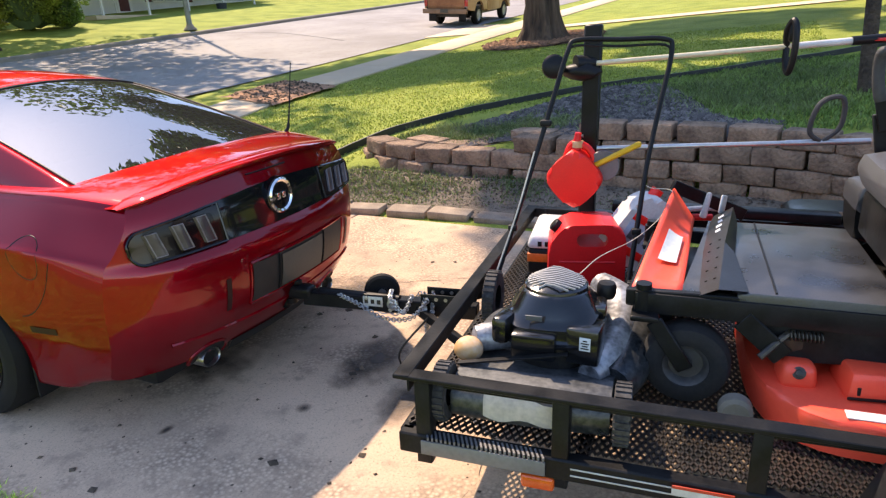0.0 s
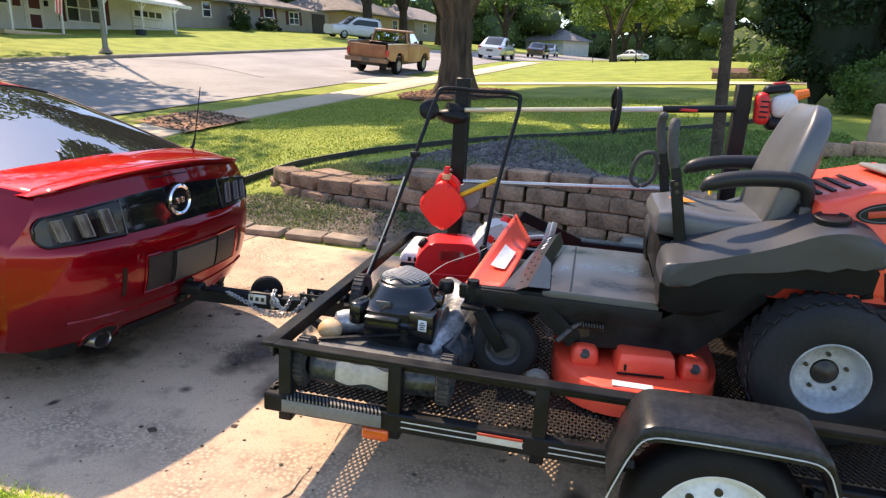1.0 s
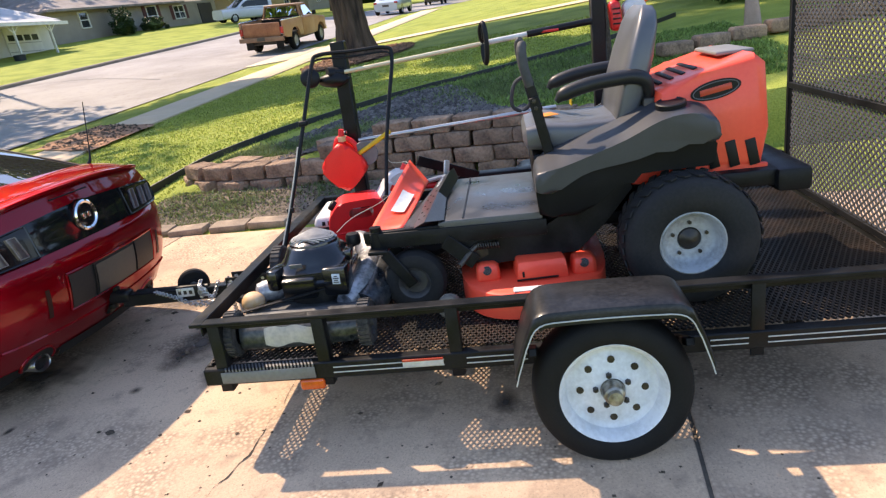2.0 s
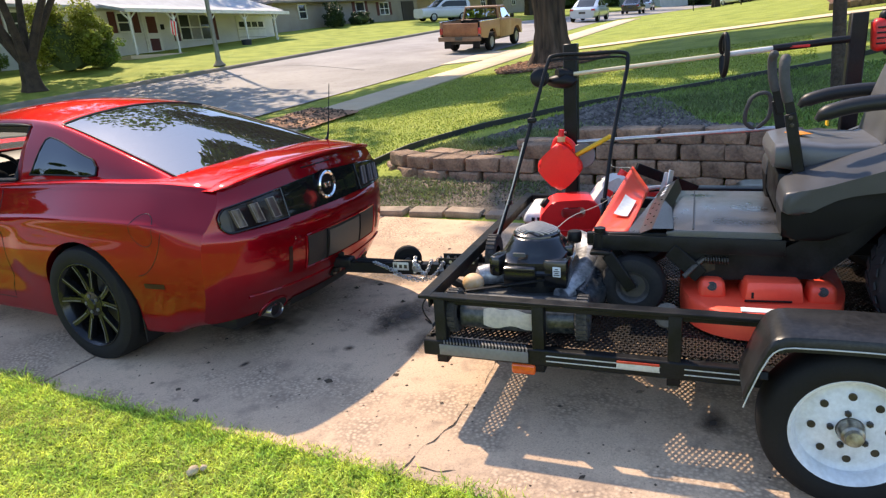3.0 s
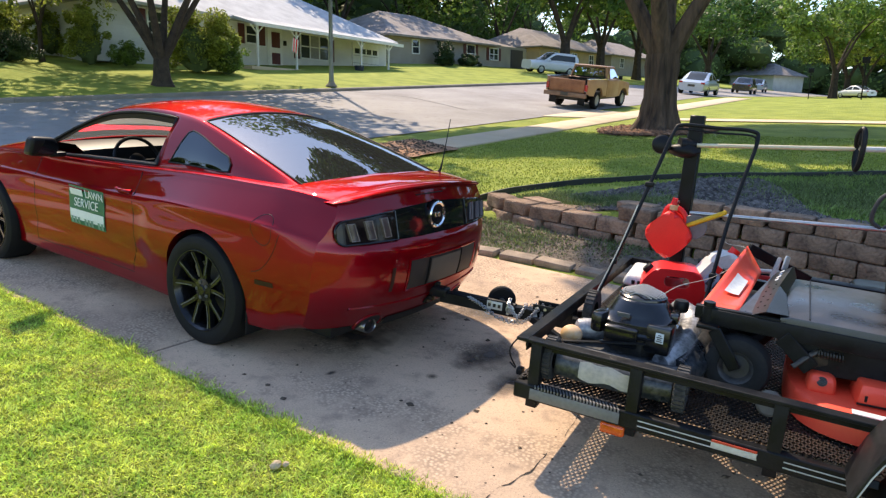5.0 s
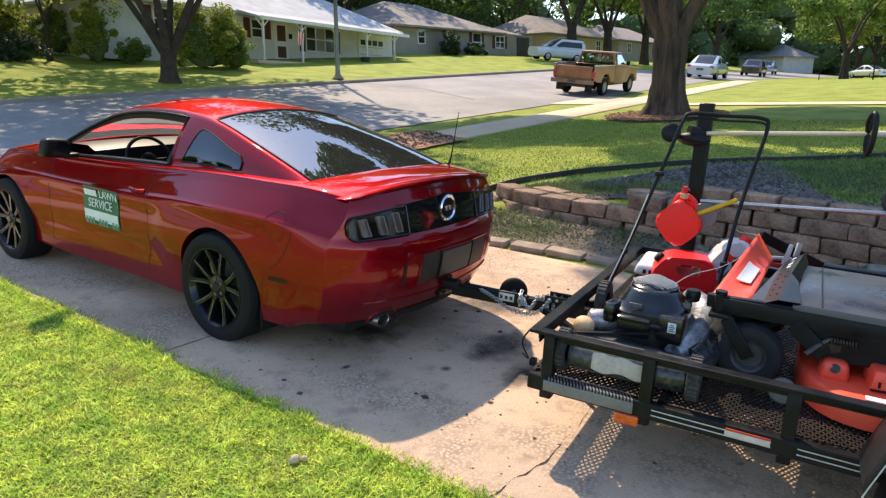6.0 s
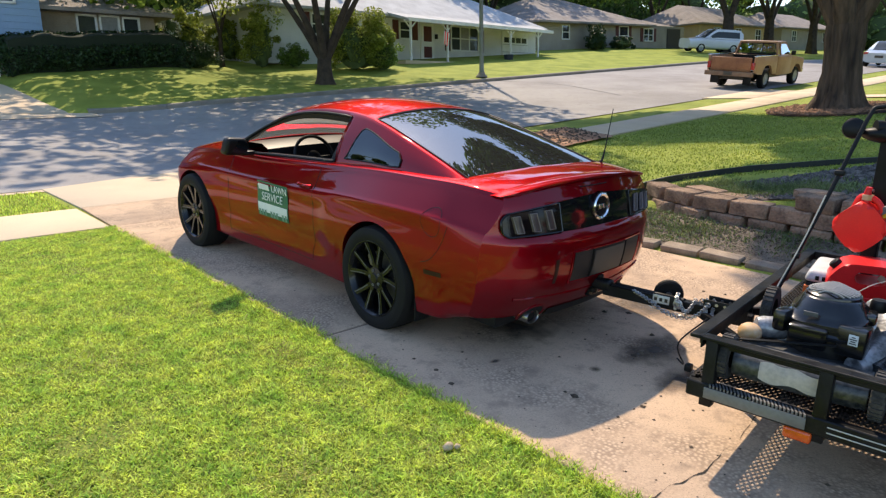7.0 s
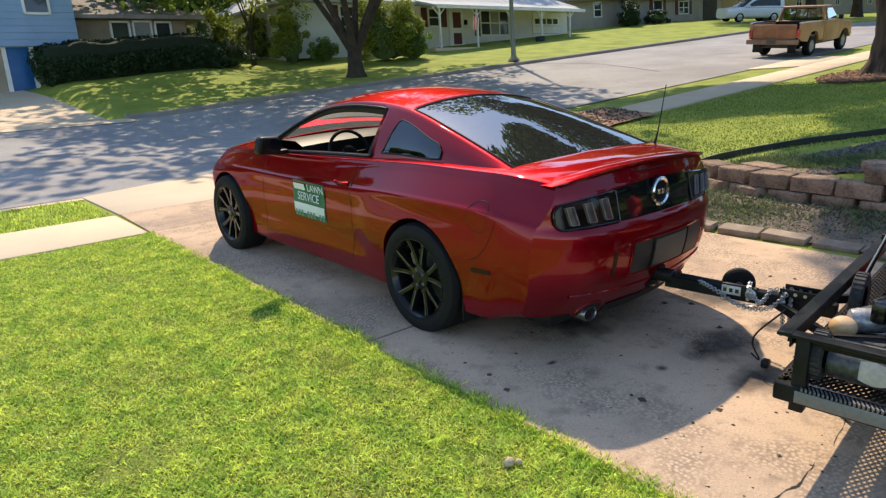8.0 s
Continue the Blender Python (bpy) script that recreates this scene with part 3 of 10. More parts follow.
# ---- grass blades ----
def blades(name, count, area, height, material, label, seed=1, width=0.0035, zf=ground_z, lean=0.5):
    rr = np.random.RandomState(seed)
    xy = np.array([area(rr) for _ in range(count)])
    z = np.array([zf(a, b) for a, b in xy]) - 0.012
    a = rr.uniform(0, 2 * np.pi, count)
    clump = np.array([0.62 + 0.9 * abs(noise.noise(Vector((p[0] * 9, p[1] * 9, seed)))) + 0.35 * noise.noise(Vector((p[0] * 2.3, p[1] * 2.3, seed))) for p in xy])
    h = height * rr.uniform(0.5, 1.35, count) * np.clip(clump, 0.3, 1.6)
    le = lean * h * rr.uniform(0.2, 1.3, count)
    b = rr.uniform(0, 2 * np.pi, count)
    w = width * rr.uniform(0.6, 1.4, count)
    base = np.stack([xy[:, 0], xy[:, 1], z], 1)
    d = np.stack([np.cos(a) * w, np.sin(a) * w, 0 * w], 1)
    mid = base + np.stack([np.cos(b) * le * 0.35, np.sin(b) * le * 0.35, h * 0.6], 1)
    tip = base + np.stack([np.cos(b) * le, np.sin(b) * le, h], 1)
    V = np.stack([base - d, base + d, mid + d * 0.8, mid - d * 0.8, tip], 1).reshape(-1, 3)
    i = np.arange(count) * 5
    F = np.concatenate([np.stack([i, i + 1, i + 2], 1), np.stack([i, i + 2, i + 3], 1), np.stack([i + 3, i + 2, i + 4], 1)])
    me = bpy.data.meshes.new(name)
    me.vertices.add(len(V))
    me.vertices.foreach_set("co", V.ravel())
    me.loops.add(len(F) * 3)
    me.loops.foreach_set("vertex_index", F.ravel())
    me.polygons.add(len(F))
    me.polygons.foreach_set("loop_start", np.arange(len(F)) * 3)
    me.polygons.foreach_set("loop_total", np.full(len(F), 3))
    me.update()
    me.validate()
    me.materials.append(material)
    return tagged(new(name, me), label, "grass", kind="stuff")


def leafy(name, c1, c2, rough=0.55, trans=0.35, scale=0.8, vary=0.45):
    """Leaf or blade: light comes through; each one has its own shade."""
    m = mat(name, c1, rough, color2=c2, scale=scale, fine=8, amount=0.9, bump=0.0, island=True, vary=vary, spec=0.3)
    nt = m.node_tree
    b = nt.nodes["Principled BSDF"]
    tr, mx = nt.nodes.new("ShaderNodeBsdfTranslucent"), nt.nodes.new("ShaderNodeMixShader")
    col = b.inputs["Base Color"].links[0].from_socket
    nt.links.new(col, tr.inputs["Color"])
    mx.inputs[0].default_value = trans
    out = nt.nodes["Material Output"]
    nt.links.new(b.outputs[0], mx.inputs[1])
    nt.links.new(tr.outputs[0], mx.inputs[2])
    nt.links.new(mx.outputs[0], out.inputs["Surface"])
    return m


# turf floor under the blades, its darker green holding the shade between them
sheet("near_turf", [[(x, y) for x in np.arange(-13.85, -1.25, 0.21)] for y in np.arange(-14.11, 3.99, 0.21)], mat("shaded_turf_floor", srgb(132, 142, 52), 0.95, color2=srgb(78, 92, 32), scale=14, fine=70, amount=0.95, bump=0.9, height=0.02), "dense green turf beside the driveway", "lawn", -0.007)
blade_mat = leafy("grass_blade", srgb(218, 228, 108), srgb(158, 192, 78), 0.6, 0.42, 6.0, 0.6)
blade_dry = leafy("pale_grass_blade", srgb(196, 190, 110), srgb(140, 150, 60), 0.6, 0.3, 1.2)


def near_lawn(rr):
    while True:
        u = rr.rand()
        x = -1.26 - 2.6 * u ** 1.15
        y = rr.uniform(-2.9, 3.98)
        if noise.noise(Vector((x * 2.2, y * 2.2, 0))) > -0.42 or rr.rand() < 0.4:
            return x, y


blades("near_grass", 290000, near_lawn, 0.022, blade_mat, "short sunlit lawn blades beside the driveway", 2, 0.0042, lambda x, y: ground_z(x, y) + 0.003, 1.5)
DRY = ((-1.60, -1.42, 0.10), (-1.42, -0.52, 0.12), (-1.62, 0.05, 0.10), (-1.95, -2.0, 0.12), (-2.4, 0.6, 0.16), (-2.2, -1.1, 0.10), (-2.9, 1.6, 0.2), (-1.6, 1.2, 0.12), (-3.0, -0.6, 0.15))


def straw_patch(rr):
    """Most straw-coloured blades stand in a few thin patches, some anywhere."""
    if rr.rand() < 0.3:
        return near_lawn(rr)
    x, y, q = DRY[rr.randint(len(DRY))]
    return min(-1.3, x + rr.normal(0, q)), y + rr.normal(0, q * 1.4)


blades("dry_grass", 9000, straw_patch, 0.026, blade_dry, "pale straw-coloured blades in thin lawn patches", 7, 0.004, lean=1.6)
blades("edge_grass", 16000, lambda rr: (-1.27 + 0.07 * rr.rand() ** 2 - 0.07 * rr.rand(), rr.uniform(-3.2, 3.98)), 0.045, blade_mat, "longer grass along the driveway edge", 9, 0.0035, lean=0.9)
blades("verge_grass", 12000, lambda rr: (rr.uniform(-6, -1.3), rr.uniform(5.2, 6.6)), 0.04, blade_mat, "grass verge by the street", 11, 0.006)
blades("weeds", 4800, lambda rr: (lambda c: (min(3.32, max(2.72, c[0] + rr.normal(0, 0.13))), c[1] + rr.normal(0, 0.22)))([(2.95, 0.45), (2.9, 0.1), (3.1, -0.1), (3.0, -0.5), (2.9, -2.2), (3.15, -1.2), (3.2, 0.5)][rr.randint(7)]), 0.036, leafy("weed_blade", srgb(128, 140, 88), srgb(84, 104, 56), 0.6, 0.3), "low green weeds below the wall", 13, 0.005, lambda x, y: ground_z(x, y) + 0.02, 1.2)
blades("bed_weeds", 26000, lambda rr: (lambda c: (max(3.7, c[0] + rr.normal(0, c[2])), c[1] + rr.normal(0, c[2])))([(3.95, -0.05, 0.16), (4.3, 0.2, 0.2), (4.6, -0.9, 0.3), (4.3, -0.6, 0.2), (4.05, 0.25, 0.2), (6.4, -2.5, 0.45), (5.6, -3.2, 0.4), (7.4, -3.6, 0.5)][rr.randint(8)]), 0.075, bpy.data.materials["weed_blade"], "green weeds growing in the planting bed", 17, 0.006, lean=0.9)


bm = BM()
blob(bm, (-1.57, -1.39, 0.02), 0.022, (1.2, 1.0, 0.8), 0.4, 3, 2, 4)
blob(bm, (-1.53, -1.41, 0.015), 0.014, (1.2, 1.0, 0.8), 0.4, 3, 2, 7)
tagged(part("soil_clod", bm, mat("pale_dry_clod", srgb(186, 168, 136), 0.95, color2=srgb(150, 130, 100), scale=30, bump=0.5)), "pale dry clod of soil lying in the lawn", "clod")


def back_lawn(rr):
    """Rough grass beyond the gravel, thicker away from the wall."""
    while True:
        x, y = rr.uniform(3.8, 8.8), rr.uniform(-6.0, -0.9)
        if x > bed_x(y) - 0.25 * rr.rand() or (y < -2.9 and x > 4.2):
            if y < 0.15 - 0.95 * (x - 5.9):
                return x, y


blades("back_grass", 26000, back_lawn, 0.05, leafy("rough_grass_blade", srgb(138, 160, 84), srgb(92, 120, 50), 0.6, 0.35, 1.2), "rough grass growing behind the gravel bed", 23, 0.008, lean=0.9)


def right_lawn(rr):
    while True:
        x, y = 2.8 + 12 * rr.rand() ** 1.3, rr.uniform(-4, 4.5)
        if y > (0.9 if x < 4.6 else 0.9 - 0.95 * (x - 4.6) + 0.02):
            if y < walk_y(x) - 0.03:
                return x, y


blades("far_grass", 46000, right_lawn, 0.026, leafy("yard_blade", srgb(160, 170, 78), srgb(118, 138, 54), 0.6, 0.35, 0.6), "mown lawn blades on the rising front yard", 19, 0.008)
# bare patch where the lawn meets the walk
sheet("bare_patch", [[(lerp(6.7, 8.7, k / 12) + 0.7 * (j / 7) + 0.22 * noise.noise(Vector((k * 0.7, j * 0.5, 3))), lerp(4.35, 6.05, j / 7) + 0.18 * noise.noise(Vector((k * 0.6, j * 0.9, 8)))) for k in range(13)] for j in range(8)], mat("bare_brown_soil", srgb(190, 146, 112), 0.95, color2=srgb(142, 104, 78), scale=5, fine=45, amount=0.9, bump=0.9, height=0.03), "bare brown patch covering the end of the sidewalk", "soil", 0.04)
pebbles("bark_chips", 350, lambda rr: (lambda a, b: (lerp(6.75, 8.65, a) + 0.7 * b, lerp(4.4, 6.0, b)))(rr.rand(), rr.rand()), 0.03, bpy.data.materials["bark_and_leaf_bits"], "bark chips strewn over the bare brown patch", "bark chips", 23, lambda x, y: ground_z(x, y) + 0.04)

# ---- the red coupe ----
paint = mat("red_candy_paint", (0.26, 0.0014, 0.009), 0.42, 0.85, color2=(0.215, 0.0011, 0.008), scale=3, fine=900, amount=0.5, bump=0.0, coat=0.9, spec=0.1)
paint.node_tree.nodes["Principled BSDF"].inputs["Coat IOR"].default_value = 1.46
paint.node_tree.nodes["Principled BSDF"].inputs["Specular Tint"].default_value = (1.0, 0.12, 0.12, 1)
black_gloss = mat("gloss_black_plastic", (0.005, 0.005, 0.006), 0.1, 0, color2=(0.009, 0.009, 0.009), scale=6, bump=0.0, coat=0.3, spec=0.3)
black_plastic = mat("satin_black_plastic", (0.007, 0.007, 0.0075), 0.45, 0, color2=(0.015, 0.015, 0.015), scale=9, fine=220, bump=0.15, height=0.001, spec=0.25)
tyre_rubber = mat("tyre_rubber", (0.007, 0.007, 0.007), 0.72, 0, color2=(0.016, 0.015, 0.014), scale=7, fine=120, amount=0.5, bump=0.25, height=0.002, spec=0.25)
wheel_black = mat("black_alloy", (0.006, 0.006, 0.007), 0.25, 0.0, color2=(0.012, 0.012, 0.012), scale=20, bump=0.03, coat=0.2, spec=0.3)
machined = mat("machined_alloy_edge", (0.13, 0.13, 0.14), 0.3, 0.2, color2=(0.05, 0.05, 0.05), scale=30, bump=0.03)
chrome = mat("chrome", (0.8, 0.8, 0.8), 0.09, 1.0, color2=(0.65, 0.65, 0.65), scale=12, bump=0.02)
brake_metal = mat("brake_disc_steel", (0.10, 0.098, 0.095), 0.45, 0.5, color2=(0.05, 0.045, 0.04), scale=15, bump=0.05)
cloth_dark = mat("dark_seat_cloth", (0.03, 0.029, 0.028), 0.9, color2=(0.06, 0.055, 0.05), scale=10, fine=400, bump=0.3, height=0.001)
smoked = mat("smoked_lamp_lens", (0.006, 0.004, 0.0045), 0.12, 0, color2=(0.012, 0.006, 0.006), scale=8, bump=0.0, coat=0.25, spec=0.2)
lamp_bar = mat("pale_lamp_bar", (0.035, 0.02, 0.02), 0.3, 0.0, color2=(0.07, 0.06, 0.06), scale=9, bump=0.02, coat=0.3)
lamp_edge = mat("pale_lamp_edge", (0.24, 0.21, 0.21), 0.3, 0.3, color2=(0.05, 0.04, 0.04), scale=20, bump=0.0)
marker_red = mat("dark_red_marker", (0.035, 0.008, 0.007), 0.4, 0, color2=(0.02, 0.008, 0.007), scale=9, bump=0.02, spec=0.3)
plate_grey = mat("grey_plate", srgb(82, 78, 68), 0.55, color2=srgb(70, 66, 60), scale=8, bump=0.1)
plate_dark = mat("dark_plate_recess", srgb(40, 39, 38), 0.5, color2=srgb(30, 29, 28), scale=10, bump=0.1)
sign_green = mat("green_sign_vinyl", srgb(34, 108, 74), 0.45, color2=srgb(26, 90, 62), scale=5, bump=0.02)
sign_white = mat("white_sign_vinyl", srgb(228, 232, 226), 0.45, color2=srgb(196, 210, 200), scale=5, bump=0.02)


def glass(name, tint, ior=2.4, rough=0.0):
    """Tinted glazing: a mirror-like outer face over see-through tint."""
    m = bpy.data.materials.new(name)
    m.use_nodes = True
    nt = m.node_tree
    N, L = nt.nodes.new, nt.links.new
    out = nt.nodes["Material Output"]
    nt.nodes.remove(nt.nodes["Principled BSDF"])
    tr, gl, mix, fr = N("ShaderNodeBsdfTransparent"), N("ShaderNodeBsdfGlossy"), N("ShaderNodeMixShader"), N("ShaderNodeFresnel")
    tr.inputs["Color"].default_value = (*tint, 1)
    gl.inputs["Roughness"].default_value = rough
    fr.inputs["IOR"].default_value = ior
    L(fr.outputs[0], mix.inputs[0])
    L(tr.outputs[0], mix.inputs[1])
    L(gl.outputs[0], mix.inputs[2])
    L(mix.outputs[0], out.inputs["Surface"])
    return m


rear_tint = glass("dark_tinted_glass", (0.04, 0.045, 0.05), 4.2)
quarter_tint = glass("dark_quarter_glass", (0.04, 0.045, 0.05), 2.0)
screen_glass = glass("glare_windscreen_glass", (0.30, 0.36, 0.33), 1.6)


def dusty(m, colour, amount, kind="ShaderNodeBsdfTranslucent"):
    """Lays a thin pale film over a pane."""
    nt = m.node_tree
    haze, film = nt.nodes.new(kind), nt.nodes.new("ShaderNodeMixShader")
    haze.inputs["Color"].default_value = (*colour, 1)
    film.inputs[0].default_value = amount
    nt.links.new(nt.nodes["Mix Shader"].outputs[0], film.inputs[1])
    nt.links.new(haze.outputs[0], film.inputs[2])
    nt.links.new(film.outputs[0], nt.nodes["Material Output"].inputs["Surface"])


# the windscreen's pale sun glare is put into a translucent film
dusty(screen_glass, (0.46, 0.51, 0.48), 0.12)
# a grey film dulls the contrast of the rear window's reflections
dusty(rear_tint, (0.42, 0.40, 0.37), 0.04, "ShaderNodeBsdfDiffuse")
clear_glass = glass("clear_glass", (0.78, 0.84, 0.82))

# stations along the car (rear axle at y = 0) and its half section at each
ST = [-1.09, -0.95, -0.62, -0.3, 0.0, 0.35, 0.75, 1.3, 1.9, 2.3, 2.72, 3.15, 3.45, 3.66]
COL = dict(
    zb=[.27, .24, .20, .19, .19, .185, .18, .18, .18, .19, .20, .20, .21, .26],
    ws=[.83, .845, .855, .875, .885, .875, .855, .85, .855, .865, .875, .86, .79, .66],
    wm=[.855, .88, .90, .925, .935, .925, .905, .895, .895, .905, .915, .90, .82, .68],
    wc=[.82, .85, .885, .912, .918, .90, .878, .868, .868, .878, .885, .86, .77, .60],
    zc=[.80, .82, .84, .85, .85, .84, .82, .80, .79, .79, .78, .75, .71, .64],
    wt=[.70, .735, .76, .775, .785, .785, .79, .80, .80, .79, .77, .72, .63, .45],
    zt=[1.005, 1.025, 1.038, 1.036, 1.034, 1.02, 1.00, .975, .955, .95, .925, .875, .81, .70],
    cr=[.045, .042, .036, .03, .03, .03, .03, .03, .05, .07, .075, .07, .05, .02])


def spline(y, vals, at=ST):
    i = max(0, min(len(at) - 2, int(np.searchsorted(at, y)) - 1))
    a, b = at[i], at[i + 1]
    t = (y - a) / (b - a)
    d = lambda j: (vals[min(j + 1, len(at) - 1)] - vals[max(j - 1, 0)]) / (at[min(j + 1, len(at) - 1)] - at[max(j - 1, 0)])
    h = b - a
    return ((2 * t ** 3 - 3 * t * t + 1) * vals[i] + (t ** 3 - 2 * t * t + t) * h * d(i) + (3 * t * t - 2 * t ** 3) * vals[i + 1] + (t ** 3 - t * t) * h * d(i + 1))


REAR_Z = [0.19, 0.28, 0.36, 0.44, 0.54, 0.66, 0.74, 0.82, 0.92, 1.0, 1.07]
REAR_D = [0.165, 0.100, 0.050, 0.012, -0.015, -0.026, -0.024, -0.010, 0.010, 0.048, 0.085]


def tailored(x, y, z):
    """Bows and leans the tail, and rounds the nose in plan."""
    w = 1 - smooth(-1.09, -0.45, y)
    f = smooth(2.9, 3.66, y)
    lean = spline(min(1.07, max(0.19, z)), REAR_D, REAR_Z)
    # the bumper's ledge under the lamps dies out towards the corners
    ledge = 0.034 * smooth(0.735, 0.785, z) * (1 - smooth(0.62, 0.80, abs(x)))
    y2 = y + w * (0.20 * x * x + 1.45 * max(0.0, abs(x) - 0.55) ** 2.2 + lean + ledge) - f * 0.45 * x * x
    # shallow scallop along the doors, ending in a hooked crease before the rear wheel
    k = smooth(0.56, 0.70, y) * (1 - smooth(2.05, 2.45, y)) * smooth(0.36, 0.44, z) * (1 - smooth(0.70, 0.775, z)) * smooth(0.78, 0.84, abs(x))
    # soft hip along the rear wing
    hip = 0.012 * math.exp(-((z - 0.775) / 0.05) ** 2) * smooth(0.62, 0.35, y) * smooth(-0.75, -0.25, y) * smooth(0.7, 0.8, abs(x))
    return Vector((x - math.copysign(0.016 * k - hip, x), y2, z))


def half_section(y, n=4):
    g = {k: spline(y, v) for k, v in COL.items()}
    zm = 0.56
    ctrl = [(0, g["zb"]), (g["ws"] * 0.8, g["zb"]), (g["ws"] - 0.02, g["zb"] + 0.012), (g["ws"] + 0.004, g["zb"] + 0.07), (g["ws"] + (g["wm"] - g["ws"]) * 0.45, 0.40), (g["wm"], zm),
            (g["wm"] - 0.004, zm + 0.14), (g["wc"] + 0.012, g["zc"] - 0.016), (g["wc"] - 0.012, g["zc"] + 0.018), (lerp(g["wc"], g["wt"], 0.72), lerp(g["zc"], g["zt"], 0.7)),
            (g["wt"] + 0.012, g["zt"] - 0.018), (g["wt"] - 0.03, g["zt"] + 0.004), (g["wt"] * 0.6, g["zt"] + g["cr"] * 0.66), (0, g["zt"] + g["cr"])]
    return [(p.x, p.y) for p in curve_pts([(a, b, 0) for a, b in ctrl], n)]


def side_x(y, z):
    pts = half_section(y)
    best = [(a, b) for a, b in pts if a > 0.5]
    zz, xx = [b for a, b in best], [a for a, b in best]
    return float(np.interp(z, zz, xx))


def on_side(y, z, off=0.0):
    return tailored(-side_x(y, z) - off, y, z)


def on_tail(x, z, off=0.0):
    p = tailored(x, -1.09, z)
    return Vector((x, p.y - off, z))


def boolean_cut(ob, cutters):
    for c in cutters:
        md = ob.modifiers.new("cut", "BOOLEAN")
        md.operation, md.object, md.solver = "DIFFERENCE", c, "EXACT"
    me = bpy.data.meshes.new_from_object(ob.evaluated_get(bpy.context.evaluated_depsgraph_get()))
    ob.modifiers.clear()
    ob.data = me
    for c in cutters:
        bpy.data.objects.remove(c)
    me.polygons.foreach_set("use_smooth", [True] * len(me.polygons))
    me.set_sharp_from_angle(angle=radians(30))


def make_coupe():
    car = thing("car", Matrix(), "glossy candy red sports coupe hitched to the utility trailer", "car")
    # lower body
    bm = BM()
    Y = [-1.09, -1.06, -1.02, *np.arange(-0.98, 3.6, 0.065), 3.6, 3.64, 3.66]
    rings = []
    for y in Y:
        h = half_section(float(y))
        full = [tailored(a, float(y), b) for a, b in h] + [tailored(-a, float(y), b) for a, b in h[-2:0:-1]]
        rings.append(full)
    V = grid(bm, rings, close=True)
    n = len(V[0]) // 2
    # tail face: a grid between the two sides
    left, right = [V[0][-i % len(V[0])] for i in range(n + 1)], V[0][:n + 1]
    rows = []
    for i in range(n + 1):
        a, b = right[i], left[i]
        if a is b:
            rows.append([a] * 17)
            continue
        xa = a.co.x
        rows.append([a] + [bm.verts.new(tailored(xa * (1 - 2 * k / 16), -1.09, a.co.z)) for k in range(1, 16)] + [b])
    for r, s in zip(rows, rows[1:]):
        for k in range(16):
            q = []
            for v in (r[k], r[k + 1], s[k + 1], s[k]):
                if v not in q:
                    q.append(v)
            if len(q) > 2:
                try:
                    bm.faces.new(q)
                except ValueError:
                    pass
    bm.faces.new(V[-1])
    body = part("body", bm, paint, car)
    cuts = []
    for y in (0.0, 2.72):
        for sgn in (-1, 1):
            bm = BM()
            lathe(bm, [(0.372, -0.3), (0.372, 0.3)], pose(sgn * 0.92, y, 0.35, 0, 90, 0), 40)
            cuts.append(new("cutter", mesh_of(bm, "cutter", paint)))
    bm = BM()
    box(bm, (0, 0.91, 1.02), (1.40, 2.35, 1.0), 0.05)
    cuts.append(new("cutter", mesh_of(bm, "cutter", paint)))
    boolean_cut(body, cuts)
    for y in (0.0, 2.72):
        for sgn in (-1, 1):
            bm = BM()
            a0 = [math.pi * (k / 16) * 1.3 - 0.15 * math.pi for k in range(17)]
            grid(bm, [[(sgn * x, y + 0.366 * math.cos(a), 0.35 + 0.366 * math.sin(a)) for a in a0] for x in (0.62, 0.885)])
            bm.faces.new([bm.verts.new((sgn * 0.625, y + 0.366 * math.cos(a), 0.35 + 0.366 * math.sin(a))) for a in a0])
            part("wheel_liner", bm, black_plastic, car)
    # roof and pillars
    GY = [-0.66, -0.52, -0.30, 0.0, 0.30, 0.55, 0.9, 1.2, 1.5, 1.8, 2.05, 2.25]
    ZC = [1.045, 1.094, 1.172, 1.275, 1.362, 1.411, 1.436, 1.425, 1.385, 1.262, 1.12, 1.015]
    RW = [0.690, 0.678, 0.655, 0.628, 0.598, 0.580, 0.568, 0.570, 0.590, 0.655, 0.72, 0.765]
    RZ = [1.016, 1.061, 1.128, 1.216, 1.297, 1.340, 1.359, 1.350, 1.302, 1.18, 1.05, 0.965]

    def gh(y, v):
        """v 0: belt, 1: roof rail, 2: middle of the roof."""
        wt, zt = spline(y, COL["wt"]) - 0.012 - 0.030 * smooth(0.9, 0.35, y), spline(y, COL["zt"]) - 0.012
        rw, rz, zc = spline(y, RW, GY), max(spline(y, RZ, GY), zt + 0.002), spline(y, ZC, GY)
        if v <= 1:
            b = 0.028 * math.sin(math.pi * v)
            return Vector((-(lerp(wt, rw, v) + b * min(1, (rz - zt) * 4)), y, lerp(zt, rz, v)))
        t = v - 1
        e = math.sin(t * math.pi / 2)
        return Vector((-rw * (1 - t) ** 1.0 * (1 + 0.10 * math.sin(math.pi * t)), y, rz + (zc - rz) * (e * 0.55 + 0.45 * (1 - (1 - t) ** 2))))

    us = sorted({-0.66, -0.60, -0.54, -0.48, 0.40, 0.02, 0.08, 0.52, 0.66, 1.50, 2.16, 2.25, *np.round(np.arange(-0.4, 2.2, 0.085), 3)})
    vs = [0, 0.08, 0.16, 0.34, 0.52, 0.70, 0.84, 0.93, 1.0, 1.06, 1.13, 1.3, 1.5, 1.75, 2.0]

    def region(y, v):
        if v < 1:
            if 0.66 < y < 2.16 and 0.08 < v < 0.93:
                return "door"
            return "roof"
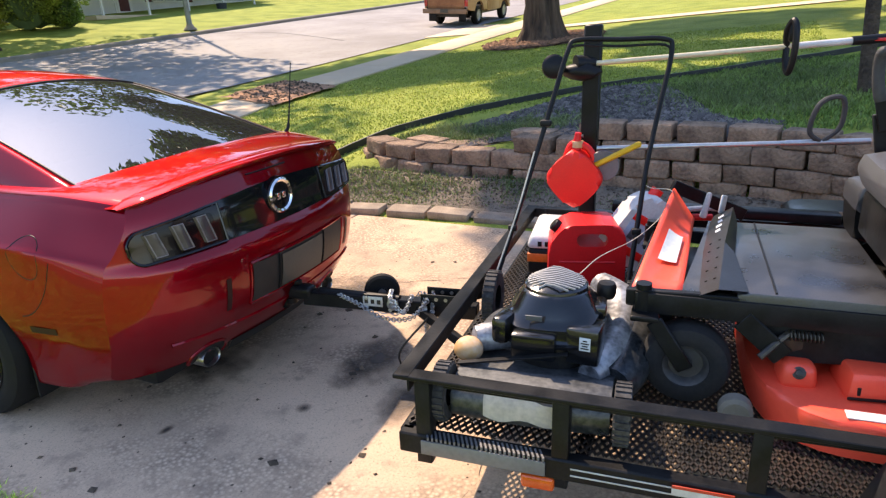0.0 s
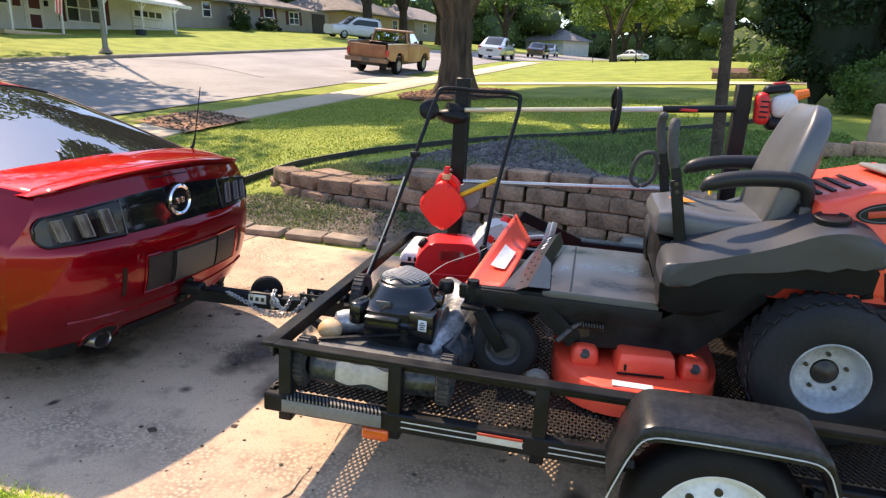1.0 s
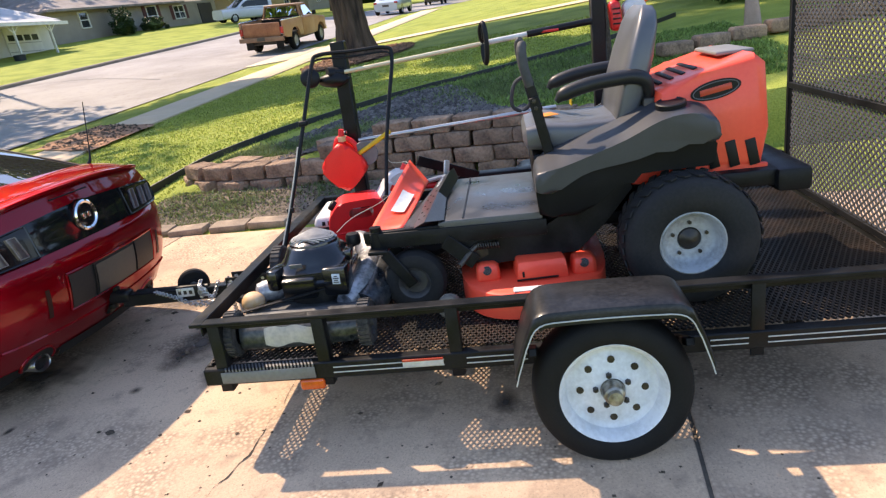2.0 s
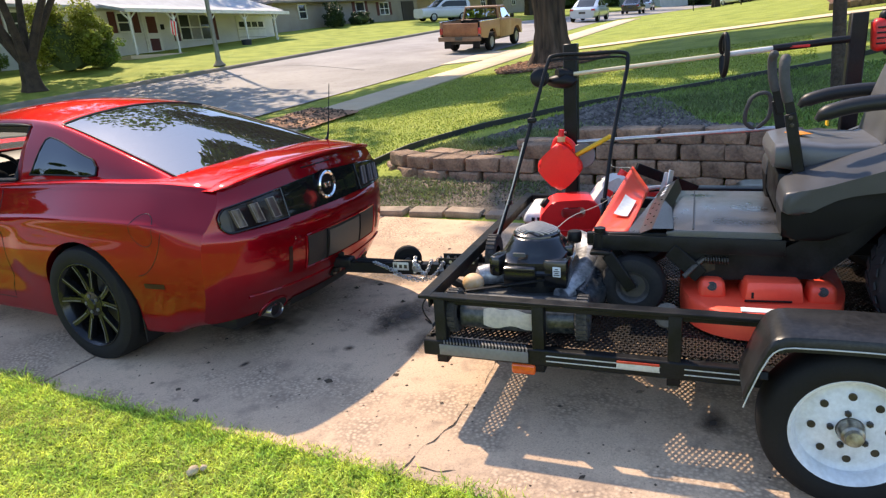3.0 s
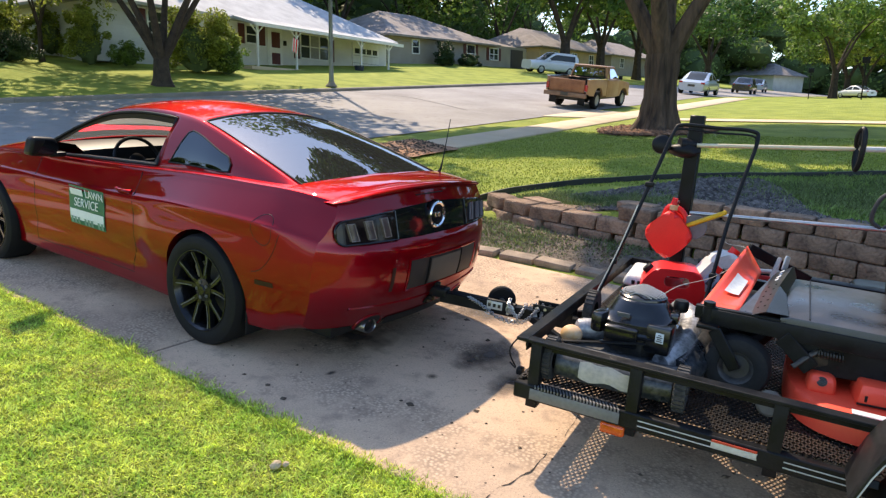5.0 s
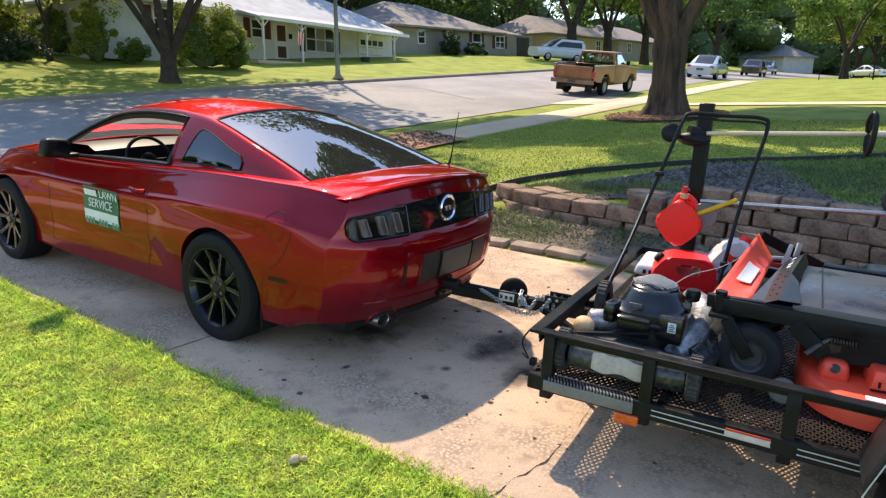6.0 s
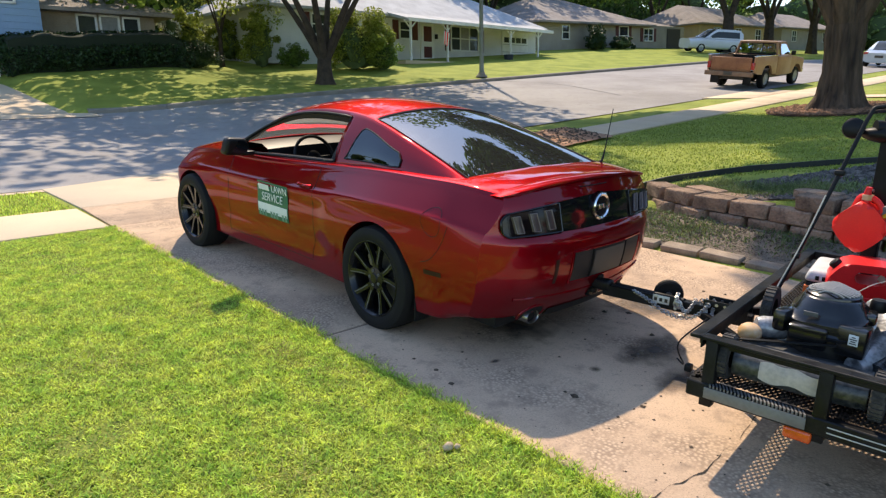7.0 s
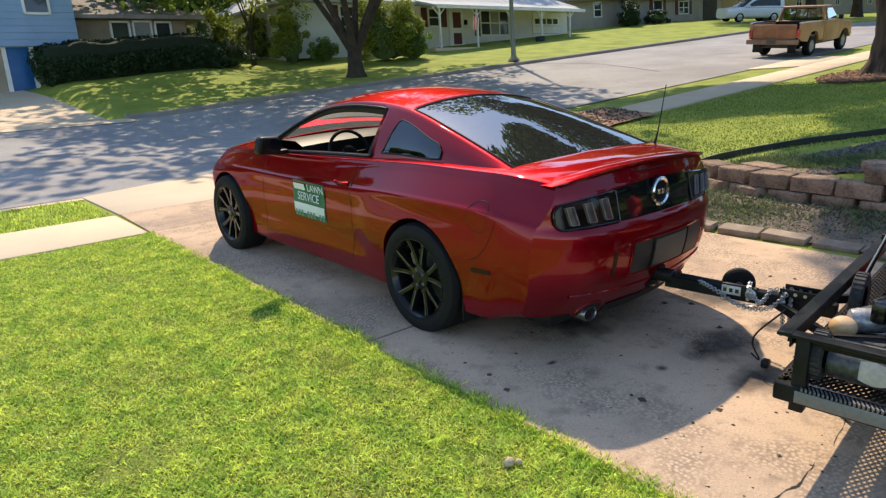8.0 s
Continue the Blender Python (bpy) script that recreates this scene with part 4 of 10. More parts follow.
        if v > 1.06 and -0.60 < y < 0.40:
            return "rear"
        if v > 1.06 and 1.50 < y < 2.2:
            return "front"
        return "roof"
    bms = {k: BM() for k in ("roof", "rear", "front")}
    for sgn in (1, -1):
        for a, b in zip(us, us[1:]):
            for c, d in zip(vs, vs[1:]):
                k = region((a + b) / 2, (c + d) / 2)
                if k == "door":
                    continue
                tgt = bms[k]
                q = [gh(float(p[0]), p[1]) for p in ((a, c), (b, c), (b, d), (a, d))]
                off = 0.0 if k == "roof" else 0.004
                q = [Vector((sgn * p.x * (1 - off), p.y, p.z - off * 0.5)) for p in q]
                vv = [tgt.verts.new(p) for p in (q if sgn > 0 else q[::-1])]
                tgt.faces.new(vv)
    for k, b in bms.items():
        bmesh.ops.remove_doubles(b, verts=b.verts, dist=0.0008)
    liner = mat("grey_headliner", (0.035, 0.034, 0.033), 0.9, scale=5, fine=300, bump=0.2)
    roof = part("roof", bms["roof"], [paint, liner], car)
    crown = max(roof.data.polygons, key=lambda f: f.center.z)
    skin = roof.modifiers.new("lining", "SOLIDIFY")
    skin.thickness, skin.offset = 0.016, -1.0 if crown.normal.z > 0 else 1.0
    skin.material_offset = 1
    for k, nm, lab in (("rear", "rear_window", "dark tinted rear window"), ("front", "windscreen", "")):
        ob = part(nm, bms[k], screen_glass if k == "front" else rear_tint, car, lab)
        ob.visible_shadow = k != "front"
    # black trim round the side openings
    for sgn in (1, -1):
        bm = BM()
        lo = [gh(y, 0.08) for y in np.linspace(0.66, 2.10, 14)]
        hi = [gh(y, 0.93) for y in np.linspace(2.10, 0.66, 22)]
        loop = [Vector((p.x * sgn, p.y, p.z)) for p in lo + hi]
        tube(bm, [*loop, loop[0], loop[1]], 0.011, 6, False)
        part("window_trim", bm, black_plastic, car)
        bm = BM()
        outer = [Vector((p.x * sgn * 0.992, p.y, p.z)) for p in lo + hi]
        c = sum(outer, Vector()) / len(outer)
        inner = [Vector((p.x * 0.985, lerp(p.y, c.y, 0.085), lerp(p.z, c.z, 0.26 if p.z > c.z else 0.06))) for p in outer]
        grid(bm, [outer + outer[:1], inner + inner[:1], [Vector((p.x * 0.96, p.y, p.z)) for p in inner + inner[:1]]])
        part("window_frame", bm, black_plastic, car, "black door window frame")
        # leaf-shaped quarter window drawn out to a point behind
        def pane_edge(y):
            """Lower and upper edge of the quarter glass at y, as heights between belt and roof rail."""
            low = 0.15 + 0.04 * smooth(0.05, -0.035, y)
            top = min(0.17 + 0.64 * smooth(0.545, 0.44, y), lerp(0.60, 0.80, smooth(-0.06, 0.42, y)))
            return low, max(low + 0.004, top - 0.16 * smooth(0.015, -0.035, y))

        yy = [0.545, 0.535, 0.52, 0.50, 0.48, 0.46, 0.43, 0.40, 0.36, 0.31, 0.26, 0.20, 0.14, 0.09, 0.05, 0.02, 0.0, -0.015, -0.027, -0.035]
        push = lambda p, d: Vector((sgn * (p.x - d), p.y, p.z + 0.3 * d))
        bm = BM()
        grid(bm, [[push(gh(y, lerp(*pane_edge(y), k / 6)), 0.003) for k in range(7)] for y in yy])
        part("quarter_backing", bm, black_plastic, car)
        bm = BM()
        grid(bm, [[push(gh(y, lerp(*pane_edge(y), k / 6)), 0.006) for k in range(7)] for y in yy])
        part("quarter_window", bm, quarter_tint, car, "dark tinted quarter window")
        bm = BM()
        loop = [push(gh(y, pane_edge(y)[0]), 0.006) for y in yy] + [push(gh(y, pane_edge(y)[1]), 0.006) for y in yy[::-1]]
        tube(bm, [*loop, loop[0], loop[1]], 0.005, 6, False)
        part("window_seal", bm, black_plastic, car)
    bm = BM()
    loop = [gh(y, 1.06) for y in np.linspace(-0.58, 0.40, 14)]
    loop = loop + [gh(0.40, v) for v in (1.13, 1.3, 1.5, 1.75, 2.0)]
    mir = [Vector((-p.x, p.y, p.z)) for p in loop[::-1]][1:]
    rim = loop + mir
    tube(bm, rim, 0.0055, 6)
    part("window_seal", bm, black_plastic, car)
    # inside: lining, dash, wheel, seats
    bm = BM()
    box(bm, (0, 0.91, 0.50), (1.40, 2.36, 0.10), 0.02)
    box(bm, (0, -0.30, 0.75), (1.36, 0.12, 0.55), 0.03)
    box(bm, (0, -0.05, 0.98), (1.30, 0.5, 0.04), 0.01)
    for s in (-1, 1):
        box(bm, (s * 0.715, 0.95, 0.72), (0.045, 2.3, 0.5), 0.015)
    part("cabin_lining", bm, black_plastic, car)
    bm = BM()
    prof = [(1.78, 0.55), (1.66, 0.82), (1.70, 1.00), (1.80, 1.035), (2.04, 1.03), (2.2, 0.8)]
    grid(bm, [[(x, a, b + 0.02 * (1 - (x / 0.7) ** 2)) for a, b in prof] for x in np.linspace(-0.69, 0.69, 9)])
    part("dashboard", bm, black_plastic, car)
    bm = BM()
    m = pose(-0.37, 1.50, 0.93, 68, 0, 0)
    pts = [m @ Vector((0.185 * math.cos(a), 0.185 * math.sin(a), 0)) for a in np.linspace(0, 2 * math.pi, 33)]
    tube(bm, pts, 0.014, 8, False)
    for a in (0, math.pi, 1.5 * math.pi):
        tube(bm, [m @ Vector((0, 0, -0.02)), m @ Vector((0.18 * math.cos(a), 0.18 * math.sin(a), 0))], 0.016, 6)
    lathe(bm, [(0.06, -0.03), (0.065, 0.0), (0.04, 0.012)], m, 16)
    part("steering_wheel", bm, black_plastic, car)
    for s in (-1, 1):
        bm = BM()
        box(bm, (s * 0.37, 1.0, 0.56), (0.50, 0.52, 0.16), 0.05)
        box(bm, (s * 0.37, 0.66, 0.86), (0.50, 0.15, 0.58), 0.06, rotm("X", 14))
        box(bm, (s * 0.37, 0.56, 1.20), (0.27, 0.09, 0.17), 0.035, rotm("X", 10))
        part("seat", bm, cloth_dark, car)
    # shut lines and the fuel door
    for y0, z0, z1, lean in ((0.74, 0.30, 0.97, 0.0), (2.08, 0.28, 0.92, -0.03)):
        bm = BM()
        zs = np.linspace(z0, z1, 18)
        tube(bm, [on_side(y0 + lean * k / 17 + (0.05 * smooth(0.5, 0.28, float(z)) if y0 < 1 else 0), float(z), -0.0015) for k, z in enumerate(zs)], 0.0035, 5)
        part("door_gap", bm, black_plastic, car)
    bm = BM()
    tube(bm, [on_side(float(y), 0.285, -0.0015) for y in np.linspace(0.79, 2.08, 16)], 0.0035, 5)
    part("door_gap", bm, black_plastic, car)
    bm = BM()
    tube(bm, [on_side(-0.545 + 0.108 * math.cos(a), 0.808 + 0.085 * math.sin(a), -0.0015) for a in np.linspace(0, 2 * math.pi, 29)], 0.0026, 5, False)
    part("fuel_door_gap", bm, black_plastic, car)
    bm = BM()
    tube(bm, [on_side(float(y), float(z), -0.0015) for y, z in zip(np.linspace(-0.45, -0.78, 12), 0.56 + 0.24 * np.linspace(0, 1, 12) ** 1.6)], 0.003, 5)
    part("bumper_gap", bm, black_plastic, car)
    bm = BM()
    rows = [[on_side(float(y), z, 0.003) for y in np.linspace(-0.70, -0.47, 8)] for z in (0.488, 0.495, 0.512, 0.517)]
    grid(bm, rows)
    part("side_marker", bm, marker_red, car, "dark red side marker")
    # handle, mirrors
    for sgn in (1, -1):
        bm = BM()
        pts = [on_side(y, 0.835, o) for y, o in ((0.96, 0.0), (0.94, 0.022), (0.88, 0.028), (0.82, 0.026), (0.79, 0.0))]
        tube(bm, [Vector((p.x * sgn, p.y, p.z)) for p in curve_pts(pts, 4)], 0.012, 8)
        part("door_handle", bm, paint, car)
        bm = BM()
        box(bm, (0, 0, 0), (0.235, 0.125, 0.140), 0.034, None, 4, (0.86, 0.82))
        for v in bm.verts:
            v.co.y += 0.035 * (v.co.x * sgn) / 0.12 - 0.020 * (v.co.z / 0.07)
            v.co.z += 0.012 * (v.co.x * -sgn) / 0.12
        bmesh.ops.transform(bm, matrix=Matrix.Translation((-sgn * 0.965, 1.735, 1.035)), verts=bm.verts)
        mir_ob = part("wing_mirror", bm, black_plastic, car)
        bm = BM()
        box(bm, (-sgn * 0.86, 1.745, 0.975), (0.12, 0.07, 0.035), 0.012)
        part("mirror_arm", bm, black_plastic, mir_ob)
        bm = BM()
        lathe(bm, [(0.0, 0.0), (1.0, 0.0)], Matrix.Translation((-sgn * 0.965, 1.670, 1.035)) @ Matrix.Diagonal((0.092, 1, 0.052, 1)) @ pose(0, 0, 0, 90, 0, 0), 20, False)
        part("mirror_glass", bm, black_gloss, mir_ob)
    # tail: black band, lamps, badge, spoiler, plate recess
    bm = BM()
    Xs = np.concatenate([np.linspace(-0.765, -0.715, 8), np.linspace(-0.69, 0.69, 35), np.linspace(0.715, 0.765, 8)])

    def band(x, k):
        """Height across the lamp band: its outer ends are lower and rounded."""
        a = abs(x)
        end = math.sqrt(max(0.0, 1 - max(0.0, (a - 0.715) / 0.052) ** 2))
        lo, hi = 0.772 + 0.004 * (1 - a), 0.962 - 0.058 * (a / 0.74) ** 1.5
        mid = (lo + hi) / 2
        return mid + (k - 0.5) * (hi - lo) * end
    grid(bm, [[on_tail(float(x), band(float(x), k), 0.004) for x in Xs] for k in np.linspace(0, 1, 7)])
    part("tail_panel", bm, black_gloss, car)
    for sgn in (-1, 1):
        bm = BM()
        X2 = np.concatenate([np.linspace(0.365, 0.70, 11), np.linspace(0.715, 0.762, 7)])
        grid(bm, [[on_tail(sgn * float(x), band(float(x), k), 0.012) for x in X2] for k in np.linspace(0.06, 0.94, 6)])
        lampo = part("tail_lamp", bm, smoked, car, "smoked three-bar tail lamp")
        for i in range(3):
            bm = BM()
            xc = 0.455 + i * 0.108
            rows = []
            for k in np.linspace(0.16, 0.84, 7):
                rows.append([on_tail(sgn * (xc + 0.03 * (k - 0.5) + d), band(xc, k), o) for d, o in ((-0.03, 0.013), (-0.022, 0.02), (0.018, 0.02), (0.028, 0.013))])
            grid(bm, rows)
            part("lamp_bar", bm, lamp_bar, lampo, "dark vertical lamp bar")
            bm = BM()
            loop = [on_tail(sgn * (xc + 0.03 * (k - 0.5) + d), band(xc, k), 0.021) for k, d in ((0.16, -0.024), (0.5, -0.024), (0.84, -0.024), (0.84, 0.02), (0.5, 0.02), (0.16, 0.02))]
            tube(bm, [*loop, loop[0], loop[1]], 0.0035, 5, False)
            part("lamp_frame", bm, lamp_edge, lampo, "pale edge of a lamp bar")
        bm = BM()
        loop = [on_tail(sgn * float(x), band(float(x), 0.02), 0.012) for x in X2] + [on_tail(sgn * float(x), band(float(x), 0.98), 0.012) for x in X2[::-1]]
        tube(bm, [*loop, loop[0], loop[1]], 0.006, 6, False)
        part("lamp_bezel", bm, black_gloss, lampo)
    bm = BM()
    bmat = Matrix.Translation(on_tail(0, 0.885, 0.012)) @ pose(0, 0, 0, 88, 0, 0)
    lathe(bm, [(0.083, -0.02), (0.083, 0.008), (0.074, 0.014), (0.064, 0.008), (0.064, 0.0)], bmat, 40, False)
    badge = part("badge_ring", bm, chrome, car, "chrome ring of the round tail badge")
    bm = BM()
    lathe(bm, [(0.092, -0.02), (0.09, 0.002), (0.06, 0.004), (0.0, 0.004)], bmat, 32, False)
    part("badge_disc", bm, black_gloss, badge)
    bm = BM()
    for dx in (-0.019, 0.019):
        box(bm, bmat @ Vector((dx, 0, 0.007)), (0.024, 0.008, 0.03), 0.003)
    part("badge_mark", bm, chrome, badge)
    bm = BM()
    prof = [(0.03, -0.016), (-0.030, -0.010), (-0.043, 0.000), (-0.042, 0.007), (-0.02, 0.013), (0.06, 0.010), (0.15, 0.000), (0.10, -0.014)]
    rows = []
    for x in np.linspace(-0.745, 0.745, 41):
        e = 1 - smooth(0.66, 0.745, abs(x))
        zc = lerp(1.055, 0.995, (abs(x) / 0.745) ** 2.2)
        c = on_tail(float(x), zc)
        rows.append([Vector((x, c.y + a * (0.35 + 0.65 * e), zc + b * (0.3 + 0.9 * e))) for a, b in prof])
    grid(bm, rows, True)
    part("spoiler", bm, paint, car, "low body-coloured lip spoiler")
    bm = BM()
    tube(bm, [on_tail(float(x), 1.008, 0.001) for x in np.linspace(-0.14, 0.14, 10)], 0.004, 5)
    part("brake_light_slot", bm, black_plastic, car)
    bm = BM()
    grid(bm, [[on_tail(float(x), z, 0.006) for x in np.linspace(-0.28, 0.46, 15)] for z in np.linspace(0.462, 0.645, 5)])
    rec = part("plate_recess", bm, plate_dark, car)
    bm = BM()
    grid(bm, [[on_tail(float(x), z, 0.012) for x in np.linspace(-0.10, 0.235, 8)] for z in np.linspace(0.472, 0.632, 4)])
    part("number_plate", bm, plate_grey, rec, "plain grey plate")
    for x in (-0.115, 0.25):
        bm = BM()
        tube(bm, [on_tail(x, float(z), 0.010) for z in np.linspace(0.465, 0.642, 5)], 0.005, 6)
        part("plate_bracket", bm, black_plastic, rec)
    bm = BM()
    for z in (0.456, 0.651):
        tube(bm, [on_tail(float(x), z, 0.002) for x in np.linspace(-0.29, 0.47, 14)], 0.008, 6)
    for x in (-0.29, 0.47):
        tube(bm, [on_tail(x, float(z), 0.002) for z in np.linspace(0.456, 0.651, 6)], 0.007, 6)
    part("recess_edge", bm, paint, rec)
    # lower bumper: black diffuser and tips
    bm = BM()
    grid(bm, [[on_tail(float(x), z, 0.006) for x in np.linspace(-0.33, 0.33, 13)] for z in np.linspace(0.215, 0.275, 4)])
    part("diffuser", bm, black_plastic, car)
    for s in (-1, 1):
        bm = BM()
        lathe(bm, [(0.042, -0.22), (0.044, 0.0), (0.041, 0.006), (0.037, 0.0), (0.035, -0.2)], pose(s * 0.455, -0.950, 0.245, 90, 0, 0) @ Matrix.Diagonal((1.3, 1.0, 1, 1)), 24, False)
        tip = part("exhaust_tip", bm, mat("dull_chrome", (0.36, 0.35, 0.33), 0.3, 1.0, color2=(0.16, 0.15, 0.14), scale=18, bump=0.05) if "dull_chrome" not in bpy.data.materials else bpy.data.materials["dull_chrome"], car, "dull chrome exhaust tip")
        bm = BM()
        lathe(bm, [(0.037, -0.02), (0.0, -0.03)], pose(s * 0.455, -0.950, 0.245, 90, 0, 0) @ Matrix.Diagonal((1.3, 1.0, 1, 1)), 20, False)
        part("tip_bore", bm, black_plastic, tip)
        bm = BM()
        tube(bm, [on_tail(s * (0.455 + 0.092 * math.cos(a)), 0.262 + 0.062 * math.sin(a), -0.004) for a in np.linspace(-0.35, math.pi + 0.35, 21)], 0.011, 6)
        part("exhaust_cutout", bm, paint, car)
        bm = BM()
        hole = [on_tail(s * (0.455 + 0.084 * math.cos(a)), 0.258 + 0.058 * math.sin(a), 0.003) for a in np.linspace(-0.5, math.pi + 0.5, 21)]
        mid_ = sum(hole, Vector()) / len(hole)
        for a, b in zip(hole, hole[1:]):
            bm.faces.new([bm.verts.new(q) for q in (mid_, a, b)])
        part("exhaust_recess", bm, black_plastic, car)
    bm = BM()
    tube(bm, [on_tail(float(x), 0.375 + 0.02 * (x / 0.6) ** 2, -0.004) for x in np.linspace(-0.66, 0.66, 25)], 0.011, 8)
    part("bumper_lip", bm, paint, car)
    for s in (-1, 1):
        bm = BM()
        grid(bm, [[on_tail(s * x, z, 0.003) for x in (0.40 if s < 0 else 0.53, 0.425 if s < 0 else 0.555)] for z in np.linspace(0.47, 0.62, 5)])
        part("rear_reflector", bm, marker_red, car, "narrow dark red reflector")
    # underbody and mudflap
    bm = BM()
    box(bm, (0, 0.6, 0.235), (1.35, 2.9, 0.10), 0.03)
    part("underbody", bm, black_plastic, car)
    bm = BM()
    box(bm, (-0.80, -0.365, 0.22), (0.16, 0.012, 0.15), 0.004)
    part("mudflap", bm, black_plastic, car)
    # aerial on the right rear wing
    bm = BM()
    tube(bm, curve_pts([(0.79, -0.52, 1.03), (0.815, -0.53, 1.09), (0.875, -0.54, 1.42)], 4), [0.012, 0.011, 0.010, 0.009, 0.006, 0.004, 0.0035, 0.003, 0.0025], 6)
    part("aerial", bm, black_plastic, car)
    # wheels
    def wheel(x, y, sgn):
        m = pose(x, y, 0.345, 0, 90 * sgn, 0)          # local z points outward
        bm = BM()
        prof = [(0.245, -0.12), (0.30, -0.128), (0.332, -0.112), (0.344, -0.085), (0.3455, -0.03), (0.3455, 0.03), (0.344, 0.085), (0.332, 0.112), (0.30, 0.128), (0.262, 0.122), (0.247, 0.112), (0.245, 0.1)]
        lathe(bm, prof, m, 56, False)
        w = part("wheel", bm, tyre_rubber, car)
        bm = BM()
        lathe(bm, [(0.247, -0.11), (0.235, -0.1), (0.225, 0.05), (0.236, 0.1), (0.247, 0.112), (0.252, 0.118), (0.247, 0.122), (0.238, 0.11)], m, 48, False)
        rim = part("rim", bm, wheel_black, w)
        bm = BM()
        lathe(bm, [(0.236, 0.108), (0.246, 0.122), (0.2505, 0.122), (0.2505, 0.118)], m, 48, False)
        part("rim_edge", bm, wheel_black, rim)
        bm = BM()
        lathe(bm, [(0.0, 0.01), (0.16, 0.01), (0.165, 0.0), (0.16, -0.02), (0.0, -0.02)], m, 36, False)
        part("brake_disc", bm, brake_metal, w)
        bm = BM()
        lathe(bm, [(0.075, 0.05), (0.072, 0.088), (0.035, 0.096), (0.030, 0.104), (0.0, 0.106)], m, 30, False)
        for k in range(10):
            a = 2 * math.pi * (k // 2) / 5 + (0.17 if k % 2 else -0.17)
            a2 = 2 * math.pi * (k // 2) / 5 + (0.30 if k % 2 else -0.30)
            p = [(0.055, a, 0.084, 0.019), (0.13, lerp(a, a2, 0.35), 0.092, 0.017), (0.20, lerp(a, a2, 0.8), 0.100, 0.018), (0.243, a2, 0.110, 0.021)]
            rows = []
            for r, t, z, hw in p:
                c, d = Vector((math.cos(t), math.sin(t), 0)), Vector((-math.sin(t), math.cos(t), 0))
                rows.append([m @ (c * r + d * q + Vector((0, 0, zz))) for q, zz in ((-hw, z - 0.03), (-hw * 0.8, z), (hw * 0.8, z), (hw, z - 0.03))])
            grid(bm, rows)
        part("spokes", bm, wheel_black, rim)
        for k in range(5):
            bm = BM()
            a = 2 * math.pi * k / 5 + 0.31
            lathe(bm, [(0.011, 0.08), (0.011, 0.098), (0.0, 0.1)], m @ pose(0.05 * math.cos(a), 0.05 * math.sin(a), 0), 6, False)
            part("lug_nut", bm, machined, rim)
        for k in range(5):
            bm = BM()
            for j in (-1, 1):
                a2 = 2 * math.pi * k / 5 + 0.30 * j
                a1 = 2 * math.pi * k / 5 + 0.19 * j
                rows = []
                for r, t, z in ((0.10, a1, 0.0905), (0.17, lerp(a1, a2, 0.6), 0.0975), (0.240, a2, 0.1105)):
                    c, d = Vector((math.cos(t), math.sin(t), 0)), Vector((-math.sin(t), math.cos(t), 0))
                    rows.append([m @ (c * r + d * q + Vector((0, 0, z + 0.0015))) for q in (-0.0035 * 1 + 0.006 * j, 0.0035 + 0.006 * j)])
                grid(bm, rows)
            part("spoke_face", bm, machined, rim)
        return w
    for x, sgn in ((-0.815, -1), (0.815, 1)):
        for y in (0.0, 2.72):
            wheel(x, y, sgn)
    bm = BM()
    box(bm, (-0.80, 0.12, 0.40), (0.07, 0.07, 0.16), 0.02, rotm("X", -25))
    part("brake_caliper", bm, mat("gold_brake_caliper", srgb(190, 180, 140), 0.4, color2=srgb(150, 140, 105), bump=0.05), car)
    return car


make_coupe()

# magnetic door sign
sign = thing("door_sign", Matrix(), "green and white magnetic lawn service sign on car door", "sign")


def sign_sheet(y0, y1, z0, z1, off):
    bm = BM()
    a = [[on_side(float(y), float(z), off) for y in np.linspace(y1, y0, 8)] for z in np.linspace(z0, z1, 6)]
    grid(bm, a)
    return bm


part("sign_panel", sign_sheet(1.09, 1.555, 0.505, 0.785, 0.004), sign_green, sign)
part("white_field", sign_sheet(1.10, 1.545, 0.540, 0.615, 0.006), sign_white, sign)


def sign_pose(y, z, off=0.009):
    p, q = on_side(y, z, off), on_side(y, z + 0.02, off)
    up = (q - p).normalized()
    right = (on_side(y - 0.02, z, off) - p).normalized()
    n = right.cross(up)
    mm = Matrix((right, up, n)).transposed().to_4x4()
    mm.translation = p
    return mm


text_mesh("LAWN", 0.078, sign_pose(1.20, 0.742, 0.014), sign_white, sign, "lettering")
text_mesh("SERVICE", 0.088, sign_pose(1.315, 0.668, 0.013), sign_white, sign, "lettering")
part("text_bar", sign_sheet(1.36, 1.525, 0.718, 0.764, 0.009), sign_white, sign)
bar_print = mat("grey_green_print", srgb(120, 160, 140), 0.5, bump=0.02)
for k in range(10):
    y = 1.53 - k * 0.044
    if k in (3, 7):
        continue
    part("text_bar", sign_sheet(y - 0.028, y, 0.512, 0.560, 0.009), bar_print, sign)

# ---- the utility trailer ----
TR = pose(0.185, -1.98, 0, 0, 0, 5.8)
steel_black = mat("black_painted_steel", (0.0065, 0.0067, 0.0072), 0.3, 0.0, color2=(0.019, 0.019, 0.019), scale=9, fine=90, amount=0.6, bump=0.3, height=0.0015, rough2=0.5, spec=0.2)
mesh_steel = mat("black_expanded_steel", (0.02, 0.019, 0.018), 0.45, 0.3, color2=(0.09, 0.06, 0.04), scale=6, fine=60, amount=0.6, bump=0.1)
wheel_white = mat("white_painted_wheel", srgb(226, 230, 232), 0.35, 0, color2=srgb(170, 172, 170), scale=8, fine=60, amount=0.5, bump=0.05)
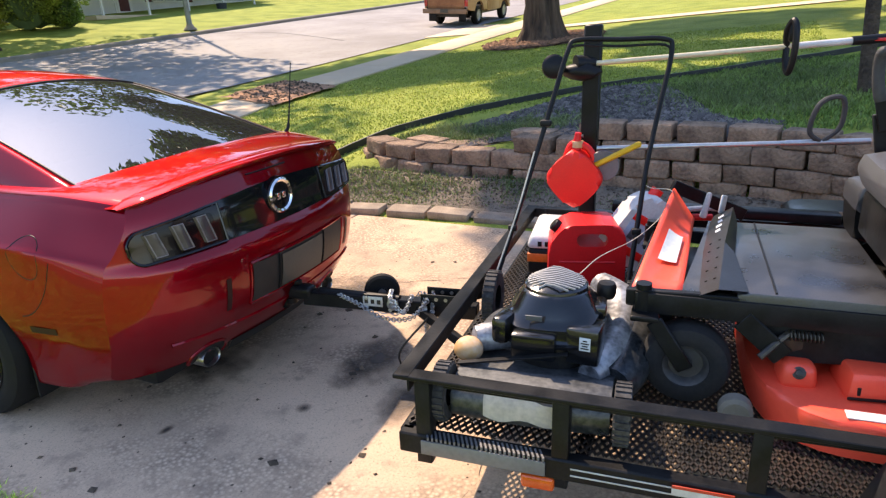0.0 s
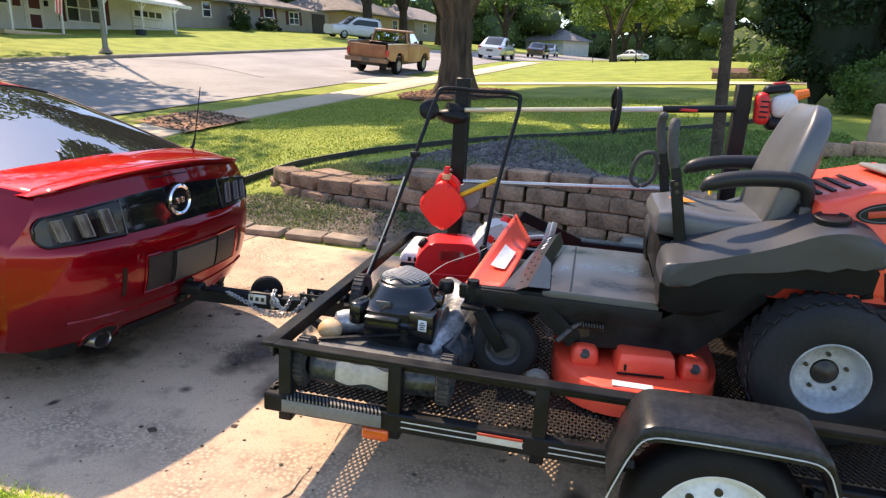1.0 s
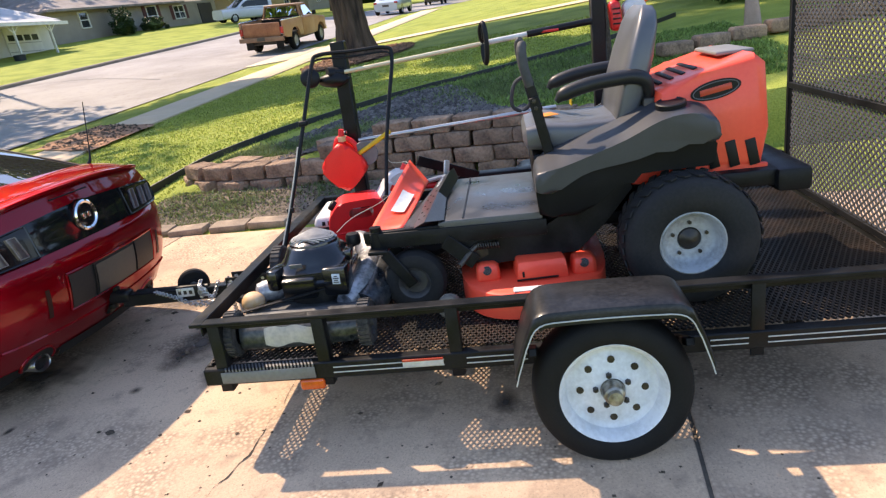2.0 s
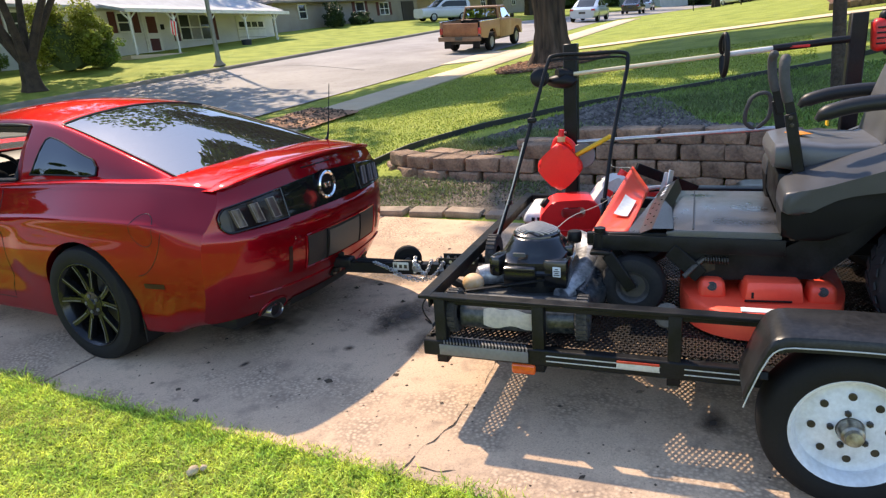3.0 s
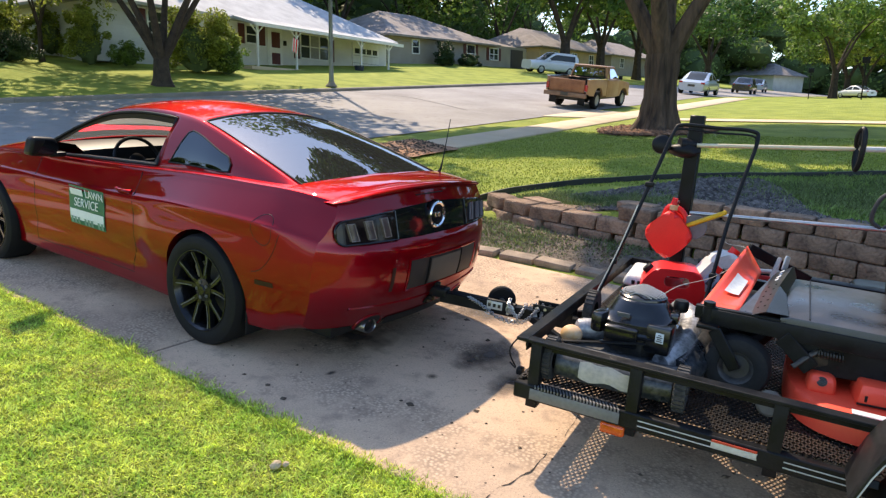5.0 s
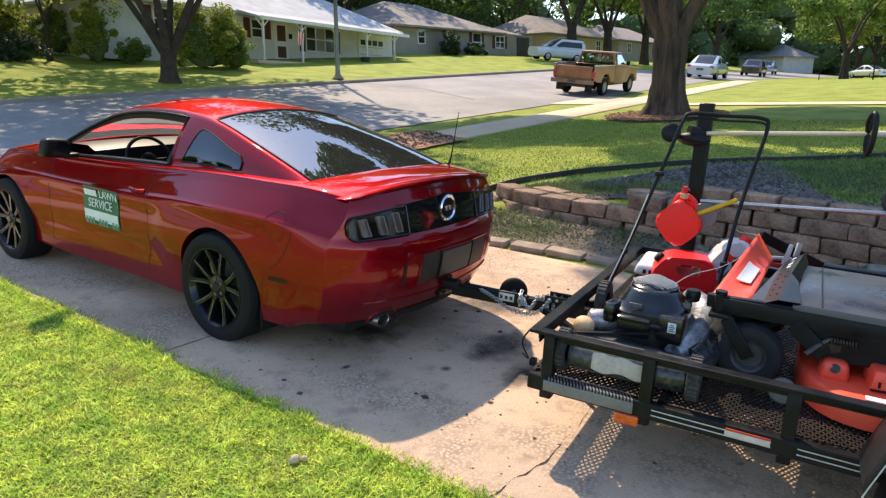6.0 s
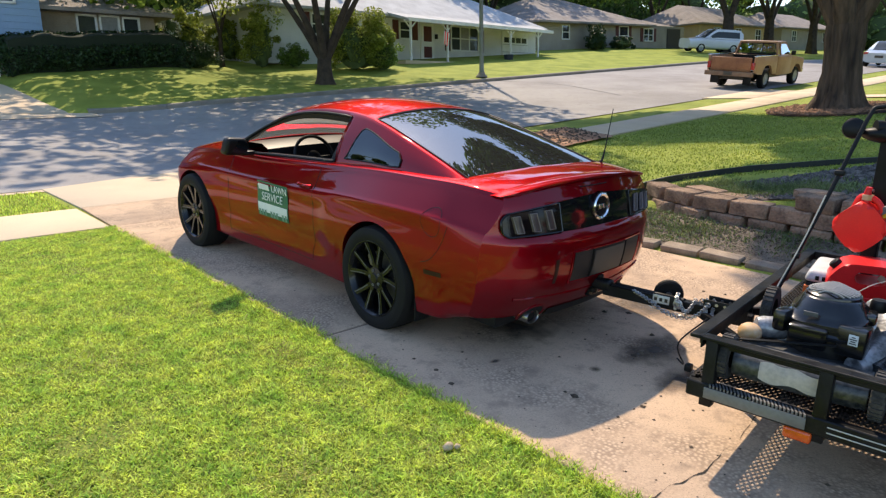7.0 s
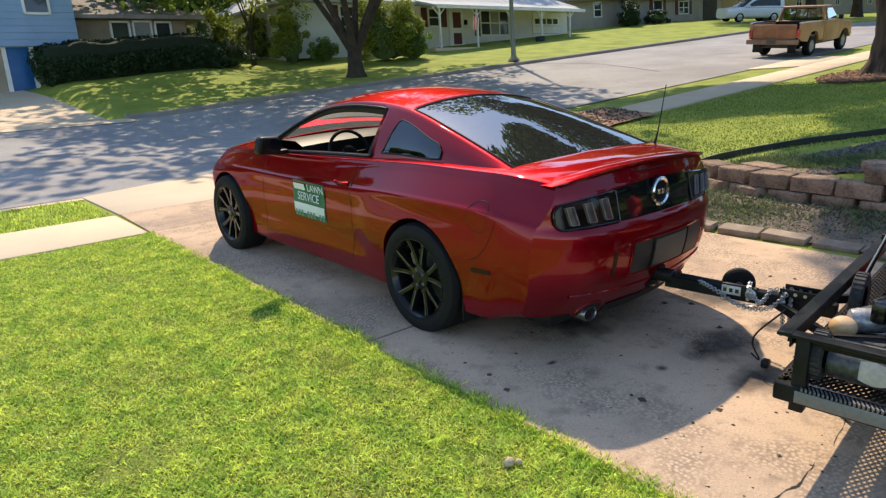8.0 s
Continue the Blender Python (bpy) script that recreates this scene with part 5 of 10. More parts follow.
galv = mat("grey_tread_plate", (0.20, 0.20, 0.20), 0.5, 0.3, color2=(0.09, 0.09, 0.085), scale=7, fine=60, bump=0.3, height=0.002)
amber = mat("amber_lens", srgb(224, 92, 18), 0.25, 0, color2=srgb(170, 58, 10), scale=12, bump=0.05, coat=0.6)
silver_mark = mat("silver_marker_tape", srgb(206, 208, 204), 0.35, 0.2, color2=srgb(150, 150, 145), scale=14, bump=0.03)
red_mark = mat("red_marker_tape", srgb(196, 66, 40), 0.4, 0, color2=srgb(150, 50, 30), scale=14, bump=0.03)
zinc = mat("zinc_chain", (0.5, 0.5, 0.49), 0.35, 0.9, color2=(0.3, 0.28, 0.25), scale=30, bump=0.05)
axle_grease = mat("greasy_hub", (0.03, 0.028, 0.025), 0.35, 0.4, color2=(0.10, 0.08, 0.05), scale=20, bump=0.1)
stripe = mat("pale_pinstripe", srgb(196, 196, 190), 0.5, color2=srgb(140, 138, 132), scale=9, bump=0.02)


def expanded(bm, x0, x1, y0, y1, plane, cell=0.023, pitch=0.0125, w=0.0033, t=0.008):
    """Diamond strands over a panel; plane maps (x, y, height) to a place."""
    ny, nx = int((y1 - y0) / pitch), int((x1 - x0) / cell)
    for j in range(ny):
        for i in range(nx):
            a = (x0 + i * cell, y0 + (j + (1.0 if (i + j) % 2 else 0.0)) * pitch)
            b = (x0 + (i + 1) * cell, y0 + (j + (1.0 if (i + j + 1) % 2 else 0.0)) * pitch)
            ya, yb = (a[1], b[1])
            dx, dy = b[0] - a[0], yb - ya
            q = math.hypot(dx, dy)
            nx_, ny_ = -dy / q * w, dx / q * w
            lo = [bm.verts.new(plane(px, py, 0)) for px, py in ((a[0] - nx_, ya - ny_), (b[0] - nx_, yb - ny_), (b[0] + nx_, yb + ny_), (a[0] + nx_, ya + ny_))]
            hi = [bm.verts.new(plane(px, py, t)) for px, py in ((a[0] - nx_, ya - ny_), (b[0] - nx_, yb - ny_), (b[0] + nx_, yb + ny_), (a[0] + nx_, ya + ny_))]
            bm.faces.new(hi)
            bm.faces.new((lo[0], lo[1], hi[1], hi[0]))
            bm.faces.new((lo[2], lo[3], hi[3], hi[2]))


def bar(bm, a, b, w, h, bevel=0.003):
    """A square bar from a to b, w wide and h high."""
    a, b = Vector(a), Vector(b)
    d = b - a
    q = d.to_track_quat("Y", "Z").to_matrix()
    return box(bm, (a + b) / 2, (w, d.length, h), bevel, q, 1)


FLOOR = 0.39
trailer = thing("utility_trailer", TR, "black steel single-axle utility trailer with mesh floor and ramp gate", "trailer")
W2, LEN, RAIL = 0.985, 3.05, 0.598
for nm, a, b in (("top_rail", (-W2, -0.040, RAIL - 0.014), (-W2, -LEN, RAIL - 0.014)), ("top_rail", (W2, -0.040, RAIL - 0.014), (W2, -LEN, RAIL - 0.014)),
                 ("front_rail", (-W2 - 0.028, -0.040, RAIL - 0.013), (W2 + 0.028, -0.040, RAIL - 0.013))):
    bm = BM()
    a, b = Vector(a), Vector(b)
    bar(bm, a, b, 0.056, 0.016)
    d = Vector((0, 0, -0.022))
    side_ = Vector((0.024 if a.x < 0 else -0.024, 0, 0)) if nm == "top_rail" else Vector((0, -0.024, 0))
    bar(bm, a + d + side_, b + d + side_, 0.007, 0.045, 0.001)
    part(nm, bm, steel_black, trailer)
for a, b in (((-W2, -0.02, 0.345), (-W2, -LEN, 0.345)), ((W2, -0.02, 0.345), (W2, -LEN, 0.345)), ((-W2, -0.04, 0.345), (W2, -0.04, 0.345)), ((-W2, -LEN, 0.345), (W2, -LEN, 0.345))):
    bm = BM()
    bar(bm, a, b, 0.05, 0.075, 0.006)
    part("frame_beam", bm, steel_black, trailer)
for k in range(4):
    bm = BM()
    y = -0.6 * (k + 1)
    bar(bm, (-W2, y, 0.345), (W2, y, 0.345), 0.04, 0.05)
    part("cross_member", bm, steel_black, trailer)
for sx in (-1, 1):
    for y in (-0.105, -0.540, -1.080, -2.225, -3.02):
        bm = BM()
        box(bm, (sx * (W2 + 0.012), y, 0.43), (0.012, 0.050, 0.31), 0.003)
        box(bm, (sx * (W2 - 0.012), y - 0.022, 0.43), (0.045, 0.008, 0.31), 0.002)
        part("post", bm, steel_black, trailer)
# two pale lines along the lower beams, and the marker tape
for sx in (-1, 1):
    for z in (0.335, 0.358):
        for y0, y1 in ((-0.575, -1.03), (-1.12, -1.36), (-2.05, -2.19), (-2.26, -2.98)):
            bm = BM()
            bar(bm, (sx * (W2 + 0.0265), y0, z), (sx * (W2 + 0.0265), y1, z), 0.002, 0.0045, 0.0)
            part("pinstripe", bm, stripe, trailer)
    bm = BM()
    box(bm, (sx * (W2 + 0.031), -0.945, 0.352), (0.004, 0.165, 0.024), 0.001)
    tape = part("marker_tape", bm, silver_mark, trailer, "silver and red marker strip")
    bm = BM()
    box(bm, (sx * (W2 + 0.033), -0.945, 0.367), (0.004, 0.165, 0.010), 0.001)
    part("red_band", bm, red_mark, tape)
    bm = BM()
    box(bm, (sx * (W2 + 0.032), -0.30, 0.345), (0.006, 0.40, 0.05), 0.002)
    plate = part("side_plate", bm, galv, trailer, "bare grey tread plate")
    for k in range(26):
        bm = BM()
        box(bm, (sx * (W2 + 0.012), -0.115 - k * 0.0148, 0.378), (0.046, 0.006, 0.012), 0.0, rotm("Z", 25))
        part("tread_tooth", bm, galv, plate, smooth=False)
    bm = BM()
    box(bm, (sx * (W2 + 0.005), -0.475, 0.285), (0.05, 0.105, 0.05), 0.012, None, 3)
    part("side_marker", bm, amber, trailer, "amber side marker lamp")
bm = BM()
expanded(bm, -W2 + 0.02, W2 - 0.02, -LEN + 0.03, -0.03, lambda x, y, h: (x, y, FLOOR - 0.005 + h))
tagged(part("mesh_floor", bm, mesh_steel, trailer, smooth=False), "black expanded-metal floor", kind="stuff")
# ramp gate, standing upright behind
bm = BM()
for a, b in (((-0.95, -3.07, 0.40), (-0.95, -3.07, 1.60)), ((0.95, -3.07, 0.40), (0.95, -3.07, 1.60)), ((-0.95, -3.07, 1.60), (0.95, -3.07, 1.60)), ((-0.95, -3.07, 0.41), (0.95, -3.07, 0.41)), ((-0.95, -3.07, 1.0), (0.95, -3.07, 1.0))):
    bar(bm, a, b, 0.035, 0.035)
gate = part("ramp_gate", bm, steel_black, trailer, "upright mesh ramp gate")
bm = BM()
expanded(bm, -0.93, 0.93, 0.42, 1.59, lambda x, y, h: (x, -3.075 + h, y), 0.024, 0.020, 0.0034)
tagged(part("gate_mesh", bm, mat("grey_expanded_steel", (0.16, 0.155, 0.15), 0.5, 0.5, color2=(0.07, 0.06, 0.05), scale=6, bump=0.1), gate, smooth=False), "grey expanded-metal mesh", kind="stuff")


def trailer_wheel(sx):
    m = pose(sx * 1.162, -1.655, 0.291, 0, 87.5 * sx, 0)
    bm = BM()
    prof = [(0.165, -0.075), (0.20, -0.088), (0.250, -0.085), (0.278, -0.07), (0.287, -0.045), (0.290, 0.0), (0.287, 0.045), (0.278, 0.07), (0.262, 0.083), (0.228, 0.090), (0.203, 0.086), (0.188, 0.076), (0.184, 0.07)]
    lathe(bm, prof, m, 60, False)
    w = part("wheel", bm, tyre_rubber, trailer, "black trailer tyre on a white wheel")
    bm = BM()
    lathe(bm, [(0.178, -0.06), (0.184, 0.066), (0.193, 0.076), (0.197, 0.078), (0.194, 0.082), (0.186, 0.078), (0.172, 0.052), (0.166, 0.030), (0.150, 0.022), (0.140, 0.024), (0.132, 0.030), (0.105, 0.036), (0.075, 0.046), (0.045, 0.046), (0.044, 0.02)], m, 48, False)
    rim = part("rim", bm, wheel_white, w, "white painted steel wheel")
    for k in range(8):
        a = 2 * math.pi * k / 8
        bm = BM()
        lathe(bm, [(0.0135, 0.0), (0.0135, 0.0385), (0.0, 0.0385)], m @ pose(0.116 * math.cos(a), 0.116 * math.sin(a), -0.0005), 12, False)
        part("vent_hole", bm, axle_grease, rim)
    for k in range(5):
        a = 2 * math.pi * k / 5 + 0.2
        bm = BM()
        lathe(bm, [(0.011, 0.04), (0.011, 0.058), (0.006, 0.062), (0.0, 0.062)], m @ pose(0.062 * math.cos(a), 0.062 * math.sin(a), 0), 6, False)
        part("lug_nut", bm, axle_grease, rim)
    bm = BM()
    lathe(bm, [(0.042, 0.03), (0.042, 0.07), (0.036, 0.095), (0.028, 0.10), (0.026, 0.118), (0.0, 0.122)], m, 24, False)
    part("hub_cap", bm, mat("greasy_steel_cap", (0.42, 0.40, 0.34), 0.35, 0.7, color2=(0.12, 0.10, 0.08), scale=25, amount=0.9, bump=0.1), rim)
    # fender with sloping ends
    bm = BM()
    half = [(0.345, 0.41), (0.334, 0.45), (0.300, 0.550), (0.276, 0.604), (0.264, 0.622), (0.248, 0.635), (0.228, 0.643), (0.20, 0.647), (0.10, 0.650)]
    pts = [(-a, b) for a, b in half] + [(0.0, 0.651)] + half[::-1]
    rows = []
    for x, dz in ((1.020, 0.0), (1.250, 0.0), (1.265, -0.006), (1.272, -0.022), (1.272, -0.055)):
        k = 1 + dz * 0.6
        rows.append([(sx * x, -1.655 + a * k, b + dz if abs(a) < 0.25 else b + dz * 0.5 ) for a, b in pts])
    grid(bm, rows)
    f = part("fender", bm, mat("dusty_black_fender", (0.009, 0.0092, 0.0098), 0.3, color2=(0.040, 0.040, 0.040), scale=5, fine=70, amount=0.7, bump=0.2, height=0.0015, spec=0.3) if "dusty_black_fender" not in bpy.data.materials else bpy.data.materials["dusty_black_fender"], trailer, "black steel fender with a pale edge line")
    bm = BM()
    tube(bm, [Vector((sx * 1.2735, -1.655 + a * 0.985, b - 0.040)) for a, b in pts], 0.0028, 5)
    part("edge_line", bm, stripe, f)
    for y in (-1.38, -1.93):
        bm = BM()
        bar(bm, (sx * 0.99, y, 0.37), (sx * 1.2, y, 0.46), 0.03, 0.03)
        part("fender_brace", bm, steel_black, f)


for sx in (-1, 1):
    trailer_wheel(sx)
bm = BM()
bar(bm, (-1.12, -1.655, 0.30), (1.12, -1.655, 0.30), 0.05, 0.05)
part("axle", bm, steel_black, trailer)
# tongue, coupler, jack and chains
inv = TR.inverted()
hitch = inv @ Vector((0.03, -1.02, 0.37))
bm = BM()
ta, tb = Vector((0.0, 0.0, 0.36)), Vector((hitch.x, hitch.y - 0.10, 0.365))
bar(bm, ta, tb, 0.064, 0.07, 0.005)
bar(bm, (-0.30, -0.02, 0.345), (-0.02, 0.30, 0.35), 0.03, 0.045, 0.003)
bar(bm, (0.30, -0.02, 0.345), (0.0, 0.30, 0.35), 0.03, 0.045, 0.003)
part("tongue", bm, steel_black, trailer)
# slotted channel over the tongue, with its row of holes
bm = BM()
for s in (-1, 1):
    box(bm, (s * 0.045 - 0.005, 0.14, 0.415), (0.006, 0.24, 0.055), 0.001, rotm("Z", 3))
box(bm, (-0.005, 0.14, 0.392), (0.09, 0.24, 0.006), 0.001, rotm("Z", 3))
chan = part("slotted_channel", bm, steel_black, trailer)
for s in (-1, 1):
    for k in range(5):
        bm = BM()
        lathe(bm, [(0.009, -0.0045), (0.009, 0.0045)], pose(s * 0.045 - 0.005 - 0.003 * (k - 2), 0.05 + 0.045 * k, 0.42, 0, 90, 3), 10)
        part("slot_hole", bm, zinc, chan)
# jack bracket plates with bolts
bm = BM()
box(bm, (-0.062, 0.47, 0.375), (0.010, 0.16, 0.085), 0.004, rotm("Z", 3))
brk = part("jack_bracket", bm, steel_black, trailer)
for dy, dz in ((0.06, 0.025), (-0.06, 0.025), (0.06, -0.025), (-0.06, -0.025)):
    bm = BM()
    lathe(bm, [(0.010, 0.0), (0.010, 0.010), (0.0, 0.012)], pose(-0.067, 0.47 + dy, 0.375 + dz, 0, -90, 3), 6, False)
    part("bolt", bm, zinc, brk)
bm = BM()
lathe(bm, [(0.026, 0.0), (0.028, 0.012), (0.016, 0.016), (0.012, 0.010), (0.0, 0.010)], pose(-0.068, 0.395, 0.38, 0, -90, 3), 18, False)
part("winch_gear", bm, zinc, brk, "bare steel gear disc")
# drawbar under the bumper
bm = BM()
box(bm, (hitch.x, hitch.y + 0.14, 0.325), (0.055, 0.30, 0.055), 0.006)
lathe(bm, [(0.03, 0.325), (0.03, 0.352), (0.014, 0.356), (0.014, 0.375), (0.025, 0.385), (0.02, 0.405), (0.0, 0.41)], pose(hitch.x, hitch.y - 0.02, 0), 18, False)
part("drawbar", bm, steel_black, trailer)
bm = BM()
box(bm, hitch + Vector((0, -0.04, 0.02)), (0.075, 0.22, 0.07), 0.02, None, 3)
box(bm, hitch + Vector((0, -0.02, 0.065)), (0.03, 0.13, 0.03), 0.008)
part("coupler", bm, steel_black, trailer)
jk = inv @ Vector((0.19, -1.46, 0.365))
bm = BM()
tube(bm, [jk + Vector((-0.09, -0.14, 0.02)), jk + Vector((-0.09, 0.28, 0.02))], 0.026, 14)
tube(bm, [jk + Vector((-0.05, 0, 0)), jk + Vector((0.05, 0, 0))], 0.012, 8)
part("jack", bm, steel_black, trailer)
bm = BM()
lathe(bm, [(0.0, -0.028), (0.03, -0.028), (0.03, -0.022), (0.075, -0.026), (0.086, -0.016), (0.088, 0.0), (0.086, 0.016), (0.075, 0.026), (0.03, 0.022), (0.03, 0.028), (0.0, 0.028)], Matrix.Translation(jk + Vector((0.0, -0.01, 0.02))) @ pose(0, 0, 0, 0, 90, 25), 30, False)
jw = part("jack_wheel", bm, tyre_rubber, trailer, "small black jack wheel")
bm = BM()
lathe(bm, [(0.02, -0.031), (0.02, 0.031)], Matrix.Translation(jk + Vector((0.0, -0.01, 0.02))) @ pose(0, 0, 0, 0, 90, 25), 14)
part("wheel_hub", bm, zinc, jw)
bm = BM()
mm = Matrix.Translation(inv @ Vector((0.10, -1.40, 0.385)))
box(bm, (-0.068, 0.50, 0.382), (0.006, 0.10, 0.05), 0.002, rotm("Z", 3))
part("maker_plate", bm, silver_mark, trailer, "silver plate with unreadable print")
bm = BM()
for i in range(3):
    box(bm, (-0.0725, 0.532 - i * 0.032, 0.382), (0.003, 0.018, 0.022), 0.001, rotm("Z", 3))
part("print_bar", bm, axle_grease, trailer)
for cn, P in enumerate((((-0.07, 0.22, 0.42), (-0.09, 0.30, 0.33), (-0.085, 0.44, 0.31), (-0.08, 0.58, 0.37), (-0.07, 0.68, 0.40)), ((-0.03, 0.25, 0.44), (-0.075, 0.235, 0.38), (-0.085, 0.225, 0.29), (-0.085, 0.22, 0.20)), ((-0.02, 0.21, 0.44), (-0.07, 0.20, 0.37), (-0.075, 0.195, 0.30), (-0.07, 0.19, 0.24)), ((-0.06, 0.30, 0.43), (-0.085, 0.34, 0.35), (-0.08, 0.40, 0.41), (-0.02, 0.42, 0.43)), ((0.05, 0.30, 0.40), (0.10, 0.45, 0.25), (0.0, 0.80, 0.36)))):
    pts = curve_pts(P, 10)
    bm = BM()
    for i, (p, q) in enumerate(zip(pts, pts[1:])):
        t = (q - p).normalized()
        s = t.cross(Vector((0.3, 0.2, 1))).normalized()
        u = s if i % 2 else t.cross(s)
        c = (p + q) / 2
        L = (q - p).length * 0.75
        ring = [c + t * (L * math.cos(a)) + u * (0.010 * math.sin(a)) for a in np.linspace(0, 2 * math.pi, 11)]
        tube(bm, ring, 0.0032, 5, False)
    part("safety_chain", bm, zinc, trailer, "galvanised safety chain")
bm = BM()
tube(bm, curve_pts([(-0.12, 0.2, 0.36), (-0.20, 0.32, 0.20), (-0.14, 0.30, 0.06), (-0.08, 0.36, 0.055)], 6), 0.005, 6)
box(bm, (-0.16, 0.26, 0.055), (0.05, 0.04, 0.045), 0.01)
part("wiring_plug", bm, black_plastic, trailer)
# posts of the tool rack on the right rail
for x, y, foot, top in ((W2 - 0.165, -0.375, FLOOR, 1.585), (W2, -1.95, 0.60, 1.65)):
    bm = BM()
    bar(bm, (x, y, foot), (x, y, top), 0.085, 0.085, 0.006)
    part("rack_post", bm, steel_black, trailer, "black square tool rack post")
bm = BM()
box(bm, (W2 - 0.05, -1.05, 0.64), (0.10, 1.1, 0.05), 0.01)
part("rack_tray", bm, steel_black, trailer)
bm = BM()
bar(bm, (0.55, -0.80, 0.86), (0.72, -1.14, 0.69), 0.03, 0.06, 0.004)
part("latch_arm", bm, steel_black, trailer)

# ---- the zero-turn riding mower, strapped on the trailer ----
orange = mat("orange_mower_paint", srgb(255, 86, 56), 0.4, 0, color2=srgb(246, 72, 46), scale=5, fine=60, amount=0.6, bump=0.08, coat=0.25, rough2=0.55)
# pod plastic in two tones: shaded lower side near black, lit top paler
pod_shade = mat("shaded_pod_plastic", (0.006, 0.006, 0.0065), 0.42, 0, color2=(0.012, 0.012, 0.012), scale=5, fine=260, amount=0.6, bump=0.25, height=0.0015, spec=0.12)
pod_lit_satin = mat("satin_lit_pod_shell", (0.034, 0.036, 0.041), 0.4, color2=(0.055, 0.057, 0.062), scale=6, fine=260, bump=0.2, height=0.0008, spec=0.5)
armrest_foam = mat("moulded_armrest_foam", (0.010, 0.010, 0.011), 0.45, color2=(0.024, 0.024, 0.025), scale=9, fine=280, bump=0.3, height=0.0012, spec=0.4)
lever_foam = mat("grey_rubber_grip", (0.06, 0.06, 0.058), 0.7, color2=(0.022, 0.022, 0.022), scale=14, bump=0.3)
toe_plate = mat("dark_toe_plate", (0.013, 0.014, 0.016), 0.3, 0, color2=(0.03, 0.031, 0.034), scale=9, fine=120, amount=0.7, bump=0.3, height=0.0015, spec=0.8)
vinyl = mat("grey_seat_vinyl", (0.088, 0.091, 0.098), 0.4, 0, color2=(0.05, 0.052, 0.056), scale=6, fine=300, bump=0.25, height=0.0012, spec=0.8)
tread_grey = mat("worn_grey_tread", (0.018, 0.020, 0.024), 0.26, 0.0, color2=(0.044, 0.047, 0.053), scale=7, fine=140, amount=0.8, bump=0.25, height=0.0012, rough2=0.42, spec=0.9)
turf_rubber = mat("dusty_turf_tyre", (0.007, 0.007, 0.007), 0.8, 0, color2=(0.022, 0.021, 0.019), scale=5, fine=80, amount=0.7, bump=0.3, height=0.002)
grey_wheel = mat("pale_grey_wheel", srgb(178, 182, 182), 0.45, 0.1, color2=srgb(120, 118, 112), scale=9, fine=70, amount=0.7, bump=0.08)
label_white = mat("white_warning_label", srgb(216, 220, 218), 0.5, color2=srgb(170, 176, 178), scale=20, bump=0.02)
label_grey = mat("grey_print", srgb(92, 95, 98), 0.5, bump=0.02)
strap_yellow = mat("yellow_tag", srgb(236, 190, 32), 0.5, color2=srgb(200, 150, 20), bump=0.05)

XC = -0.19                                   # middle of the mower across the trailer
zt = thing("riding_mower", TR, "orange zero-turn riding mower with grey seat on trailer", "riding mower")


def side_plate(bm, outline, x0, x1, bevel=0.012, seg=3):
    """A solid of a side outline (y, z) between two x."""
    a = [bm.verts.new((x0, y, z)) for y, z in outline]
    b = [bm.verts.new((x1, y, z)) for y, z in outline]
    n = len(a)
    fa, fb = bm.faces.new(a[::-1]), bm.faces.new(b)
    for i in range(n):
        bm.faces.new((a[i], a[(i + 1) % n], b[(i + 1) % n], b[i]))
    if bevel:
        bmesh.ops.bevel(bm, geom=list(set(fa.edges) | set(fb.edges)), offset=bevel, segments=seg, profile=0.5, affect="EDGES", clamp_overlap=True)


def rounded(pts, n=4):
    q = curve_pts([(a, b, 0) for a, b in [*pts, pts[0]]], n)[:-1]
    return [(p.x, p.y) for p in q]


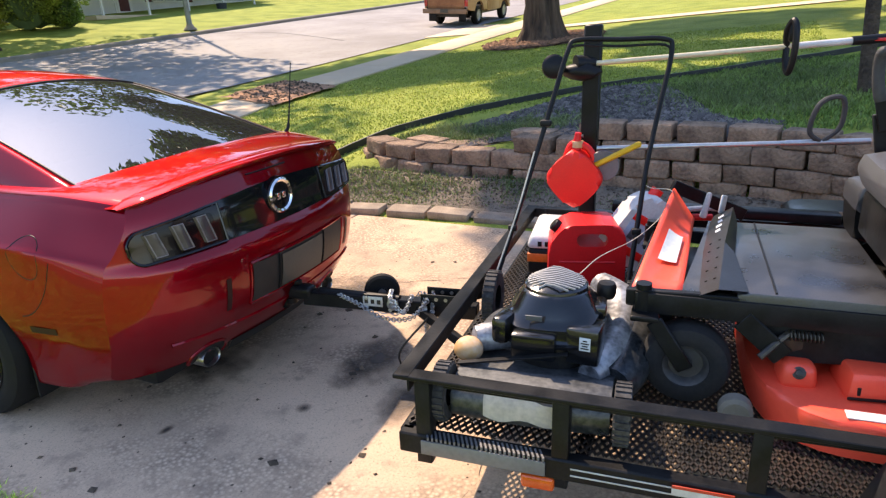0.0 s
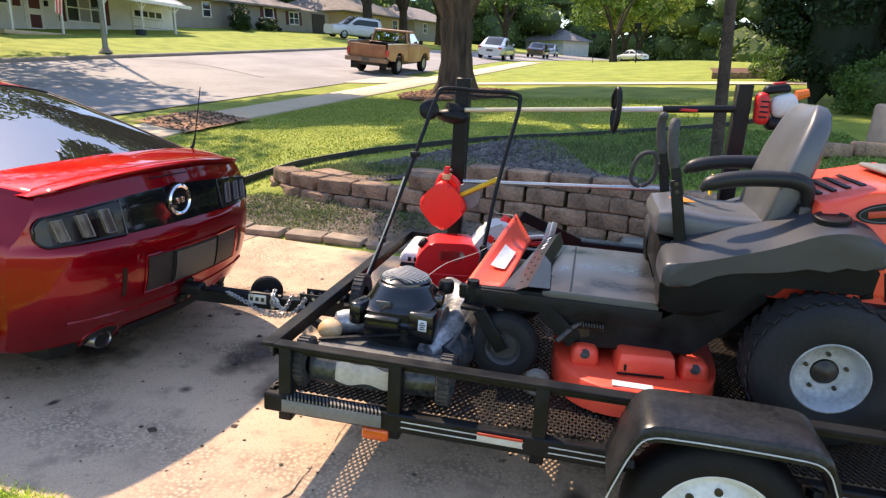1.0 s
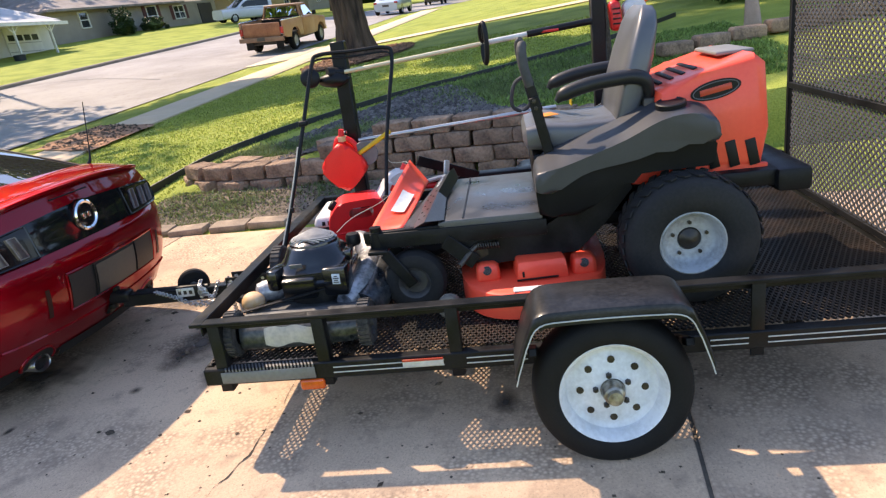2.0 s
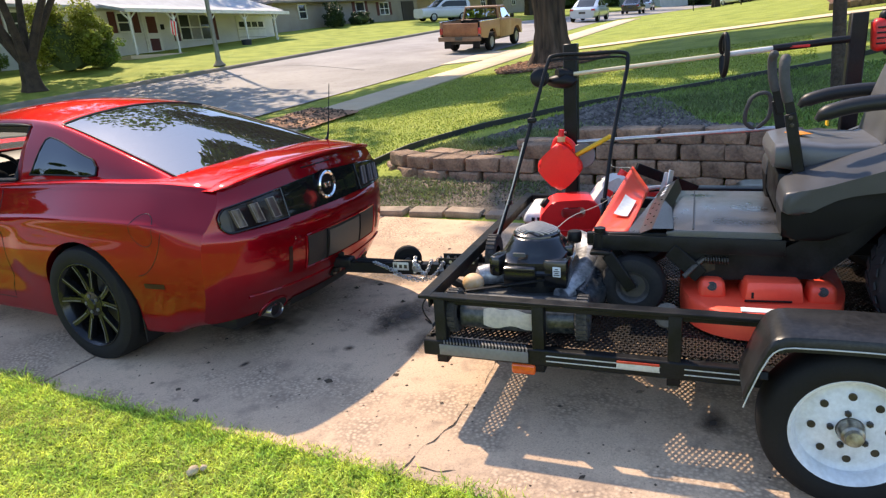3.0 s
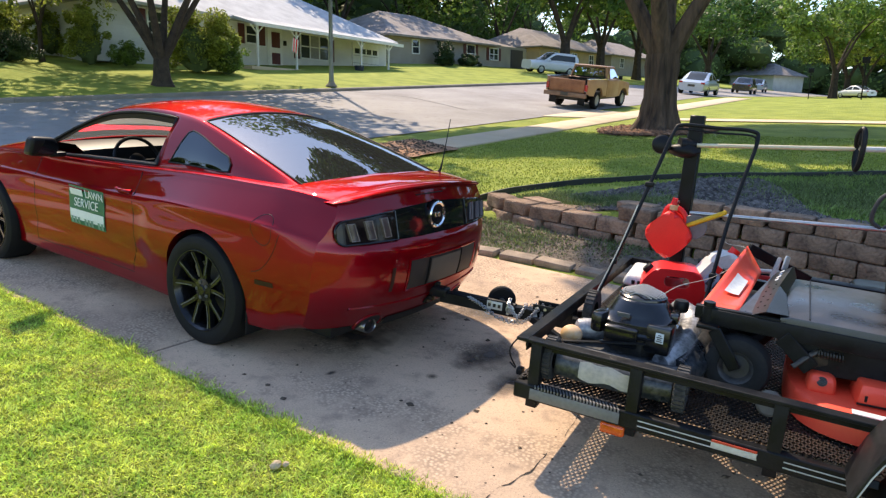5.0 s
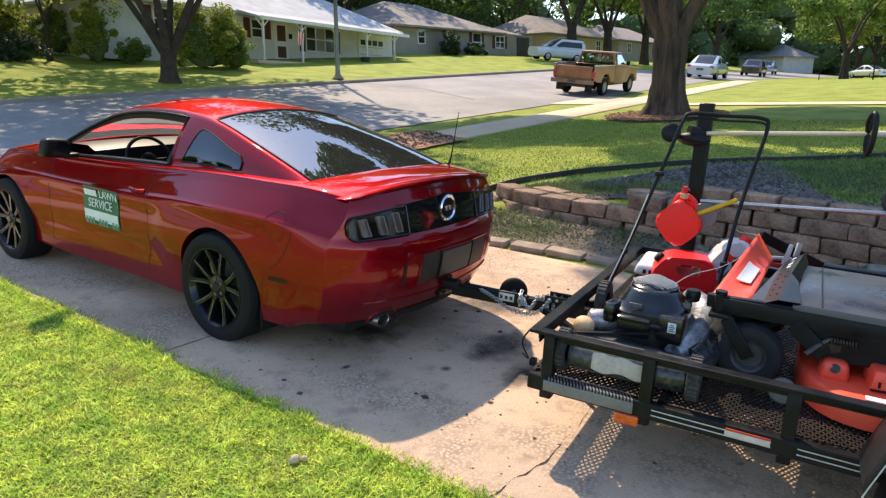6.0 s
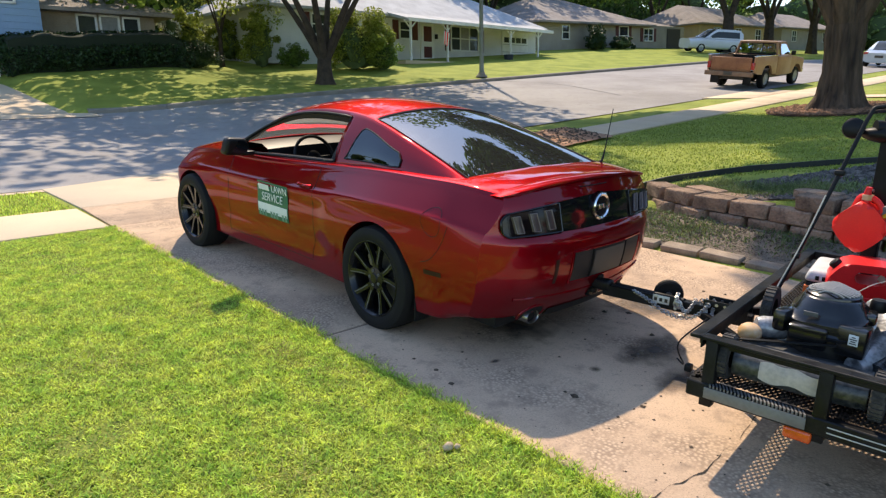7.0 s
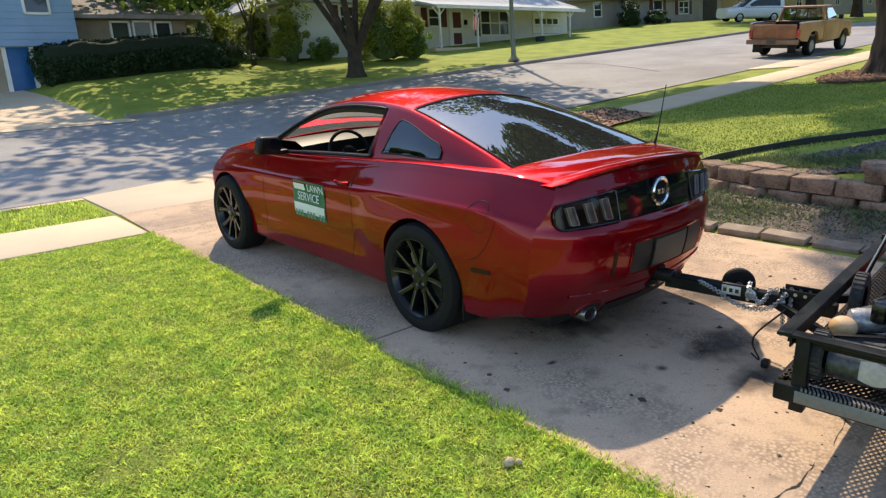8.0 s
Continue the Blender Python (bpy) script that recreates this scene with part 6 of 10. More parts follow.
for sx in (-1, 1):
    x = XC + sx * 0.475
    m = pose(x, -2.055, FLOOR + 0.272, 0, 90 * sx, 0)
    bm = BM()
    lathe(bm, [(0.125, -0.09), (0.17, -0.108), (0.235, -0.108), (0.262, -0.085), (0.272, -0.04), (0.274, 0.0), (0.272, 0.04), (0.262, 0.085), (0.235, 0.108), (0.17, 0.112), (0.135, 0.100), (0.122, 0.087)], m, 56, False)
    w = part("rear_wheel", bm, turf_rubber, zt, "wide dusty turf tyre")
    bm = BM()
    for k in range(32):
        a = 2 * math.pi * k / 32
        for s in (-1, 1):
            mm = m @ pose(0, 0, 0, 0, 0, math.degrees(a + 0.1 * s)) @ Matrix.Translation((0.2725, 0, s * 0.048))
            vs_ = box(bm, (0, 0, 0), (0.006, 0.030, 0.062), 0.0)
            bmesh.ops.transform(bm, matrix=mm @ pose(0, 0, 0, s * 24, 0, 0), verts=vs_)
    tagged(part("tread", bm, turf_rubber, w, smooth=False), kind="stuff")
    bm = BM()
    lathe(bm, [(0.116, -0.08), (0.120, 0.080), (0.127, 0.094), (0.133, 0.096), (0.127, 0.100), (0.118, 0.092), (0.107, 0.045), (0.096, 0.034), (0.075, 0.030), (0.048, 0.030), (0.046, 0.0)], m, 44, False)
    part("rim", bm, grey_wheel, w, "pale grey steel wheel")
    bm = BM()
    lathe(bm, [(0.047, 0.02), (0.044, 0.036), (0.02, 0.05), (0.0, 0.052)], m, 20, False)
    part("hub", bm, axle_grease, w)
    for k in range(5):
        a = 2 * math.pi * k / 5
        bm = BM()
        lathe(bm, [(0.008, 0.028), (0.008, 0.042), (0.0, 0.043)], m @ pose(0.07 * math.cos(a), 0.07 * math.sin(a), 0), 6, False)
        part("lug_nut", bm, axle_grease, w)
    # front caster
    xf = XC + sx * 0.365
    m = pose(xf, -0.885, FLOOR + 0.142, 0, 90 * sx, 0)
    bm = BM()
    lathe(bm, [(0.07, -0.045), (0.10, -0.06), (0.13, -0.05), (0.142, -0.02), (0.143, 0.0), (0.142, 0.02), (0.13, 0.05), (0.10, 0.06), (0.075, 0.052), (0.068, 0.04)], m, 40, False)
    w = part("caster_wheel", bm, turf_rubber, zt, "black front caster wheel")
    bm = BM()
    lathe(bm, [(0.07, 0.04), (0.075, 0.05), (0.068, 0.046), (0.055, 0.022), (0.022, 0.022), (0.02, 0.05), (0.0, 0.052)], m, 28, False)
    part("rim", bm, mat("dark_grey_wheel", (0.07, 0.068, 0.065), 0.5, 0.2, color2=(0.14, 0.13, 0.12), scale=12, bump=0.1), w)
    bm = BM()
    for s in (-1, 1):
        bar(bm, (xf + s * 0.072, -0.885, FLOOR + 0.142), (xf + s * 0.064, -0.775, FLOOR + 0.30), 0.014, 0.055, 0.004)
    box(bm, (xf, -0.745, FLOOR + 0.305), (0.15, 0.09, 0.02), 0.006)
    part("caster_fork", bm, steel_black, zt)
    bm = BM()
    tube(bm, [(xf, -0.735, FLOOR + 0.30), (xf, -0.735, FLOOR + 0.385)], 0.033, 18)
    tube(bm, [(xf, -0.735, FLOOR + 0.385), (xf, -0.735, FLOOR + 0.405)], 0.026, 18)
    bar(bm, (xf, -0.735, FLOOR + 0.355), (xf, -1.15, FLOOR + 0.34), 0.05, 0.055, 0.004)
    part("caster_arm", bm, steel_black, zt)
    # charcoal side pods with a cup holder
    outer, inner = XC + sx * 0.475, XC + sx * 0.255
    o = rounded([(-1.462, 0.80), (-1.455, 0.93), (-1.485, 1.005), (-1.60, 1.045), (-1.78, 1.10), (-1.95, 1.175), (-2.06, 1.185), (-2.165, 1.150), (-2.175, 1.06), (-2.14, 0.955), (-1.98, 0.955), (-1.84, 0.93), (-1.74, 0.86), (-1.62, 0.785)], 3)
    bm = BM()
    side_plate(bm, o, outer - sx * 0.018, inner, 0.028, 4)
    for v in bm.verts:
        v.co.z -= 0.060 * smooth(0.93, 1.02, v.co.z)
    pod = part("side_pod", bm, pod_shade, zt, "charcoal plastic side pod")
    bm = BM()
    lathe(bm, [(0.060, -0.015), (0.061, 0.006), (0.055, 0.009), (0.050, 0.003), (0.0, 0.001)], pose(XC + sx * 0.37, -2.02, 1.196, -4, 9 * sx, 0), 28, False)
    part("cup_holder", bm, black_plastic, pod)
    bm = BM()
    crown = rounded([(-1.452, 0.90), (-1.462, 0.985), (-1.53, 1.022), (-1.66, 1.066), (-1.82, 1.120), (-1.96, 1.182), (-2.07, 1.196), (-2.165, 1.168), (-2.186, 1.10), (-2.155, 1.072), (-2.0, 1.074), (-1.80, 1.012), (-1.64, 0.950), (-1.52, 0.885)], 3)
    side_plate(bm, crown, outer + sx * 0.018, inner - sx * 0.008, 0.036, 5)
    for v in bm.verts:
        v.co.z += 0.014 - 0.040 * (v.co.x - inner) / (outer - inner) * smooth(0.95, 1.05, v.co.z)
    part("pod_shell", bm, pod_lit_satin, pod, "satin charcoal upper shell coloured paler for its lit top")
    # armrest
    bm = BM()
    xa = XC + sx * 0.265
    pts = curve_pts([(xa, -1.575, 1.240), (xa, -1.61, 1.268), (xa, -1.70, 1.293), (xa, -1.82, 1.306), (xa, -1.90, 1.306), (xa, -1.945, 1.285), (xa - sx * 0.01, -1.96, 1.235), (xa - sx * 0.03, -1.965, 1.17)], 4)
    n_ = len(pts) - 1
    tube(bm, pts, [0.013 + 0.018 * smooth(0, 0.16, k / n_) - 0.011 * smooth(0.6, 0.95, k / n_) for k in range(n_ + 1)], 14)
    part("armrest", bm, armrest_foam, zt, "moulded black armrest")
    bm = BM()
    tube(bm, [(xa, -1.93, 1.285), (XC + sx * 0.16, -1.97, 1.25)], 0.014, 8)
    part("armrest_arm", bm, silver_mark, zt)
    # steering lever
    xl = XC + sx * 0.275
    bm = BM()
    bar(bm, (xl, -1.545, 0.95), (xl, -1.478, 1.27), 0.016, 0.044, 0.003)
    bar(bm, (xl - sx * 0.014, -1.50, 1.21), (xl - sx * 0.014, -1.468, 1.33), 0.012, 0.036, 0.003)
    lever = part("lever_bar", bm, steel_black, zt)
    bm = BM()
    pts = curve_pts([(xl - sx * 0.014, -1.470, 1.315), (xl - sx * 0.016, -1.452, 1.39), (xl - sx * 0.024, -1.446, 1.465), (xl - sx * 0.050, -1.455, 1.496)], 5)
    tube(bm, pts, [0.017] + [0.0205] * (len(pts) - 3) + [0.018, 0.011], 12)
    part("lever_grip", bm, lever_foam, lever, "worn grey foam grip")
    for zz_ in (1.225, 1.255):
        bm = BM()
        lathe(bm, [(0.009, 0.0), (0.009, 0.008), (0.0, 0.009)], pose(xl + sx * 0.008, -1.545 + 0.067 * (zz_ - 0.95) / 0.32, zz_, 0, 90 * sx, 0), 6, False)
        part("lever_bolt", bm, axle_grease, lever)
# seat
bm = BM()
rows = []
for y, z0, z1, w in ((-1.425, 1.065, 1.115, 0.21), (-1.44, 1.03, 1.150, 0.235), (-1.52, 1.015, 1.168, 0.245), (-1.65, 1.01, 1.148, 0.245), (-1.80, 1.01, 1.150, 0.24), (-1.90, 1.02, 1.18, 0.225)):
    row = []
    for k in range(40):
        a = 2 * math.pi * k / 40
        c, s = math.cos(a), math.sin(a)
        px = w * (abs(c) ** 0.45) * (1 if c > 0 else -1)
        pz = (z0 + z1) / 2 + (z1 - z0) / 2 * (abs(s) ** 0.5) * (1 if s > 0 else -1)
        dip = -0.018 * (1 - (px / w) ** 2) if s > 0.3 else 0
        row.append((XC + px, y, pz + dip))
    rows.append(row)
V = grid(bm, rows, True)
bm.faces.new(V[0])
bm.faces.new(V[-1][::-1])
part("seat_cushion", bm, vinyl, zt, "worn grey vinyl seat cushion")
bm = BM()
rows = []
for t, w, d in ((0.0, 0.225, 0.06), (0.05, 0.25, 0.095), (0.3, 0.262, 0.115), (0.6, 0.252, 0.11), (0.85, 0.215, 0.09), (0.96, 0.165, 0.065), (1.0, 0.12, 0.03)):
    c = Vector((XC, lerp(-1.865, -2.0, t), lerp(1.10, 1.575, t)))
    nrm, up = Vector((0, 0.96, 0.27)), None
    row = []
    for k in range(40):
        a = 2 * math.pi * k / 40
        cc, ss = math.cos(a), math.sin(a)
        px = w * (abs(cc) ** 0.5) * (1 if cc > 0 else -1)
        pd = d / 2 * (abs(ss) ** 0.6) * (1 if ss > 0 else -1) + (0.022 * (px / w) ** 2 if ss > 0 else 0)
        row.append(c + Vector((px, 0, 0)) + nrm * pd)
    rows.append(row)
V = grid(bm, rows, True)
bm.faces.new(V[0])
bm.faces.new(V[-1][::-1])
part("seat_back", bm, vinyl, zt, "grey vinyl seat back")
bm = BM()
for sx in (-0.5, 0.5):
    tube(bm, curve_pts([(XC + sx * 0.22, -1.862, 1.15), (XC + sx * 0.24, -1.885, 1.30), (XC + sx * 0.16, -1.915, 1.44)], 5), 0.004, 5)
part("seat_seam", bm, black_plastic, zt)
bm = BM()
box(bm, (XC - 0.03, -1.545, 1.157), (0.10, 0.075, 0.003), 0.001, rotm("Z", 20))
part("safety_label", bm, mat("orange_safety_label", srgb(224, 142, 40), 0.5, color2=srgb(190, 110, 30), scale=30, bump=0.02), zt)
bm = BM()
box(bm, (XC + 0.02, -1.66, 1.225), (0.05, 0.008, 0.09), 0.003, None, 1, (0.5, 1))
part("yellow_tag", bm, strap_yellow, zt, "yellow plastic tag")
bm = BM()
box(bm, (XC, -1.68, 0.93), (0.42, 0.45, 0.17), 0.02)
part("seat_base", bm, steel_black, zt)
# engine hood
bm = BM()
o = [(-1.995, 0.90), (-1.975, 1.205), (-1.985, 1.240), (-2.15, 1.295), (-2.36, 1.350), (-2.405, 1.31), (-2.425, 1.05), (-2.395, 0.885)]
side_plate(bm, o, XC - 0.33, XC + 0.33, 0.035, 4)
hood = part("engine_hood", bm, orange, zt, "orange engine hood with vent slots")
for k in range(4):
    bm = BM()
    box(bm, (XC - 0.04, -2.020 - k * 0.048, 1.2553 + k * 0.0150), (0.29, 0.019, 0.009), 0.002, rotm("X", -17.5))
    part("vent_slot", bm, black_plastic, hood)
for k in range(3):
    for sx in (-1, 1):
        bm = BM()
        box(bm, (XC + sx * 0.331, -2.195 - k * 0.08, 0.955), (0.006, 0.042, 0.112), 0.003, rotm("X", -12))
        part("vent_slot", bm, black_plastic, hood)
bm = BM()
lathe(bm, [(0.0, 0.0), (1.0, 0.0), (1.0, 0.004), (0.0, 0.004)], Matrix.Translation((XC - 0.3325, -2.205, 1.225)) @ pose(0, 0, 0, -10, 0, 0) @ pose(0, 0, 0, 0, -90, 0) @ Matrix.Diagonal((0.038, 0.100, 1, 1)), 32, False)
ov = part("oval_emblem", bm, black_plastic, hood, "dark oval emblem with plain marks")
bm = BM()
tube(bm, [(XC - 0.338, -2.205 + 0.090 * math.cos(a) * math.cos(0.17) + 0.030 * math.sin(a) * math.sin(0.17), 1.225 + 0.030 * math.sin(a) - 0.090 * math.cos(a) * 0.17) for a in np.linspace(0, 2 * math.pi, 33)], 0.0022, 5, False)
part("emblem_rim", bm, label_grey, ov)
bm = BM()
box(bm, (XC - 0.338, -2.205, 1.225), (0.003, 0.125, 0.024), 0.001, rotm("X", -10))
part("emblem_bar", bm, red_mark, ov, "plain red bar")
bm = BM()
box(bm, (XC, -2.33, 1.348), (0.34, 0.16, 0.02), 0.012)
part("hood_cap", bm, mat("grey_hood_cap", (0.22, 0.22, 0.21), 0.55, color2=(0.14, 0.14, 0.13), bump=0.15), hood)
bm = BM()
box(bm, (XC, -1.965, 1.08), (0.56, 0.07, 0.27), 0.01)
part("engine_block", bm, axle_grease, zt)
bm = BM()
box(bm, (XC, -2.50, 0.84), (0.82, 0.14, 0.10), 0.02)
box(bm, (XC, -2.28, 0.85), (0.76, 0.40, 0.07), 0.01)
part("rear_bumper", bm, steel_black, zt)
for sx in (-1, 1):
    bm = BM()
    side_plate(bm, [(-1.86, 0.86), (-1.90, 0.91), (-2.0, 0.935), (-2.42, 0.90), (-2.42, 0.84), (-1.95, 0.86)], XC + sx * 0.30, XC + sx * 0.325, 0.004, 1)
    part("frame_plate", bm, orange, zt)
bm = BM()
box(bm, (XC, -1.55, 0.70), (0.5, 1.5, 0.06), 0.01)
box(bm, (XC, -2.05, 0.66), (0.74, 0.07, 0.07), 0.01)
part("chassis", bm, steel_black, zt)
# foot platform, angled tread and orange apron
bm = BM()
side_plate(bm, [(-1.02, 0.70), (-1.02, 0.79), (-1.06, 0.80), (-1.475, 0.80), (-1.475, 0.70)], XC - 0.385, XC + 0.40, 0.006, 2)
plat = part("foot_platform", bm, tread_grey, zt, "worn black foot platform")
bm = BM()
box(bm, (XC - 0.388, -1.10, 0.735), (0.012, 0.78, 0.07), 0.003)
part("platform_edge", bm, steel_black, plat)
bm = BM()
bar(bm, (XC - 0.375, -1.13, 0.802), (XC + 0.39, -1.13, 0.802), 0.006, 0.005, 0.0)
part("platform_seam", bm, black_plastic, plat)
bm = BM()
grid(bm, [[(x, -0.845 - 0.055 * k, z0), (x, -0.905 - 0.055 * k, z0 + 0.004), (x, -0.918 - 0.055 * k, z0 + 0.010)] for k, (x, z0) in enumerate(((-0.575, 0.770), (-0.2, 0.785), (0.20, 0.800)))])
part("toe_gutter", bm, tread_grey, zt)
bm = BM()
TREAD = [[(-0.575, -0.905, 0.776), (-0.575, -0.962, 0.803), (-0.575, -1.05, 0.804)], [(-0.2, -0.925, 0.796), (-0.2, -0.995, 0.842), (-0.2, -1.03, 0.806)], [(0.12, -0.955, 0.812), (0.12, -1.035, 0.872), (0.12, -1.06, 0.806)], [(0.215, -0.975, 0.818), (0.215, -1.045, 0.862), (0.215, -1.065, 0.806)]]
grid(bm, TREAD)
tp = part("angled_tread", bm, toe_plate, zt, "dark angled toe plate with grip holes")


def on_toe(u, v, off=0.002):
    """A place on the sloping face of the toe plate: u across the mower, v up the face."""
    k = min(2, int(u * 3))
    w = u * 3 - k
    low, top = lerp(Vector(TREAD[k][0]), Vector(TREAD[k + 1][0]), w), lerp(Vector(TREAD[k][1]), Vector(TREAD[k + 1][1]), w)
    return lerp(low, top, v) + Vector((0, 0.4, 0.9)) * off


for k in range(5):
    for v in (0.3, 0.72):
        bm = BM()
        p = on_toe(0.08 + 0.075 * k, v, 0.0015)
        lathe(bm, [(0.005, 0.0), (0.005, 0.002), (0.0, 0.0022)], Matrix.Translation(p) @ pose(0, 0, 0, -32, 0, 0), 8, False)
        part("grip_hole", bm, black_plastic, tp)
for k, q in enumerate((0.020, 0.024, 0.018, 0.022)):
    bm = BM()
    box(bm, on_toe(0.50 + 0.055 * k, 0.52, 0.002), (0.024, q, 0.002), 0.0, rotm("X", -36))
    part("lettering_bar", bm, label_white, tp)
bm = BM()
bar(bm, (0.215, -1.00, 0.83), (0.235, -1.01, 0.905), 0.010, 0.050, 0.004)
part("toe_tab", bm, silver_mark, tp, "pale bent tab")


def patch(corners, n=8, bulge=0.0, lift=0.0):
    a, b, c, d = [Vector(p) for p in corners]
    nrm = (b - a).cross(d - a).normalized()
    return [[lerp(lerp(a, b, i / n), lerp(d, c, i / n), j / n) + nrm * (bulge * math.sin(math.pi * i / n) * math.sin(math.pi * j / n) + lift) for i in range(n + 1)] for j in range(n + 1)]


AP = ((-0.545, -0.69, 0.758), (0.22, -0.81, 0.93), (0.22, -0.90, 0.80), (-0.545, -0.855, 0.772))
bm = BM()
grid(bm, patch(AP, 8, 0.02))
apron = part("front_apron", bm, orange, zt, "orange sloping front apron with a label")
sol = apron.modifiers.new("thick", "SOLIDIFY")
sol.thickness = 0.008
bm = BM()
A, B, C, D = [Vector(p) for p in AP]
sub = lambda u, v: lerp(lerp(A, B, u), lerp(D, C, u), v)
nn = (B - A).cross(D - A).normalized()
grid(bm, [[sub(u, v) + nn * (0.003 + 0.02 * math.sin(math.pi * u) * math.sin(math.pi * v)) for u in np.linspace(0.30, 0.62, 6)] for v in np.linspace(0.30, 0.75, 5)])
grid(bm, [[sub(u, v) - nn * (0.012 - 0.02 * math.sin(math.pi * u) * math.sin(math.pi * v)) for u in np.linspace(0.30, 0.62, 6)] for v in np.linspace(0.30, 0.75, 5)])
part("apron_label", bm, label_white, apron, "white warning label")
bm = BM()
bar(bm, (-0.56, -0.68, 0.748), (-0.56, -1.05, 0.755), 0.03, 0.055, 0.004)
bar(bm, (-0.56, -0.70, 0.735), (0.2, -0.76, 0.735), 0.04, 0.05, 0.004)
part("front_frame", bm, steel_black, zt)
# black skirts hanging under the platform and the pods
for sx in (-1, 1):
    bm = BM()
    side_plate(bm, [(-1.00, 0.72), (-1.475, 0.72), (-1.60, 0.80), (-1.84, 0.92), (-1.86, 0.86), (-1.74, 0.72), (-1.62, 0.60), (-1.25, 0.575), (-1.12, 0.60), (-1.05, 0.66)], XC + sx * 0.355, XC + sx * 0.372, 0.004, 1)
    part("side_skirt", bm, steel_black, zt)
    bm = BM()
    bar(bm, (XC + sx * 0.39, -1.04, 0.71), (XC + sx * 0.40, -1.17, 0.60), 0.012, 0.07, 0.003)
    part("skirt_brace", bm, steel_black, zt)
# cutting deck
bm = BM()
o = []
for k in range(40):
    a = 2 * math.pi * k / 40
    c, s = math.cos(a), math.sin(a)
    o.append((XC - 0.015 + 0.595 * (abs(c) ** 0.6) * (1 if c > 0 else -1), -1.415 + 0.335 * (abs(s) ** 0.7) * (1 if s > 0 else -1)))
slab(bm, o, 0.405, 0.520, 0.03)
deck = part("cutting_deck", bm, orange, zt, "orange cutting deck")
bm = BM()
box(bm, (XC - 0.375, -1.445, 0.562), (0.19, 0.23, 0.088), 0.012, rotm("Z", 6), 2, (0.86, 0.9))
part("belt_cover", bm, orange, deck)
bm = BM()
box(bm, (XC - 0.472, -1.432, 0.529), (0.006, 0.18, 0.008), 0.001, rotm("Z", 6))
box(bm, (XC - 0.472, -1.372, 0.545), (0.006, 0.010, 0.038), 0.001, rotm("Z", 6))
part("cover_slot", bm, black_plastic, deck)
for x, y in ((-0.375, -1.215), (-0.375, -1.635)):
    bm = BM()
    box(bm, (XC + x, y, 0.550), (0.13, 0.115, 0.085), 0.026, rotm("Z", 4), 4, (0.84, 0.84))
    cover = part("spindle_cover", bm, orange, deck)
    bm = BM()
    lathe(bm, [(0.020, 0.0), (0.020, 0.006), (0.012, 0.007), (0.011, 0.013), (0.0, 0.014)], Matrix.Translation((XC + x - 0.052, y, 0.566)) @ pose(0, 0, 0, 0, -68, 0), 14, False)
    part("spindle_bolt", bm, axle_grease, cover)
bm = BM()
bar(bm, (XC - 0.37, -1.12, 0.60), (XC - 0.36, -1.27, 0.665), 0.018, 0.05, 0.004)
bar(bm, (XC - 0.34, -1.27, 0.68), (XC - 0.33, -1.40, 0.62), 0.014, 0.04, 0.004)
for k_ in range(9):
    tube(bm, [(XC - 0.375 + 0.016 * math.cos(a_), -1.18 - 0.011 * (k_ + a_ / 6.28), 0.668 + 0.016 * math.sin(a_)) for a_ in np.linspace(0, 6.28, 9)], 0.0035, 5)
tube(bm, curve_pts([(XC - 0.42, -1.10, 0.60), (XC - 0.36, -1.2, 0.68), (XC - 0.2, -1.35, 0.66)], 5), 0.012, 8)
part("deck_linkage", bm, axle_grease, zt)
bm = BM()
box(bm, (XC - 0.562, -1.40, 0.5225), (0.045, 0.15, 0.004), 0.001)
part("deck_label", bm, label_white, deck)
bm = BM()
lathe(bm, [(0.0, -0.03), (0.04, -0.03), (0.052, -0.02), (0.052, 0.02), (0.04, 0.03), (0.0, 0.03)], pose(XC - 0.50, -1.04, 0.445, 0, 90, 0), 22, False)
part("anti_scalp_wheel", bm, mat("dusty_grey_roller", srgb(128, 122, 108), 0.8, color2=srgb(96, 90, 78), bump=0.2), deck)

# ---- the walk-behind mower, parked across the trailer's front ----
silver = mat("scuffed_aluminium", (0.46, 0.46, 0.46), 0.34, 0.5, color2=(0.06, 0.06, 0.062), scale=9, fine=50, amount=0.95, bump=0.25, rough2=0.6)
deck_dark = mat("dark_teal_deck", (0.022, 0.027, 0.031), 0.22, 0.4, color2=(0.16, 0.16, 0.155), scale=4, fine=50, amount=0.75, bump=0.12, rough2=0.5)
engine_black = mat("black_engine_shroud", (0.006, 0.006, 0.0065), 0.2, 0, color2=(0.014, 0.014, 0.014), scale=9, fine=160, bump=0.08, coat=0.4)
# pale beige that paints bright light onto the mower's front guard
sunlit_alu = mat("sunlit_guard_metal", (0.56, 0.50, 0.44), 0.5, 0.15, color2=(0.26, 0.24, 0.22), scale=7, fine=60, amount=0.7, bump=0.12, rough2=0.55)
dusty_tyre = mat("dusty_mower_tyre", (0.020, 0.019, 0.018), 0.8, color2=(0.10, 0.095, 0.085), scale=14, fine=90, amount=0.8, bump=0.3, height=0.002)
tan_plastic = mat("tan_collar_and_lit_guard", srgb(208, 160, 100), 0.6, color2=srgb(214, 204, 188), scale=9, bump=0.1)
PM = TR @ pose(-0.505, -0.410, FLOOR, 0, 0, 92)        # its front points to the trailer's left side
pm = thing("push_mower", PM, "black and silver walk-behind mower standing across the trailer", "lawn mower")
